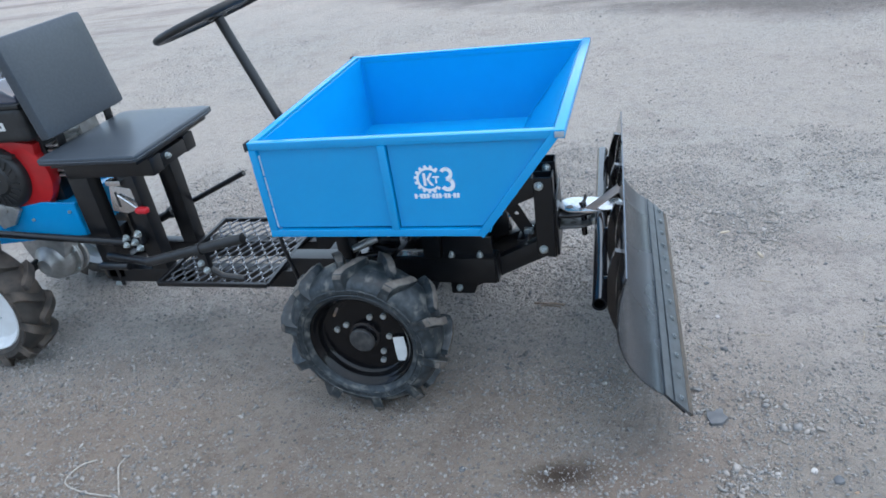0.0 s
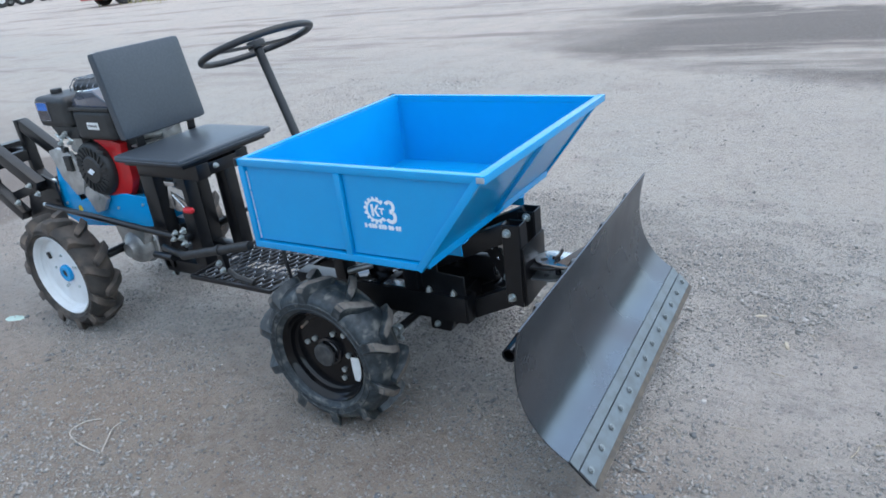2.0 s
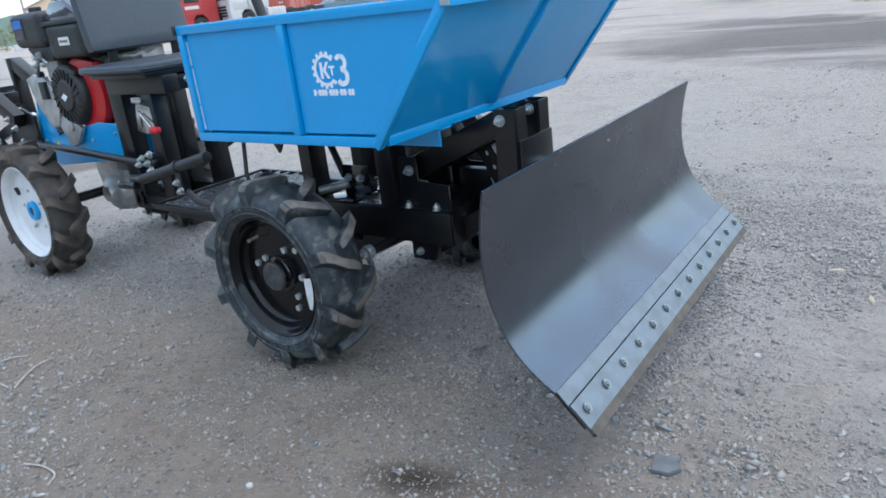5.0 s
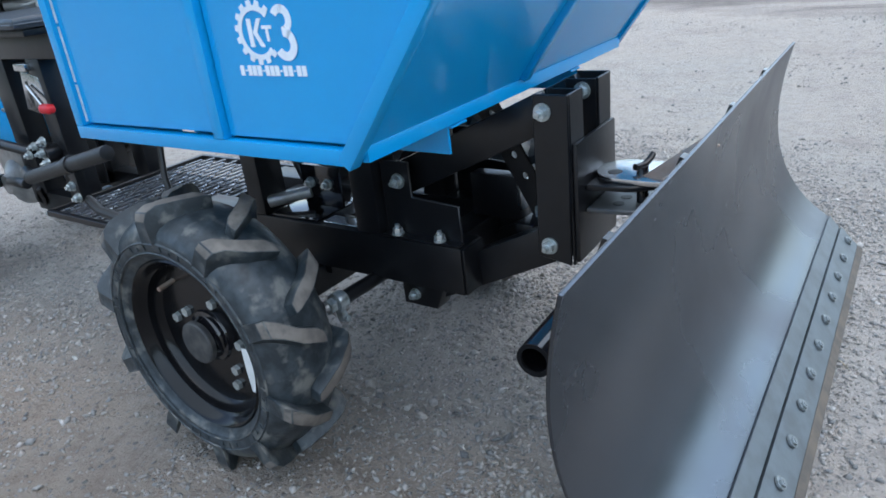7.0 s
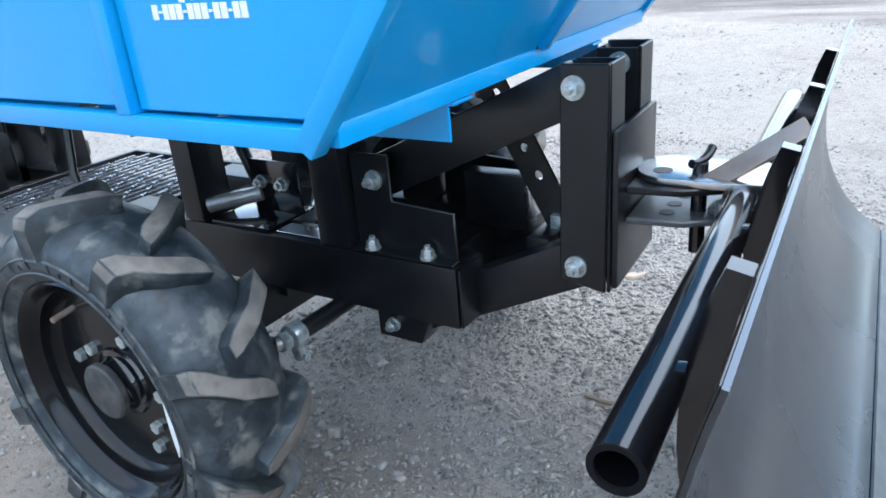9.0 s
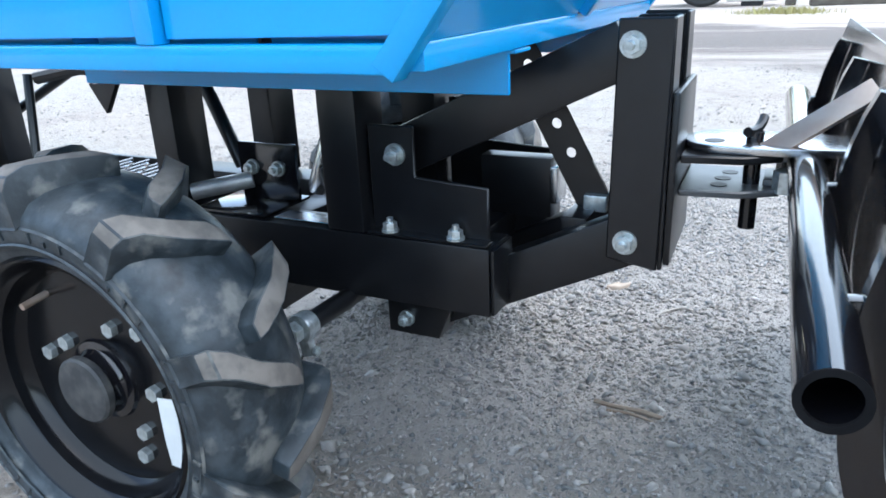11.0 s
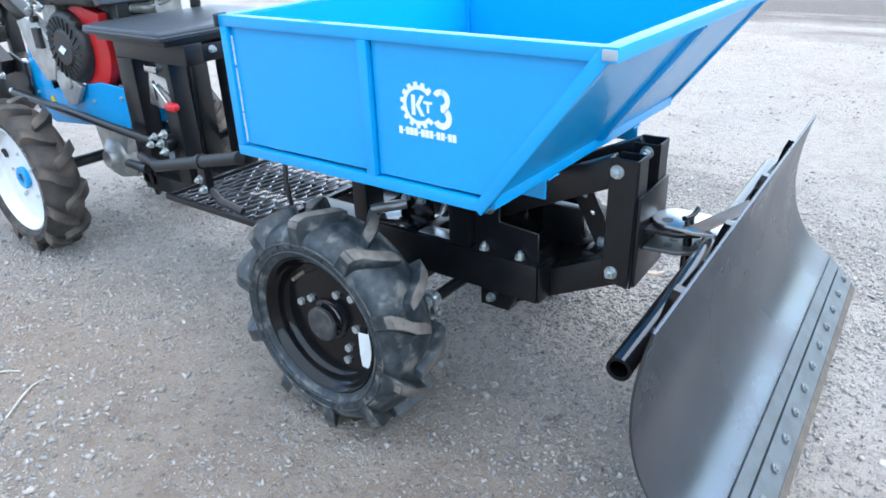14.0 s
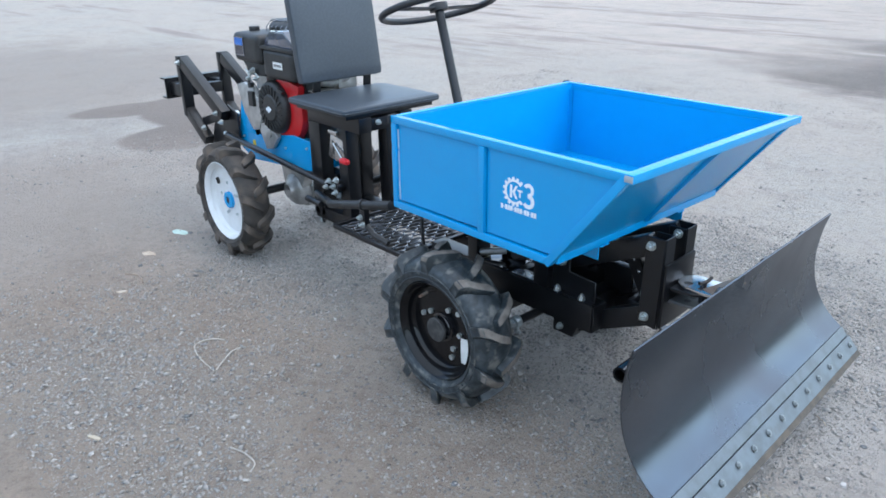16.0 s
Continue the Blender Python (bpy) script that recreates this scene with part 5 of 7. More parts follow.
    part("label_frame", slab(bmesh.new(), [(-1.362, 0.826), (-1.286, 0.826), (-1.286, 0.903), (-1.362, 0.903)], "y", 0.2498, 0.2512), GREYCAP, tank)
    part("label_top", slab(bmesh.new(), [(-1.356, 0.868), (-1.292, 0.868), (-1.292, 0.897), (-1.356, 0.897)], "y", 0.2488, 0.2497), DECALBLUE, tank, "blue printed tank label")
    part("label_bottom", slab(bmesh.new(), [(-1.356, 0.832), (-1.292, 0.832), (-1.292, 0.865), (-1.356, 0.865)], "y", 0.2488, 0.2497), DECALDARK, tank)
    # air cleaner with grey hood
    bm = cushion(bmesh.new(), (-1.165, 0.262, 0.752), (-0.925, 0.49, 0.872), 0.0, 0.022)
    air = part("air_cleaner", bm, PLASTIC, machine, "black air cleaner box with a grey hood")
    hood = slab(bmesh.new(), [(-1.160, 0.876), (-0.928, 0.872), (-0.930, 0.900), (-1.00, 0.945), (-1.10, 0.940), (-1.150, 0.905)], "y", 0.272, 0.48)
    part("hood", hood, GREYCAP, air, "glossy grey plastic hood", bevel=0.012)
    part("hood_rim", corner_box(bmesh.new(), (-1.172, 0.258, 0.866), (-0.918, 0.495, 0.880)), PLASTIC, air, bevel=0.004)
    part("print_label", slab(bmesh.new(), [(-1.075, 0.797), (-1.005, 0.797), (-1.005, 0.824), (-1.075, 0.824)], "y", 0.2598, 0.2612), PAPER, air, "small white printed label")
    for i in range(5):
        part("print_bar", slab(bmesh.new(), [(-1.066 + i * 0.011, 0.806), (-1.059 + i * 0.011, 0.806), (-1.059 + i * 0.011, 0.815), (-1.066 + i * 0.011, 0.815)], "y", 0.2590, 0.2597), DECALDARK, air)
    # guarded silencer
    mf = part("silencer", cushion(bmesh.new(), (-1.278, 0.362, 0.872), (-1.0, 0.505, 0.959), 0.003, 0.028), PLASTIC, machine, "black silencer under a wire guard")
    for i in range(8):
        x = -1.27 + i * 0.0375
        part("guard_wire", hose(bmesh.new(), [(x, 0.356, 0.88), (x, 0.358, 0.938), (x, 0.385, 0.964), (x, 0.48, 0.964), (x, 0.508, 0.93)], 0.0024, 6), MESHY, mf)
    for i in range(4):
        y = 0.385 + i * 0.033
        part("guard_wire", hose(bmesh.new(), [(-1.283, y, 0.958), (-1.13, y, 0.968), (-0.995, y, 0.958)], 0.0024, 6), MESHY, mf)
    # carburettor linkage between tank and guard
    carb = part("carburettor", corner_box(bmesh.new(), (-1.30, 0.30, 0.685), (-1.21, 0.36, 0.755)), ALU, machine, "carburettor with small levers", bevel=0.006)
    part("carb_bowl", rod(bmesh.new(), (-1.25, 0.315, 0.655), (-1.25, 0.315, 0.690), 0.022, 16), ALU, carb, bevel=0.004)
    part("carb_lever", hose(bmesh.new(), [(-1.32, 0.268, 0.768), (-1.28, 0.262, 0.745), (-1.25, 0.264, 0.768), (-1.215, 0.268, 0.742)], 0.0045, 6), ZINC, carb)
    for x, z in ((-1.262, 0.762), (-1.238, 0.775), (-1.285, 0.735), (-1.225, 0.738)):
        hang("carb_nut", MID, (x, 0.262, z), carb, turn=TO_US)
    part("carb_knob", rod(bmesh.new(), (-1.285, 0.255, 0.705), (-1.285, 0.275, 0.705), 0.011, 12), PLASTIC, carb)
    part("fuel_hose", hose(bmesh.new(), [(-1.35, 0.30, 0.76), (-1.34, 0.285, 0.70), (-1.30, 0.29, 0.672), (-1.26, 0.30, 0.672)], 0.006, 8), PLASTIC, carb)
    # pipes behind the backrest
    part("exhaust_bend", hose(bmesh.new(), [(-0.96, 0.40, 0.74), (-0.92, 0.44, 0.735), (-0.905, 0.50, 0.76)], 0.016, 12), ALU, block)
    part("spark_lead", hose(bmesh.new(), [(-0.955, 0.35, 0.70), (-0.905, 0.35, 0.735), (-0.90, 0.38, 0.77), (-0.95, 0.42, 0.78)], 0.005, 8), PLASTIC, block)
    part("bare_bracket", corner_box(bmesh.new(), (-0.925, 0.45, 0.70), (-0.90, 0.54, 0.765)), ALU, block, bevel=0.003)
    # gearbox and final drive
    gb = part("gearbox", slab(bmesh.new(), [(-1.33, 0.46), (-1.06, 0.47), (-1.12, 0.30), (-1.17, 0.18), (-1.27, 0.18), (-1.31, 0.30)], "y", 0.385, 0.475), ALU, machine, "grey cast gearbox case", bevel=0.012)
    dx = REAR[0] + 0.045
    hull = lathe(bmesh.new(), [(0.0, -0.018), (0.030, -0.016), (0.036, 0.0), (0.058, 0.008), (0.072, 0.022), (0.078, 0.040), (0.078, 0.062)], (dx, 0.365, 0.232), 36)
    part("drive_case", hull, ALU, gb, "rounded grey cast final drive case", smooth=50)
    for y0, w, r in ((0.428, 0.010, 0.086), (0.446, 0.008, 0.078), (0.462, 0.012, 0.088)):
        part("drive_flange", rod(bmesh.new(), (dx + 0.012, y0, 0.234), (dx + 0.012, y0 + w, 0.234), r, 36), ALU, gb, bevel=0.003)
    for k in range(6):
        a = radians(20 + 60 * k)
        hang("case_bolt", SMALL, (dx + 0.012 + 0.080 * math.cos(a), 0.428, 0.234 + 0.080 * math.sin(a)), gb, turn=TO_US)
    for sg in (0, 1):
        f = (lambda v: v) if sg == 0 else (lambda v: 2 * RCY - v)
        part("half_axle", rod(bmesh.new(), (REAR[0], f(0.14), REAR[2]), (REAR[0], f(0.37), REAR[2]), 0.019, 16), BLACK, machine, bevel=0.002)
        part("axle_sleeve", rod(bmesh.new(), (REAR[0], f(0.20), REAR[2]), (REAR[0], f(0.235), REAR[2]), 0.028, 16), BLACK, machine, bevel=0.002)
    part("rear_drawbar", corner_box(bmesh.new(), (-1.12, 0.37, 0.33), (-0.84, 0.43, 0.385)), BLACK, machine, bevel=0.003)


engine()


# ---- rear hitch frame ----
def hitch():
    for y, sg in ((0.252, 1), (0.462, -1)):
        arm = part("hitch_arm", bar(bmesh.new(), (-1.910, y, 0.742), (-1.535, y, 0.535), 0.045, 0.055), BLACK, machine, "black square-tube rear hitch arm", bevel=0.003)
        part("hitch_post", bar(bmesh.new(), (-1.93, y, 0.765), (-1.915, y, 0.480), 0.05, 0.03, up=(1, 0, 0)), BLACK, machine, bevel=0.003)
        part("hitch_brace", bar(bmesh.new(), (-1.925, y, 0.510), (-1.735, y, 0.385), 0.045, 0.045), BLACK, machine, bevel=0.003)
        part("hitch_strut", bar(bmesh.new(), (-1.85, y + sg * 0.03, 0.452), (-1.60, y + sg * 0.03, 0.525), 0.02, 0.04), BLACK, machine, bevel=0.002)
        part("hitch_ear", slab(bmesh.new(), [(-1.77, 0.335), (-1.60, 0.335), (-1.47, 0.41), (-1.47, 0.55), (-1.56, 0.58), (-1.70, 0.50)], "y", y + sg * 0.025, y + sg * 0.035), BLACK, machine, "black hitch side plate", bevel=0.002)
        if sg > 0:
            for x, z in ((-1.912, 0.737), (-1.527, 0.512), (-1.713, 0.457), (-1.575, 0.545)):
                hang("hitch_bolt", BIG, (x, y - 0.0235, z), arm, turn=TO_US)
    bm = bmesh.new()
    for z0, z1, x0, x1 in ((0.545, 0.645, -2.075, -2.067), (0.637, 0.645, -2.120, -2.067), (0.545, 0.553, -2.120, -2.067)):
        corner_box(bm, (x0, 0.21, z0), (x1, 0.55, z1))
    rack = part("hitch_channel", bm, BLACK, machine, "black steel channel across the hitch")
    for y in (0.252, 0.462):
        part("channel_tab", bar(bmesh.new(), (-2.067, y, 0.595), (-1.93, y, 0.600), 0.04, 0.06), BLACK, rack, bevel=0.002)
    part("hitch_tie", bar(bmesh.new(), (-1.93, 0.28, 0.60), (-1.93, 0.44, 0.60), 0.04, 0.05), BLACK, machine, bevel=0.002)
    part("hitch_beam", bar(bmesh.new(), (-1.60, 0.29, 0.42), (-1.60, 0.43, 0.42), 0.06, 0.06), BLACK, machine, bevel=0.003)
    part("clevis_ring", rod(bmesh.new(), (-1.50, 0.285, 0.545), (-1.50, 0.30, 0.545), 0.016, 12), ZINC, machine, bevel=0.003)


hitch()


# ---- litter on the ground ----
TWINE = mat("pale_cord", (0.44, 0.41, 0.37), 0.8, grain=((0.30, 0.28, 0.25), 60, 0.6))
SLATE = mat("slate_chip", (0.105, 0.112, 0.122), 0.75, grain=((0.17, 0.175, 0.18), 30, 0.7), bump=0.3, bump_scale=60)
TWIG = mat("dry_twig", (0.22, 0.17, 0.13), 0.9, grain=((0.34, 0.28, 0.22), 40, 0.6))
LEAF = mat("dry_leaf", (0.42, 0.34, 0.27), 0.85, grain=((0.55, 0.47, 0.39), 30, 0.6))
FILM_ = mat("pale_green_film", (0.36, 0.50, 0.45), 0.5, grain=((0.5, 0.6, 0.56), 30, 0.6))
BRICKY = mat("reddish_stone", (0.36, 0.25, 0.18), 0.9, grain=((0.46, 0.36, 0.28), 30, 0.6), bump=0.3)
PALE = mat("pale_stone", (0.5, 0.48, 0.46), 0.9, grain=((0.38, 0.36, 0.35), 30, 0.6), bump=0.3)


def lying(name, bm, material, label, category, group=""):
    ob = part(name, bm, material, None, label, smooth=40)
    return tagged(ob, label, category, group)


def cord(name, pts, r, material, label, category, group=""):
    pts = [Vector((x, y, lie(x, y) + r * 0.7 + dz)) for x, y, dz in pts]
    out = []
    for i in range(len(pts) - 1):
        p = [pts[max(i - 1, 0)], pts[i], pts[i + 1], pts[min(i + 2, len(pts) - 1)]]
        for k in range(5):
            t = k / 5
            out.append(0.5 * (2 * p[1] + (p[2] - p[0]) * t + (2 * p[0] - 5 * p[1] + 4 * p[2] - p[3]) * t * t + (3 * p[1] - p[0] - 3 * p[2] + p[3]) * t ** 3))
    return lying(name, hose(bmesh.new(), out + [pts[-1]], r, 7), material, label, category, group)


cord("cord_piece", [(-0.562, -0.318, 0.002), (-0.60, -0.350, 0.004), (-0.605, -0.405, 0.0), (-0.52, -0.43, 0.002), (-0.412, -0.430, 0.0)], 0.0024, TWINE, "bent piece of pale cord lying on gravel", "cord", "cord pieces")
cord("cord_piece", [(-0.412, -0.424, 0.0), (-0.445, -0.378, 0.005), (-0.478, -0.330, 0.003), (-0.478, -0.288, 0.0)], 0.0026, TWINE, "short curved piece of pale cord lying on gravel", "cord", "cord pieces")
cord("cord_piece", [(-0.02, -0.575, 0.0), (0.03, -0.560, 0.003), (0.085, -0.560, 0.002), (0.106, -0.585, 0.0)], 0.0022, TWINE, "short pale cord end lying on gravel", "cord", "cord pieces")
cord("cord_piece", [(0.670, 0.905, 0.006), (0.645, 0.915, 0.003), (0.612, 0.878, 0.0), (0.622, 0.835, 0.0), (0.648, 0.824, 0.004)], 0.0022, TWINE, "curled pale root lying under the machine", "cord", "cord pieces")
cord("twig", [(0.582, 0.530, 0.0), (0.62, 0.522, 0.003), (0.655, 0.525, 0.002), (0.686, 0.520, 0.0)], 0.0035, TWIG, "short dry grey twig on gravel", "twig", "twigs")
cord("twig", [(0.60, 0.512, 0.0), (0.64, 0.515, 0.001), (0.675, 0.508, 0.0)], 0.0022, TWIG, "thin dry twig on gravel", "twig", "twigs")
cord("twig", [(-1.36, -0.36, 0.0), (-1.30, -0.33, 0.002), (-1.22, -0.34, 0.0)], 0.003, TWIG, "short dry grey twig on gravel", "twig", "twigs")


def chip(name, x, y, sx, sy, sz, turn, material, label, category, group=""):
    bm = bmesh.new()
    rng = random.Random(int((x + 7) * 1000 + (y + 5) * 77))
    n = 7
    pts = [(sx * math.cos(a) * rng.uniform(0.75, 1.1), sy * math.sin(a) * rng.uniform(0.75, 1.1)) for a in (2 * math.pi * i / n for i in range(n))]
    slab(bm, pts, "z", 0, sz)
    for v in bm.verts:
        if v.co.z > 0:
            v.co.x *= 0.86
            v.co.y *= 0.86
            v.co.z *= rng.uniform(0.75, 1.1)
    bmesh.ops.transform(bm, matrix=Matrix.Translation((x, y, lie(x, y) - 0.002)) @ Matrix.Rotation(turn, 4, "Z"), verts=bm.verts)
    bmesh.ops.recalc_face_normals(bm, faces=bm.faces)
    bmesh.ops.bevel(bm, geom=bm.edges[:], offset=sz * 0.12, segments=1, affect="EDGES", clamp_overlap=True)
    return lying(name, bm, material, label, category, group)


bm = slab(bmesh.new(), [(-0.038, -0.026), (0.004, -0.036), (0.036, -0.022), (0.030, 0.004), (0.041, 0.022), (0.018, 0.031), (0.006, 0.024), (-0.022, 0.034), (-0.033, 0.010)], "z", 0, 0.009)
for v in bm.verts:
    v.co.z += 0.05 * v.co.x + 0.03 * v.co.y + 0.0015 * math.sin(900 * v.co.x + 300 * v.co.y)
bmesh.ops.recalc_face_normals(bm, faces=bm.faces)
bmesh.ops.bevel(bm, geom=bm.edges[:], offset=0.0012, segments=1, affect="EDGES", clamp_overlap=True)
bmesh.ops.transform(bm, matrix=Matrix.Translation((1.128, 0.018, lie(1.128, 0.018) + 0.001)) @ Matrix.Rotation(0.45, 4, "Z") @ Matrix.Diagonal((0.68, 0.72, 1.1, 1)), verts=bm.verts)
lying("slate_chip", bm, SLATE, "flat broken dark grey slate piece on gravel", "stone", "loose stones")
chip("plastic_scrap", -1.66, 0.012, 0.060, 0.028, 0.006, 0.3, FILM_, "crumpled pale green plastic scrap", "litter")
chip("dry_leaf", -1.51, -0.204, 0.040, 0.022, 0.005, 0.5, LEAF, "dry brown leaf on gravel", "leaf", "dry leaves")
chip("dry_leaf", -1.196, -0.433, 0.024, 0.016, 0.005, 1.2, LEAF, "small dry brown leaf on gravel", "leaf", "dry leaves")
chip("dry_leaf", 0.508, 0.985, 0.035, 0.014, 0.010, 0.8, LEAF, "pale curled dry leaf on gravel", "leaf", "dry leaves")
rs = random.Random(12)
for i in range(46):
    x, y = rs.uniform(-1.7, 1.9), rs.uniform(-0.75, 1.7)
    if -1.6 < x < 1.1 and -0.1 < y < 0.95:
        continue
    s = rs.uniform(0.007, 0.016)
    m, l = ((PALE, "pale loose stone on gravel"), (SLATE, "dark loose stone on gravel"), (BRICKY, "reddish loose stone on gravel"))[rs.choice((0, 0, 1, 1, 2))]
    chip("stone", x, y, s, s * rs.uniform(0.6, 0.95), s * rs.uniform(0.5, 0.9), rs.uniform(0, 3), m, l, "stone", "loose stones")

STRAW = mat("dry_straw", (0.42, 0.37, 0.29), 0.85, grain=((0.30, 0.25, 0.19), 50, 0.6))
rs = random.Random(31)
for i in range(30):
    x, y, a, d = rs.uniform(1.02, 1.95), rs.uniform(0.1, 1.7), rs.uniform(0, 3.1), rs.uniform(0.014, 0.04)
    bend = rs.uniform(-0.3, 0.3)
    pts = [(x - d * math.cos(a), y - d * math.sin(a), 0.001), (x, y, rs.uniform(0.001, 0.004)), (x + d * math.cos(a + bend), y + d * math.sin(a + bend), 0.001)]
    cord("straw", pts, rs.uniform(0.0009, 0.002), STRAW, "short dry straw stalk lying on gravel", "straw", "straws")
for x, y, a in ((-0.32, -0.83, 0.5), (1.33, 0.86, 1.9), (1.22, 1.02, 0.4)):
    chip("wood_chip", x, y, 0.030, 0.008, 0.007, a, STRAW, "pale splinter of wood lying on gravel", "wood", "wood chips")


# ---- the far side of the yard ----
LACK_RED = mat("faded_red_paint", (0.42, 0.035, 0.035), 0.45, grain=((0.5, 0.10, 0.09), 1.5, 0.5))
LACK_WHITE = mat("dull_white_paint", (0.6, 0.6, 0.6), 0.5, grain=((0.4, 0.4, 0.41), 1.2, 0.6))
LACK_GREY = mat("grey_blue_car_paint", (0.055, 0.125, 0.165), 0.25, grain=((0.07, 0.12, 0.16), 2, 0.5), coat=0.4)
LACK_BLUE = mat("tractor_blue_paint", (0.05, 0.17, 0.48), 0.4, grain=((0.08, 0.22, 0.5), 2, 0.5))
ORANGE = mat("orange_paint", (0.70, 0.16, 0.03), 0.5, grain=((0.55, 0.12, 0.04), 2, 0.5))
RUST_RED = mat("container_red", (0.50, 0.09, 0.065), 0.6, grain=((0.40, 0.12, 0.09), 1.0, 0.6), stain=((0.55, 0.22, 0.17), 0.7, 0.5, 0.7))
DARKGLASS = mat("dark_window_glass", (0.03, 0.045, 0.05), 0.08, coat=0.6)
UNDER = mat("dark_underbody", (0.025, 0.025, 0.026), 0.8, grain=((0.05, 0.05, 0.05), 5, 0.5))
PLASTER = mat("cream_plaster", (0.62, 0.47, 0.33), 0.9, grain=((0.52, 0.40, 0.29), 0.8, 0.6))
ROOFING = mat("grey_roof_sheet", (0.27, 0.26, 0.29), 0.7, grain=((0.35, 0.33, 0.36), 1, 0.5))
GRASS = mat("dry_grass", (0.27, 0.255, 0.095), 0.8, grain=((0.34, 0.30, 0.13), 1.2, 0.8))
FOLIAGE = mat("leafy_green", (0.075, 0.12, 0.03), 0.8, grain=((0.16, 0.17, 0.05), 0.7, 0.8))
# forest green with some distance haze mixed into the colour
HAZYWOOD = mat("hazy_far_forest", (0.085, 0.14, 0.115), 0.9, grain=((0.12, 0.165, 0.12), 0.06, 0.8))
SPRING = mat("yellow_green_leaves", (0.20, 0.22, 0.055), 0.8, grain=((0.28, 0.27, 0.09), 0.7, 0.8))
PALEBLUE = mat("pale_blue_roof_paint", (0.30, 0.48, 0.62), 0.5, grain=((0.40, 0.55, 0.66), 2, 0.5))
ROSE = mat("rosy_plaster", (0.60, 0.42, 0.36), 0.9, grain=((0.52, 0.40, 0.33), 0.8, 0.6))
CONCRETE = mat("pale_concrete", (0.50, 0.49, 0.47), 0.9, grain=((0.36, 0.35, 0.33), 6, 0.7), stain=((0.24, 0.23, 0.21), 2.5, 0.55, 0.75), bump=0.3, bump_scale=30)
BARK = mat("tree_bark", (0.10, 0.085, 0.07), 0.9, grain=((0.17, 0.15, 0.12), 6, 0.6))
VIEW = Vector((1.637, -1.155, 0))


def stand(ob, hx, hy, d, base=VIEW):
    """Sets a thing d metres off in the direction (hx, hy), its local x to the right as seen from the yard."""
    ob.location = (base.x + hx * d, base.y + hy * d, 0)
    ob.rotation_euler = (0, 0, math.atan2(-hx, hy))
    return ob


def block(name, parent, lo, hi, material, bevel=0.03, label=""):
    return part(name, corner_box(bmesh.new(), lo, hi), material, parent, label, bevel=bevel)


def road_wheel(parent, x, y, r, w=0.26):
    t = part("wheel", lathe(bmesh.new(), [(r * 0.55, -w / 2), (r * 0.9, -w / 2), (r, -w * 0.35), (r, w * 0.35), (r * 0.9, w / 2), (r * 0.55, w / 2)], (x, y, r), 28), UNDER, parent)
    part("rim", lathe(bmesh.new(), [(r * 0.56, -w * 0.45), (r * 0.5, -w * 0.35), (r * 0.2, -w * 0.28), (0, -w * 0.28)], (x, y, r), 20), LACK_WHITE, t)


def bearing(ob, az, d, turn=0.0):
    """Sets a thing d metres off at the bearing az in degrees, its local x to the right as seen from the yard, then turned."""
    a = radians(az)
    stand(ob, math.cos(a), math.sin(a), d)
    ob.rotation_euler[2] += radians(turn)
    return ob


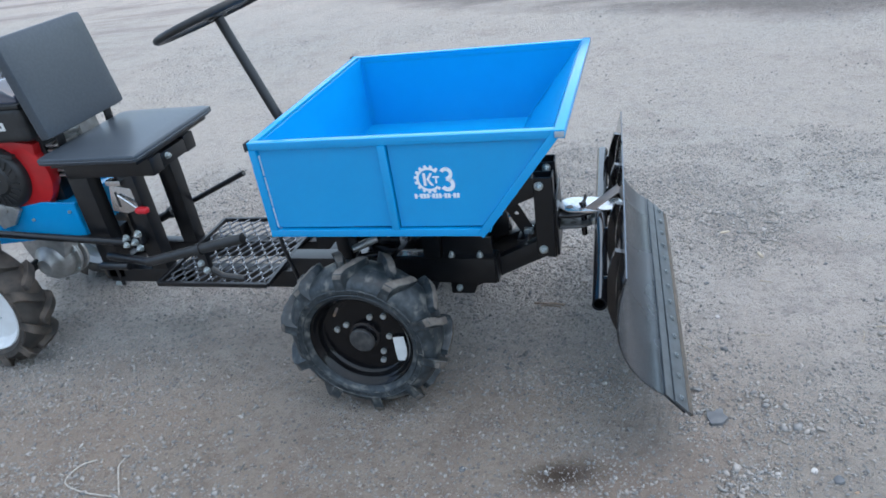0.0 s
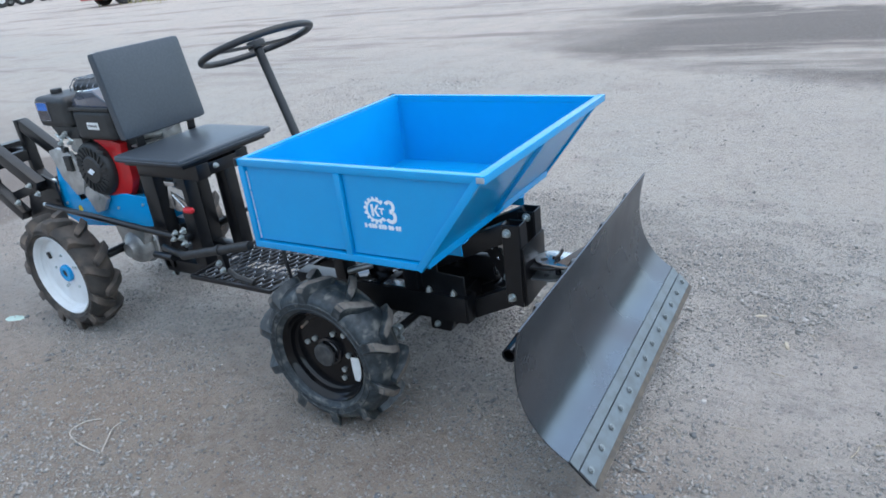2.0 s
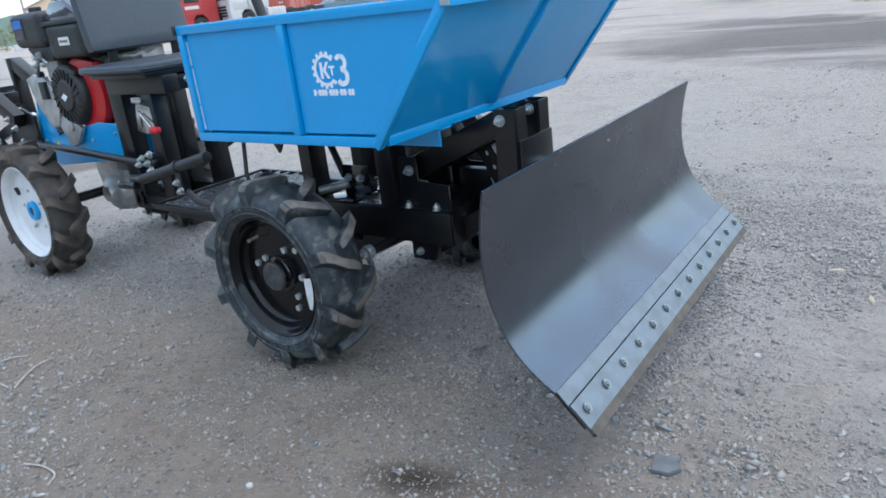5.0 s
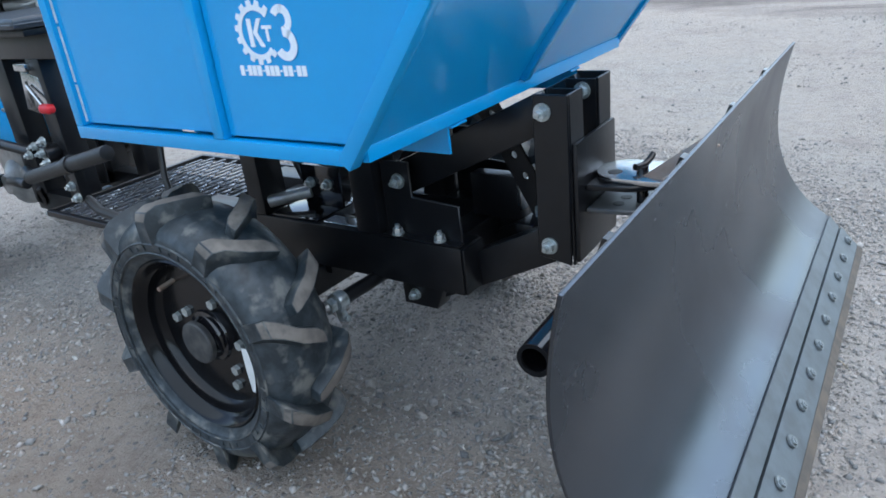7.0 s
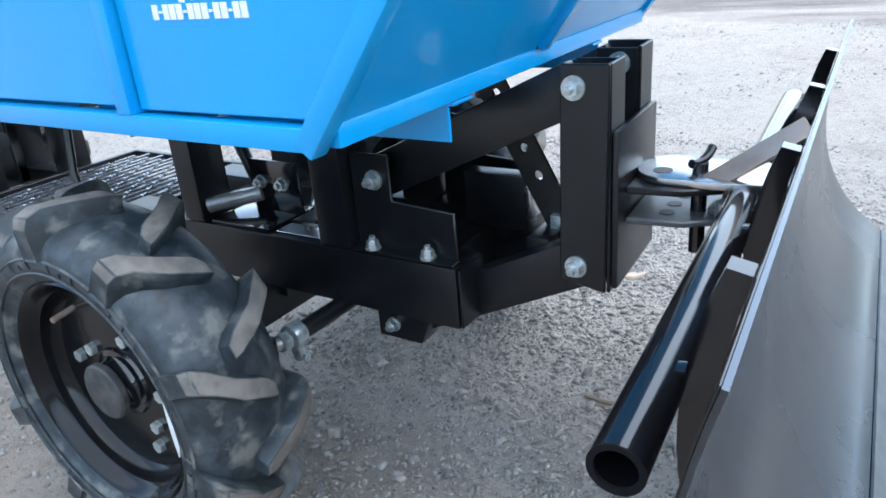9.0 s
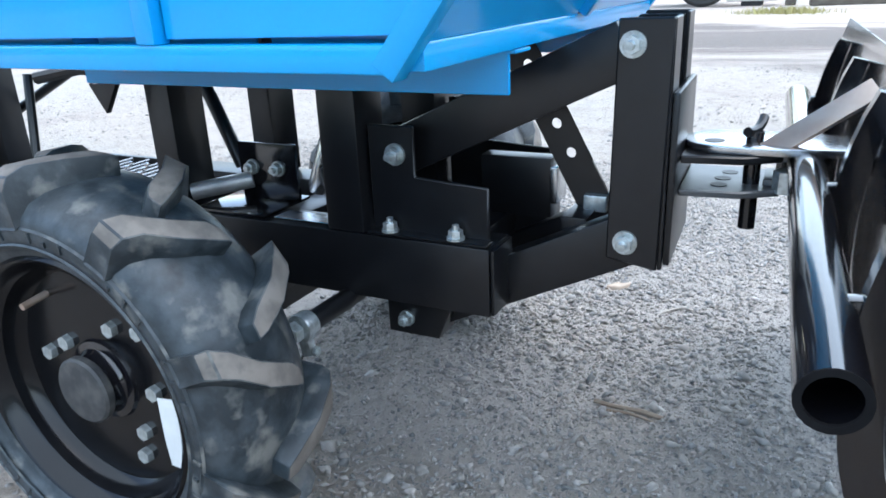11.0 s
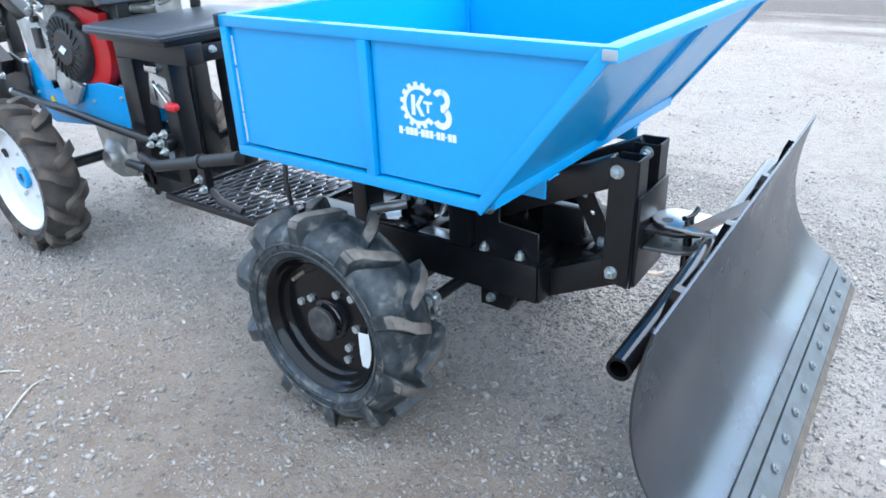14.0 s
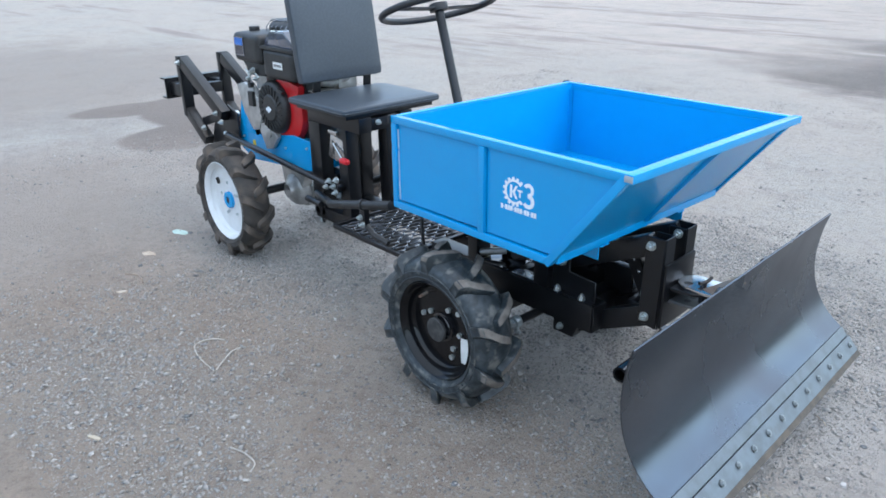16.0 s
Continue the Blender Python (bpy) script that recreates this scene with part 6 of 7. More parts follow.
def lorry(colour, label, tall, fairing):
    """A cab-over lorry: front at x = 0, near side at y = 0."""
    ob = thing("lorry", (0, 0, 0), label, "lorry", "parked lorries")
    side = [(0.05, 0.62), (0.62, 0.62), (0.70, 0.95), (0.88, 1.12), (1.22, 1.12), (1.42, 0.95), (1.5, 0.70), (2.15, 0.70), (2.15, tall), (0.42, tall + 0.05), (0.22, tall - 0.1), (0.02, 1.75), (0.0, 1.2)]
    part("cab", slab(bmesh.new(), side, "y", 0, 2.4), colour, ob, bevel=0.07)
    part("windscreen", slab(bmesh.new(), [(-0.03, 1.72), (0.03, 1.70), (0.24, tall - 0.22), (0.18, tall - 0.2)], "y", 0.16, 2.24), DARKGLASS, ob, bevel=0.02)
    part("side_window", slab(bmesh.new(), [(0.28, 1.75), (1.12, 1.75), (1.12, tall - 0.3), (0.46, tall - 0.3)], "y", -0.03, 0.05), DARKGLASS, ob, bevel=0.02)
    part("door", slab(bmesh.new(), [(0.22, 1.15), (1.2, 1.15), (1.2, 1.68), (0.24, 1.68)], "y", -0.018, 0.05), colour, ob, bevel=0.015)
    block("stripe", ob, (0.25, -0.035, 1.42), (1.05, 0.0, 1.58), LACK_WHITE, 0.01)
    block("bumper", ob, (-0.12, -0.03, 0.36), (0.5, 2.43, 0.72), LACK_WHITE if fairing else colour, 0.07)
    for k in range(4):
        block("grille_slat", ob, (-0.05, 0.35, 0.86 + 0.15 * k), (0.03, 2.05, 0.96 + 0.15 * k), UNDER, 0.01)
    for y in (0.1, 1.95):
        block("headlight", ob, (-0.15, y, 0.50), (-0.05, y + 0.36, 0.68), PLUG, 0.03)
    block("mirror", ob, (-0.1, -0.22, 1.85), (0.04, -0.06, 2.45), UNDER, 0.04)
    block("step_box", ob, (1.5, 0.05, 0.45), (2.1, 0.5, 0.95), UNDER, 0.03)
    block("chassis", ob, (1.9, 0.7, 0.62), (6.6, 1.7, 0.92), UNDER, 0.02)
    block("side_tank", ob, (2.3, 0.05, 0.5), (3.5, 0.62, 1.1), LACK_WHITE if fairing else UNDER, 0.1)
    if fairing:
        part("side_fairing", slab(bmesh.new(), [(1.15, 1.2), (2.3, 1.1), (2.45, 1.9), (1.05, 2.0)], "y", -0.10, -0.03), LACK_WHITE, ob, "white fairing panel", bevel=0.03)
    for x in (1.05, 5.2):
        for y in (0.17, 2.23):
            w = part("wheel", lathe(bmesh.new(), [(0.27, -0.15), (0.44, -0.16), (0.5, -0.11), (0.5, 0.11), (0.44, 0.16), (0.27, 0.15)], (x, y, 0.5), 30), UNDER, ob)
            part("rim", lathe(bmesh.new(), [(0.28, -0.14), (0.24, -0.10), (0.17, -0.05), (0.12, -0.13), (0, -0.14)], (x, y, 0.5), 22), PLUG, w)
    return ob


bearing(lorry(LACK_RED, "parked lorry with a red cab and grey wheels", 2.95, False), 145.5, 41.3, 27)
bearing(lorry(LACK_WHITE, "parked lorry with a dirty white cab and side fairing", 2.7, True), 142.1, 41.6, 30)


def container(label, length, tall, door_end):
    """A freight container: right near corner at the origin, long side along -x, its end at x = 0."""
    ob = thing("freight_container", (0, 0, 0), label, "container", "freight containers")
    w = 2.44
    block("body", ob, (-length, 0.04, 0.14), (-0.05, w - 0.04, tall), RUST_RED, 0.02)
    n = int(length / 0.28)
    rib = part("corrugation", slab(bmesh.new(), [(-length + 0.08, 0.30), (-length + 0.19, 0.30), (-length + 0.19, tall - 0.2), (-length + 0.08, tall - 0.2)], "y", -0.005, 0.05), RUST_RED, ob, bevel=0.015)
    for i in range(1, n):
        hang("corrugation", rib.data, ORIGIN[rib] + Vector((i * (length - 0.27) / (n - 1), 0, 0)), ob)
    for x, y in ((-length + 0.09, 0), (-0.09, 0), (-0.09, w - 0.1)):
        block("corner_post", ob, (x - 0.09, y - 0.02, 0.0), (x + 0.09, y + 0.14, tall + 0.02), RUST_RED, 0.02)
    for z in (0.12, tall - 0.1):
        block("rail", ob, (-length, -0.012, z), (0, 0.1, z + 0.13), RUST_RED, 0.02)
    if door_end:
        for y in (0.14, 1.25):
            block("door_leaf", ob, (-0.05, y, 0.26), (0.0, y + 1.05, tall - 0.12), RUST_RED, 0.02)
            for k in (0.3, 0.75):
                part("lock_rod", rod(bmesh.new(), (0.03, y + k, 0.2), (0.03, y + k, tall - 0.1), 0.025, 8), PLUG, ob)
        for k in range(5):
            block("marking_bar", ob, (-0.95, -0.03, 0.75 + 0.3 * k), (-0.55 + 0.05 * (k % 2), -0.006, 0.87 + 0.3 * k), LACK_WHITE, 0.004)
    return ob


bearing(container("faded red ribbed freight container with pale markings", 6.0, 2.6, True), 137.85, 56, -38)
bearing(container("long faded red freight container behind a parked car", 12.0, 2.6, False), 130.6, 63, 4)


def sedan(label, paint):
    """A saloon car: rear at x = -2.2, front at 2.2, near side at y = 0."""
    ob = thing("car", (0, 0, 0), label, "car", "parked cars")

    def arch(cx, r=0.36, n=7):
        return [(cx + r * math.cos(math.pi * k / n), 0.27 + r * math.sin(math.pi * k / n)) for k in range(n + 1)]
    low = [(-2.16, 0.36), (-1.72, 0.24)] + arch(-1.32)[::-1] + arch(1.34)[::-1] + [(1.8, 0.24), (2.16, 0.32), (2.22, 0.58), (2.08, 0.76), (1.2, 0.92), (0.8, 0.95), (-1.35, 0.98), (-2.05, 0.98), (-2.2, 0.86), (-2.22, 0.55)]
    part("body", slab(bmesh.new(), low, "y", 0, 1.72), paint, ob, bevel=0.07)
    foot = [Vector((-1.72, 0.10, 0.94)), Vector((1.02, 0.10, 0.91)), Vector((1.02, 1.62, 0.91)), Vector((-1.72, 1.62, 0.94))]
    top = [Vector((-0.86, 0.30, 1.40)), Vector((0.16, 0.30, 1.42)), Vector((0.16, 1.42, 1.42)), Vector((-0.86, 1.42, 1.40))]
    bm = bmesh.new()
    f, t = [bm.verts.new(p) for p in foot], [bm.verts.new(p) for p in top]
    bm.faces.new(t)
    for i in range(4):
        bm.faces.new((f[i], f[(i + 1) % 4], t[(i + 1) % 4], t[i]))
    part("roof_cabin", bm, paint, ob, bevel=0.05)

    def glazing(name, i, u0, u1, v0, v1):
        p, q, r, w = foot[i], foot[(i + 1) % 4], top[(i + 1) % 4], top[i]
        out = (q - p).cross(w - p).normalized() * 0.012
        g = bmesh.new()
        ring = [(p.lerp(q, u)).lerp(w.lerp(r, u), v) for u, v in ((u0, v0), (u1, v0), (u1, v1), (u0, v1))]
        lo, hi = [g.verts.new(c - out) for c in ring], [g.verts.new(c + out) for c in ring]
        g.faces.new(hi)
        for k in range(4):
            g.faces.new((lo[k], lo[(k + 1) % 4], hi[(k + 1) % 4], hi[k]))
        part(name, g, DARKGLASS, ob)
    glazing("side_window", 0, 0.14, 0.50, 0.12, 0.86)
    glazing("side_window", 0, 0.54, 0.92, 0.12, 0.86)
    glazing("windscreen", 1, 0.08, 0.92, 0.1, 0.92)
    glazing("rear_window", 3, 0.08, 0.92, 0.15, 0.92)
    for x in (-1.32, 1.34):
        for y in (0.12, 1.60):
            road_wheel(ob, x, y, 0.31, 0.2)
    for y in (0.06, 1.26):
        block("tail_light", ob, (-2.25, y, 0.72), (-2.12, y + 0.4, 0.9), LACK_RED, 0.02)
        block("headlight", ob, (2.08, y, 0.56), (2.2, y + 0.4, 0.70), PLUG, 0.02)
    block("rear_bumper", ob, (-2.27, 0.05, 0.34), (-2.1, 1.67, 0.55), paint, 0.05)
    block("door_mirror", ob, (0.62, -0.14, 0.95), (0.78, 0.06, 1.08), paint, 0.03)
    for x in (-0.28, 0.55):
        block("door_handle", ob, (x - 0.38, -0.015, 0.80), (x - 0.2, 0.02, 0.83), paint, 0.006)
    return ob


bearing(sedan("parked blue-grey saloon car beside a red container", LACK_GREY), 133.3, 50.2, 30)

ob = thing("loader_bucket", (0, 0, 0), "orange painted machine housing on dark feet", "machine")
block("housing", ob, (-0.75, 0, 0.75), (0.75, 1.2, 1.45), ORANGE, 0.08)
block("rib", ob, (-0.75, -0.05, 1.02), (0.75, 0.02, 1.12), ORANGE, 0.02)
for x in (-0.6, 0.0, 0.5):
    block("foot", ob, (x, 0.1, 0), (x + 0.16, 1.0, 0.8), ORANGE if x < 0 else UNDER, 0.03)
bearing(ob, 130.3, 52)

ob = thing("water_tank", (0, 0, 0), "white plastic water tank standing in grass", "tank")
block("tank", ob, (-0.36, 0, 0.06), (0.36, 0.8, 1.0), LACK_WHITE, 0.09)
block("band", ob, (-0.37, -0.01, 0.45), (0.37, 0.81, 0.5), PLUG, 0.01)
block("pallet", ob, (-0.4, -0.02, 0), (0.4, 0.84, 0.08), BARK, 0.01)
part("lid", rod(bmesh.new(), (0, 0.4, 0.98), (0, 0.4, 1.06), 0.12, 18), UNDER, ob)
bearing(ob, 129.85, 47)

ob = thing("flat_trailer", (0, 0, 0), "low white trailer with side boards on two wheels", "trailer")
block("deck", ob, (-1.6, 0, 0.62), (1.6, 2.0, 0.74), LACK_WHITE, 0.03)
for x in (-1.06, 0.0, 1.06):
    block("side_board", ob, (x - 0.5, -0.05, 0.66), (x + 0.5, 0.02, 1.12), LACK_WHITE, 0.02)
for x in (-0.55, 0.45):
    road_wheel(ob, x, 0.2, 0.31)
part("drawbar", bar(bmesh.new(), (1.5, 1.0, 0.6), (2.7, 1.0, 0.45), 0.1, 0.1), UNDER, ob)
bearing(ob, 127.2, 47)


def farm_tractor(label, beacon):
    ob = thing("farm_tractor", (0, 0, 0), label, "tractor", "parked tractors")
    cab = [(-0.75, 1.05), (0.45, 1.05), (0.55, 1.6), (0.32, 2.42), (-0.62, 2.42), (-0.8, 1.6)]
    part("cab", slab(bmesh.new(), cab, "y", 0.3, 1.6), LACK_BLUE, ob, bevel=0.05)
    part("cab_window", slab(bmesh.new(), [(-0.64, 1.62), (-0.16, 1.62), (-0.16, 2.25), (-0.54, 2.25)], "y", 0.27, 0.35), DARKGLASS, ob)
    part("cab_window", slab(bmesh.new(), [(-0.06, 1.62), (0.44, 1.62), (0.26, 2.25), (-0.06, 2.25)], "y", 0.27, 0.35), DARKGLASS, ob)
    block("cab_roof", ob, (-0.85, 0.22, 2.42), (0.5, 1.68, 2.62), PALEBLUE, 0.07)
    block("bonnet", ob, (0.5, 0.55, 0.9), (2.0, 1.3, 1.55), LACK_BLUE, 0.1)
    block("grille", ob, (1.96, 0.62, 0.95), (2.04, 1.23, 1.45), UNDER, 0.03)
    block("axle", ob, (-0.5, 0.3, 0.5), (1.8, 1.5, 0.9), UNDER, 0.05)
    part("exhaust", rod(bmesh.new(), (1.1, 0.75, 1.5), (1.1, 0.75, 2.3), 0.04, 10), UNDER, ob)
    part("mudguard", slab(bmesh.new(), [(-1.15, 1.1), (-0.95, 1.5), (-0.5, 1.68), (0.0, 1.62), (0.3, 1.3), (0.2, 1.25), (-0.1, 1.5), (-0.5, 1.58), (-0.85, 1.42), (-1.05, 1.1)], "y", 0.0, 0.4), LACK_BLUE, ob)
    if beacon:
        block("beacon", ob, (-0.2, 0.8, 2.62), (0.0, 1.0, 2.8), ORANGE, 0.04)
    for x, r, w in ((-0.45, 0.76, 0.42), (1.55, 0.48, 0.3)):
        for y in (0.1, 1.75):
            road_wheel(ob, x, y, r, w)
    return ob


bearing(farm_tractor("parked blue farm tractor with a pale cab roof", False), 151.3, 76, 35)
bearing(farm_tractor("second parked blue farm tractor with a beacon", True), 149.7, 80, 20)
ob = thing("trailer_box", (0, 0, 0), "orange-red tipping trailer behind tractors", "trailer")
block("box", ob, (-2.2, 0, 1.3), (2.2, 2.2, 2.5), ORANGE, 0.05)
for x in (-1.5, -0.5, 0.5, 1.5):
    block("stake", ob, (x - 0.05, -0.06, 1.2), (x + 0.05, 0.01, 2.55), ORANGE, 0.01)
block("chassis", ob, (-2.2, 0.5, 0.85), (2.2, 1.7, 1.3), UNDER, 0.02)
for x in (-1.1, 1.1):
    road_wheel(ob, x, 0.2, 0.45)
bearing(ob, 148.2, 92)

ob = thing("crate", (0, 0, 0), "small white crate lying at the yard edge", "crate")
block("box", ob, (-0.4, 0, 0.05), (0.4, 0.6, 0.62), LACK_WHITE, 0.03)
block("lid", ob, (-0.43, -0.03, 0.60), (0.43, 0.63, 0.68), LACK_WHITE, 0.02)
bearing(ob, 156.1, 84, 15)


def building():
    """A tall cream house end under a single slope, right corner at x = 0."""
    ob = thing("yard_building", (0, 0, 0), "tall cream plastered house with a sloping roof", "building")
    part("wall", slab(bmesh.new(), [(-4.9, 0), (0, 0), (0, 8.0), (-4.9, 6.1)], "y", 0, 9), PLASTER, ob, bevel=0.03)
    part("roof", slab(bmesh.new(), [(-5.3, 5.95), (0.3, 8.12), (0.3, 8.28), (-5.3, 6.12)], "y", -0.3, 9.3), ROOFING, ob, bevel=0.03)
    block("plaster_pier", ob, (-4.95, -0.05, 0), (-4.1, 0.02, 5.9), ROSE, 0.02)
    for x, z in ((-0.95, 5.2), (-3.3, 3.9), (-0.95, 2.4)):
        w = block("window", ob, (x - 0.32, -0.03, z), (x + 0.32, 0.08, z + 0.8), DARKGLASS, 0.02)
        part("frame", bar(bmesh.new(), (x, -0.05, z), (x, -0.05, z + 0.8), 0.06, 0.05), LACK_WHITE, w)
        part("sill", corner_box(bmesh.new(), (x - 0.4, -0.12, z - 0.08), (x + 0.4, 0.0, z)), LACK_WHITE, w)
    return ob


def shed():
    ob = thing("shed", (0, 0, 0), "white shed with a grey hipped sheet roof", "shed")
    block("wall", ob, (-2.0, 0, 0), (2.0, 3.2, 2.3), LACK_WHITE, 0.03)
    bm = bmesh.new()
    f = [bm.verts.new(p) for p in ((-2.3, -0.3, 2.25), (2.3, -0.3, 2.25), (2.3, 3.5, 2.25), (-2.3, 3.5, 2.25))]
    r = [bm.verts.new(p) for p in ((-0.6, 1.6, 3.35), (1.0, 1.6, 3.35))]
    for q in ((f[0], f[1], r[1], r[0]), (f[1], f[2], r[1]), (f[2], f[3], r[0], r[1]), (f[3], f[0], r[0]), (f[3], f[2], f[1], f[0])):
        bm.faces.new(q)
    part("roof", bm, ROOFING, ob)
    block("fascia", ob, (-2.3, -0.32, 2.12), (2.3, -0.26, 2.3), ROOFING, 0.01)
    block("gate", ob, (-0.9, -0.04, 0), (0.9, 0.02, 1.9), PLUG, 0.02)
    block("window", ob, (-1.75, -0.03, 1.0), (-1.2, 0.02, 1.6), DARKGLASS, 0.02)
    return ob


bearing(building(), 153.35, 150)
bearing(shed(), 153.3, 116, 18)

ob = thing("lamp_post", (0, 0, 0), "tall thin grey steel lamp post", "lamp post")
part("pole", rod(bmesh.new(), (0, 0, 0), (0, 0, 9), 0.07, 12, 0.12), ROOFING, ob)
part("arm", rod(bmesh.new(), (0, 0, 8.9), (-1.2, 0, 9.3), 0.04, 8), ROOFING, ob)
part("head", corner_box(bmesh.new(), (-1.7, -0.12, 9.25), (-1.1, 0.12, 9.4)), ROOFING, ob, bevel=0.02)
bearing(ob, 155.25, 84)


def tree(height, spread, seed, label, low=0.15, leaves=None):
    rng = random.Random(seed)
    ob = thing("tree", (0, 0, 0), label, "tree", "yard trees")
    bm = rod(bmesh.new(), (0, 0, 0), (0.1, 0, height * 0.75), height * 0.008, 9, height * 0.02)
    for i in range(9):
        z = height * rng.uniform(0.25, 0.7)
        a = rng.uniform(0, 6.28)
        r = spread * rng.uniform(0.4, 0.8)
        rod(bm, (0.05, 0, z), (r * math.cos(a), r * math.sin(a), z + height * 0.14), height * 0.003, 6, height * 0.007)
    part("trunk", bm, BARK, ob)
    g = np.random.default_rng(seed)
    vs, fs = [], []
    for _ in range(60):
        a, rr = g.uniform(0, 6.28), spread * math.sqrt(g.random())
        cz = height * g.uniform(low, 0.95)
        k = math.sqrt(max(0.05, 1 - ((cz / height - 0.5 - low / 2) / (0.52 - low / 2)) ** 2))
        cx, cy = rr * k * math.cos(a), rr * k * math.sin(a)
        for _ in range(46):
            c = np.array((cx, cy, cz)) + g.normal(0, height * 0.032, 3)
            a, b = g.normal(0, 1, 3), g.normal(0, 1, 3)
            a, b = a / np.linalg.norm(a) * height * 0.016, b / np.linalg.norm(b) * height * 0.012
            i = len(vs)
            vs += [tuple(c - a), tuple(c + b), tuple(c + a), tuple(c - b)]
            fs.append((i, i + 1, i + 2, i + 3))
    me = bpy.data.meshes.new("crown")
    me.from_pydata(vs, [], fs)
    me.materials.append(leaves or FOLIAGE)
    hang("crown", me, (0, 0, 0), ob)
    return ob


bearing(tree(9.2, 1.9, 3, "tall rounded olive-green tree behind a house", 0.25), 152.65, 170)
bearing(tree(5.6, 2.6, 5, "low spreading yellow-green tree at the yard edge", 0.05, SPRING), 150.9, 150)
bearing(tree(6.0, 3.0, 9, "broad leafy tree behind parked tractors", 0.05), 148.6, 150)
bearing(tree(3.4, 1.3, 7, "bushy yellow-green tree by a lamp post", 0.03, SPRING), 155.95, 100)
bearing(tree(2.6, 1.5, 11, "low bushy yellow-green shrub by the yard", 0.03, SPRING), 156.9, 104)


def hills():
    """A wooded ridge far off."""
    xs = np.linspace(-420, 420, 170)
    g = np.random.default_rng(8)
    vs, fs = [], []
    for i, x in enumerate(xs):
        h = 13.5 + 3.0 * math.sin(x * 0.013 + 1.0) + 1.6 * math.sin(x * 0.04) + g.normal(0, 0.6)
        for j, (d, f) in enumerate(((0, 0.0), (25, 0.45), (60, 0.8), (110, 1.0), (220, 0.7))):
            vs.append((x + g.normal(0, 0.6), d + g.normal(0, 2), h * f + (g.normal(0, 0.8) if f else 0)))
    for i in range(len(xs) - 1):
        for j in range(4):
            fs.append((i * 5 + j, (i + 1) * 5 + j, (i + 1) * 5 + j + 1, i * 5 + j + 1))
    me = bpy.data.meshes.new("wooded_ridge")
    me.from_pydata(vs, [], fs)
    me.materials.append(HAZYWOOD)
    ob = tagged(new("wooded_ridge", me), "distant wooded ridge, its green paled for haze", "hill", kind="structure")
    stand(ob, -0.87, 0.49, 330)


hills()


def grass(name, count, line, spread, height, label, seed):
    """Blades of grass strewn along a line."""
    g = np.random.default_rng(seed)
    (ax, ay), (bx, by) = line
    vs, fs = [], []
    for i in range(count):
        t = g.random()
        cl = 0.5 + 0.5 * noise.noise((t * 9, seed, 0))
        x = ax + (bx - ax) * t + g.normal(0, spread * 0.5)
        y = ay + (by - ay) * t + g.normal(0, spread * 0.5)
        h = height * g.uniform(0.4, 1.0) * (0.5 + cl)
        a = g.uniform(0, 3.14)
        w = h * 0.11
        dx, dy = w * math.cos(a), w * math.sin(a)
        lx, ly = g.normal(0, h * 0.35), g.normal(0, h * 0.35)
        k = len(vs)
        z = lie(x, y) - 0.01
        vs += [(x - dx, y - dy, z), (x + dx, y + dy, z), (x + lx, y + ly, z + h)]
        fs.append((k, k + 1, k + 2))
    me = bpy.data.meshes.new(name)
    me.from_pydata(vs, [], fs)
    me.materials.append(GRASS)
    return tagged(new(name, me), label, "grass", kind="stuff")


grass("grass", 9000, ((-31, 25.5), (-11, 25.0)), 2.2, 0.30, "strip of dry yellow-green grass along the yard edge", 2)
grass("grass", 900, ((-0.05, 12.0), (0.62, 11.7)), 0.42, 0.11, "patch of dry grass by the yard edge", 6)

spare = thing("old_trailer", (0, 0, 0), "old trailer on big worn tyres at the yard edge", "trailer")
block("chassis", spare, (-1.6, 0.15, 0.85), (0.55, 1.7, 1.05), UNDER, 0.03)
block("side_board", spare, (-1.7, 0.1, 1.05), (0.7, 0.16, 1.5), BARK, 0.02)
for y in (0, 1.7):
    road_wheel(spare, 0, y, 0.53, 0.3)
spare.location = (-1.25, 14.7, 0)
spare.rotation_euler = (0, 0, radians(7))
block_ob = thing("concrete_block", (0, 0, 0), "pale stepped concrete block beside old tyres", "block")
block("slab", block_ob, (-0.46, 0, 0.08), (0.46, 0.6, 0.40), CONCRETE, 0.03)
block("upper_slab", block_ob, (-0.44, 0.06, 0.40), (0.42, 0.6, 0.85), CONCRETE, 0.03)
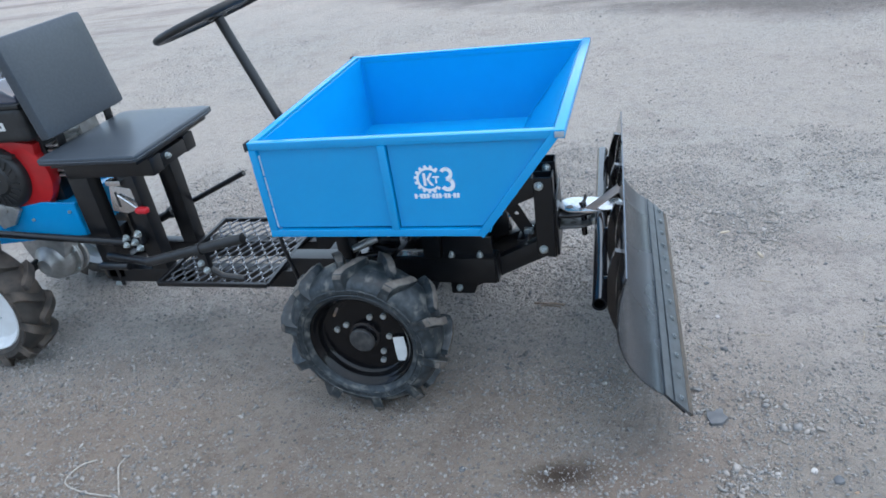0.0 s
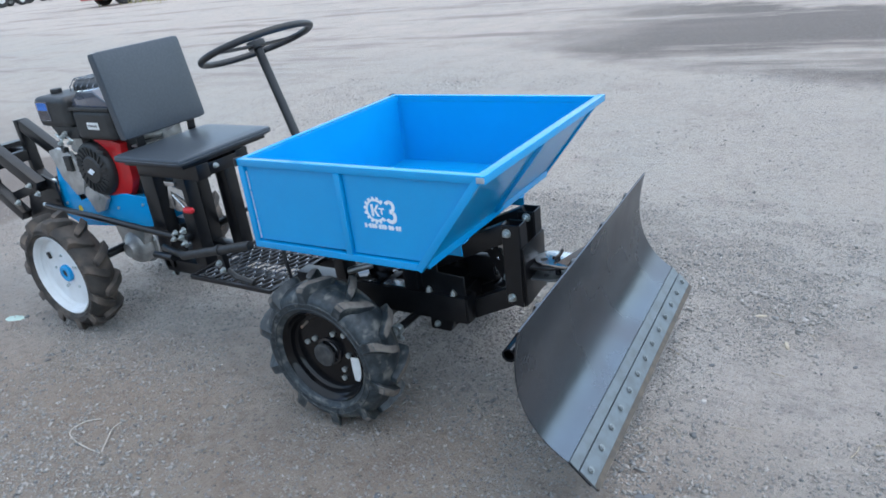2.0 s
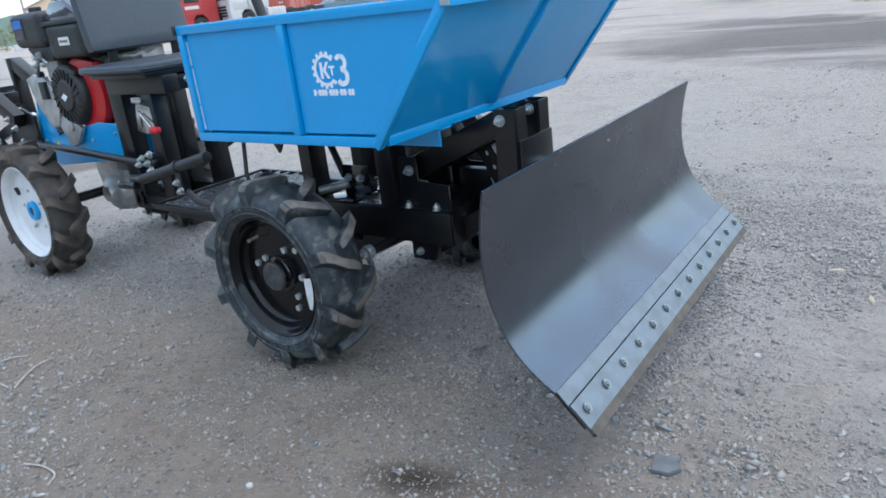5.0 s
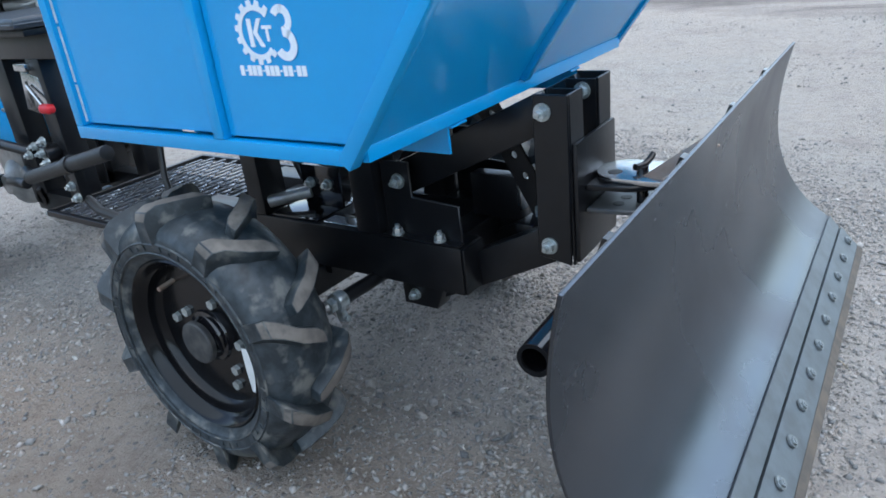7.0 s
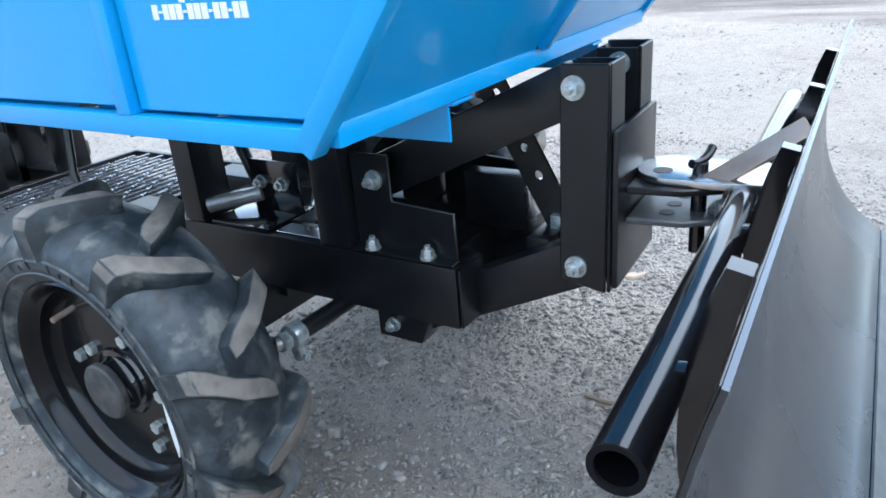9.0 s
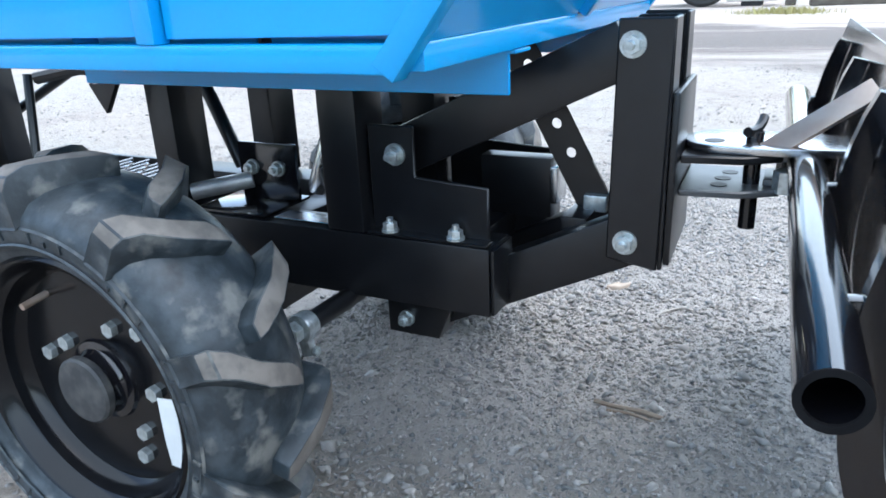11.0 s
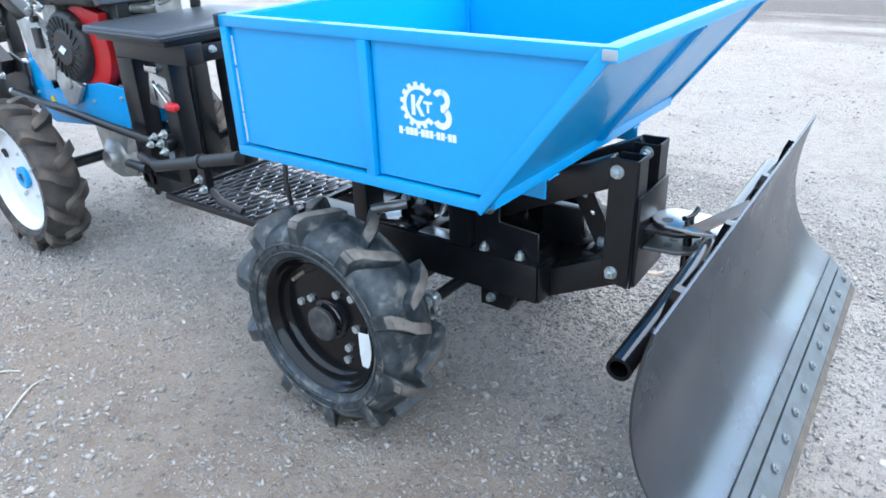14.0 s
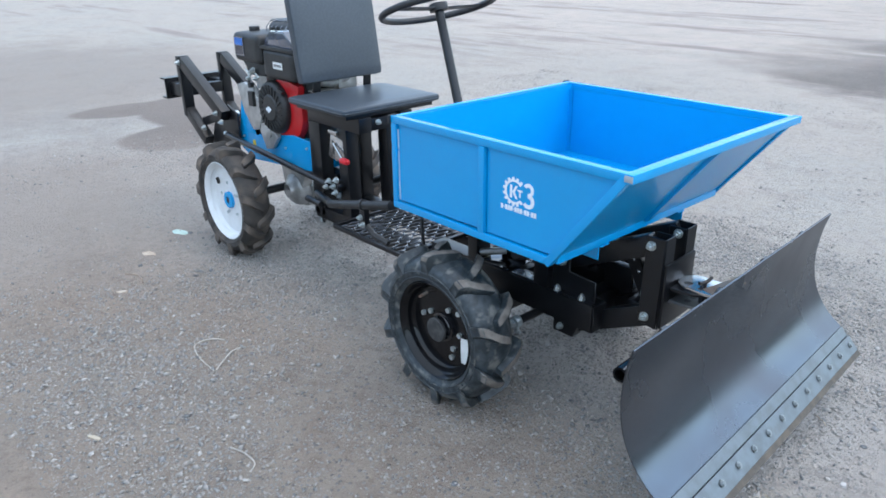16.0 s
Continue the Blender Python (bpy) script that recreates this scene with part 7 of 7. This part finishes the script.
block("foot", block_ob, (-0.2, 0.05, 0), (0.16, 0.5, 0.1), UNDER, 0.02)
block_ob.location = (-0.36, 14.6, 0)
stake = thing("post", (0, 0, 0), "dark weathered timber post by grass", "post")
block("stake", stake, (-0.09, 0, 0), (0.09, 0.18, 1.1), BARK, 0.02)
block("cap", stake, (-0.1, -0.01, 1.08), (0.1, 0.19, 1.12), BARK, 0.01)
stake.location = (0.28, 14.5, 0)
for i, (x, y) in enumerate(((2.2, 14.3), (2.6, 14.9), (3.6, 14.5))):
    log = thing("timber_beam", (0, 0, 0), "old grey timber beam lying in the grass", "beam", "timber beams")
    block("beam", log, (-1.6, 0, 0), (1.6, 0.3, 0.26), BARK, 0.02)
    log.location = (x, y, 0)
    log.rotation_euler = (0, 0, radians(6 - 5 * i))
van2 = sedan("parked dark car by the far grass edge", LACK_GREY)
van2.location = (-8.2, 24.5, 0)
van2.rotation_euler = (0, 0, radians(12))


# ---- an added, unseen tree belt: closes the yard and darkens low reflections ----
def unseen_belt():
    bm = bmesh.new()
    n = 160
    rings = []
    for i in range(n + 1):
        a = radians(-172 + 272 * i / n)
        away = min(1.0, max(0.0, (math.degrees(a) - 55) / 14))
        r = (52 + 78 * away) * (1 + 0.09 * noise.noise((i * 0.11, 3.3, 0)))
        h = 7.0 + 4.5 * away + (0.8 + 3 * away) * noise.noise((i * 0.35, 0.4, 0)) + (0.5 + 2 * away) * noise.noise((i * 1.7, 1.4, 0))
        rings.append([bm.verts.new((rr * math.cos(a), rr * math.sin(a), z)) for rr, z in ((r, -1), (r + 2, h * 0.6), (r + 6, h), (r + 14, h * 0.7), (r + 16, -1))])
    for p, q in zip(rings, rings[1:]):
        for k in range(4):
            bm.faces.new((p[k], q[k], q[k + 1], p[k + 1]))
    me = bpy.data.meshes.new("backdrop")
    bm.to_mesh(me)
    bm.free()
    me.materials.append(mat("unseen_belt_green", (0.06, 0.075, 0.05), 0.95, grain=((0.035, 0.045, 0.03), 0.4, 0.8)))
    tagged(new("backdrop", me), "dull green belt added out of view to darken the low horizon", "trees", kind="structure")


unseen_belt()
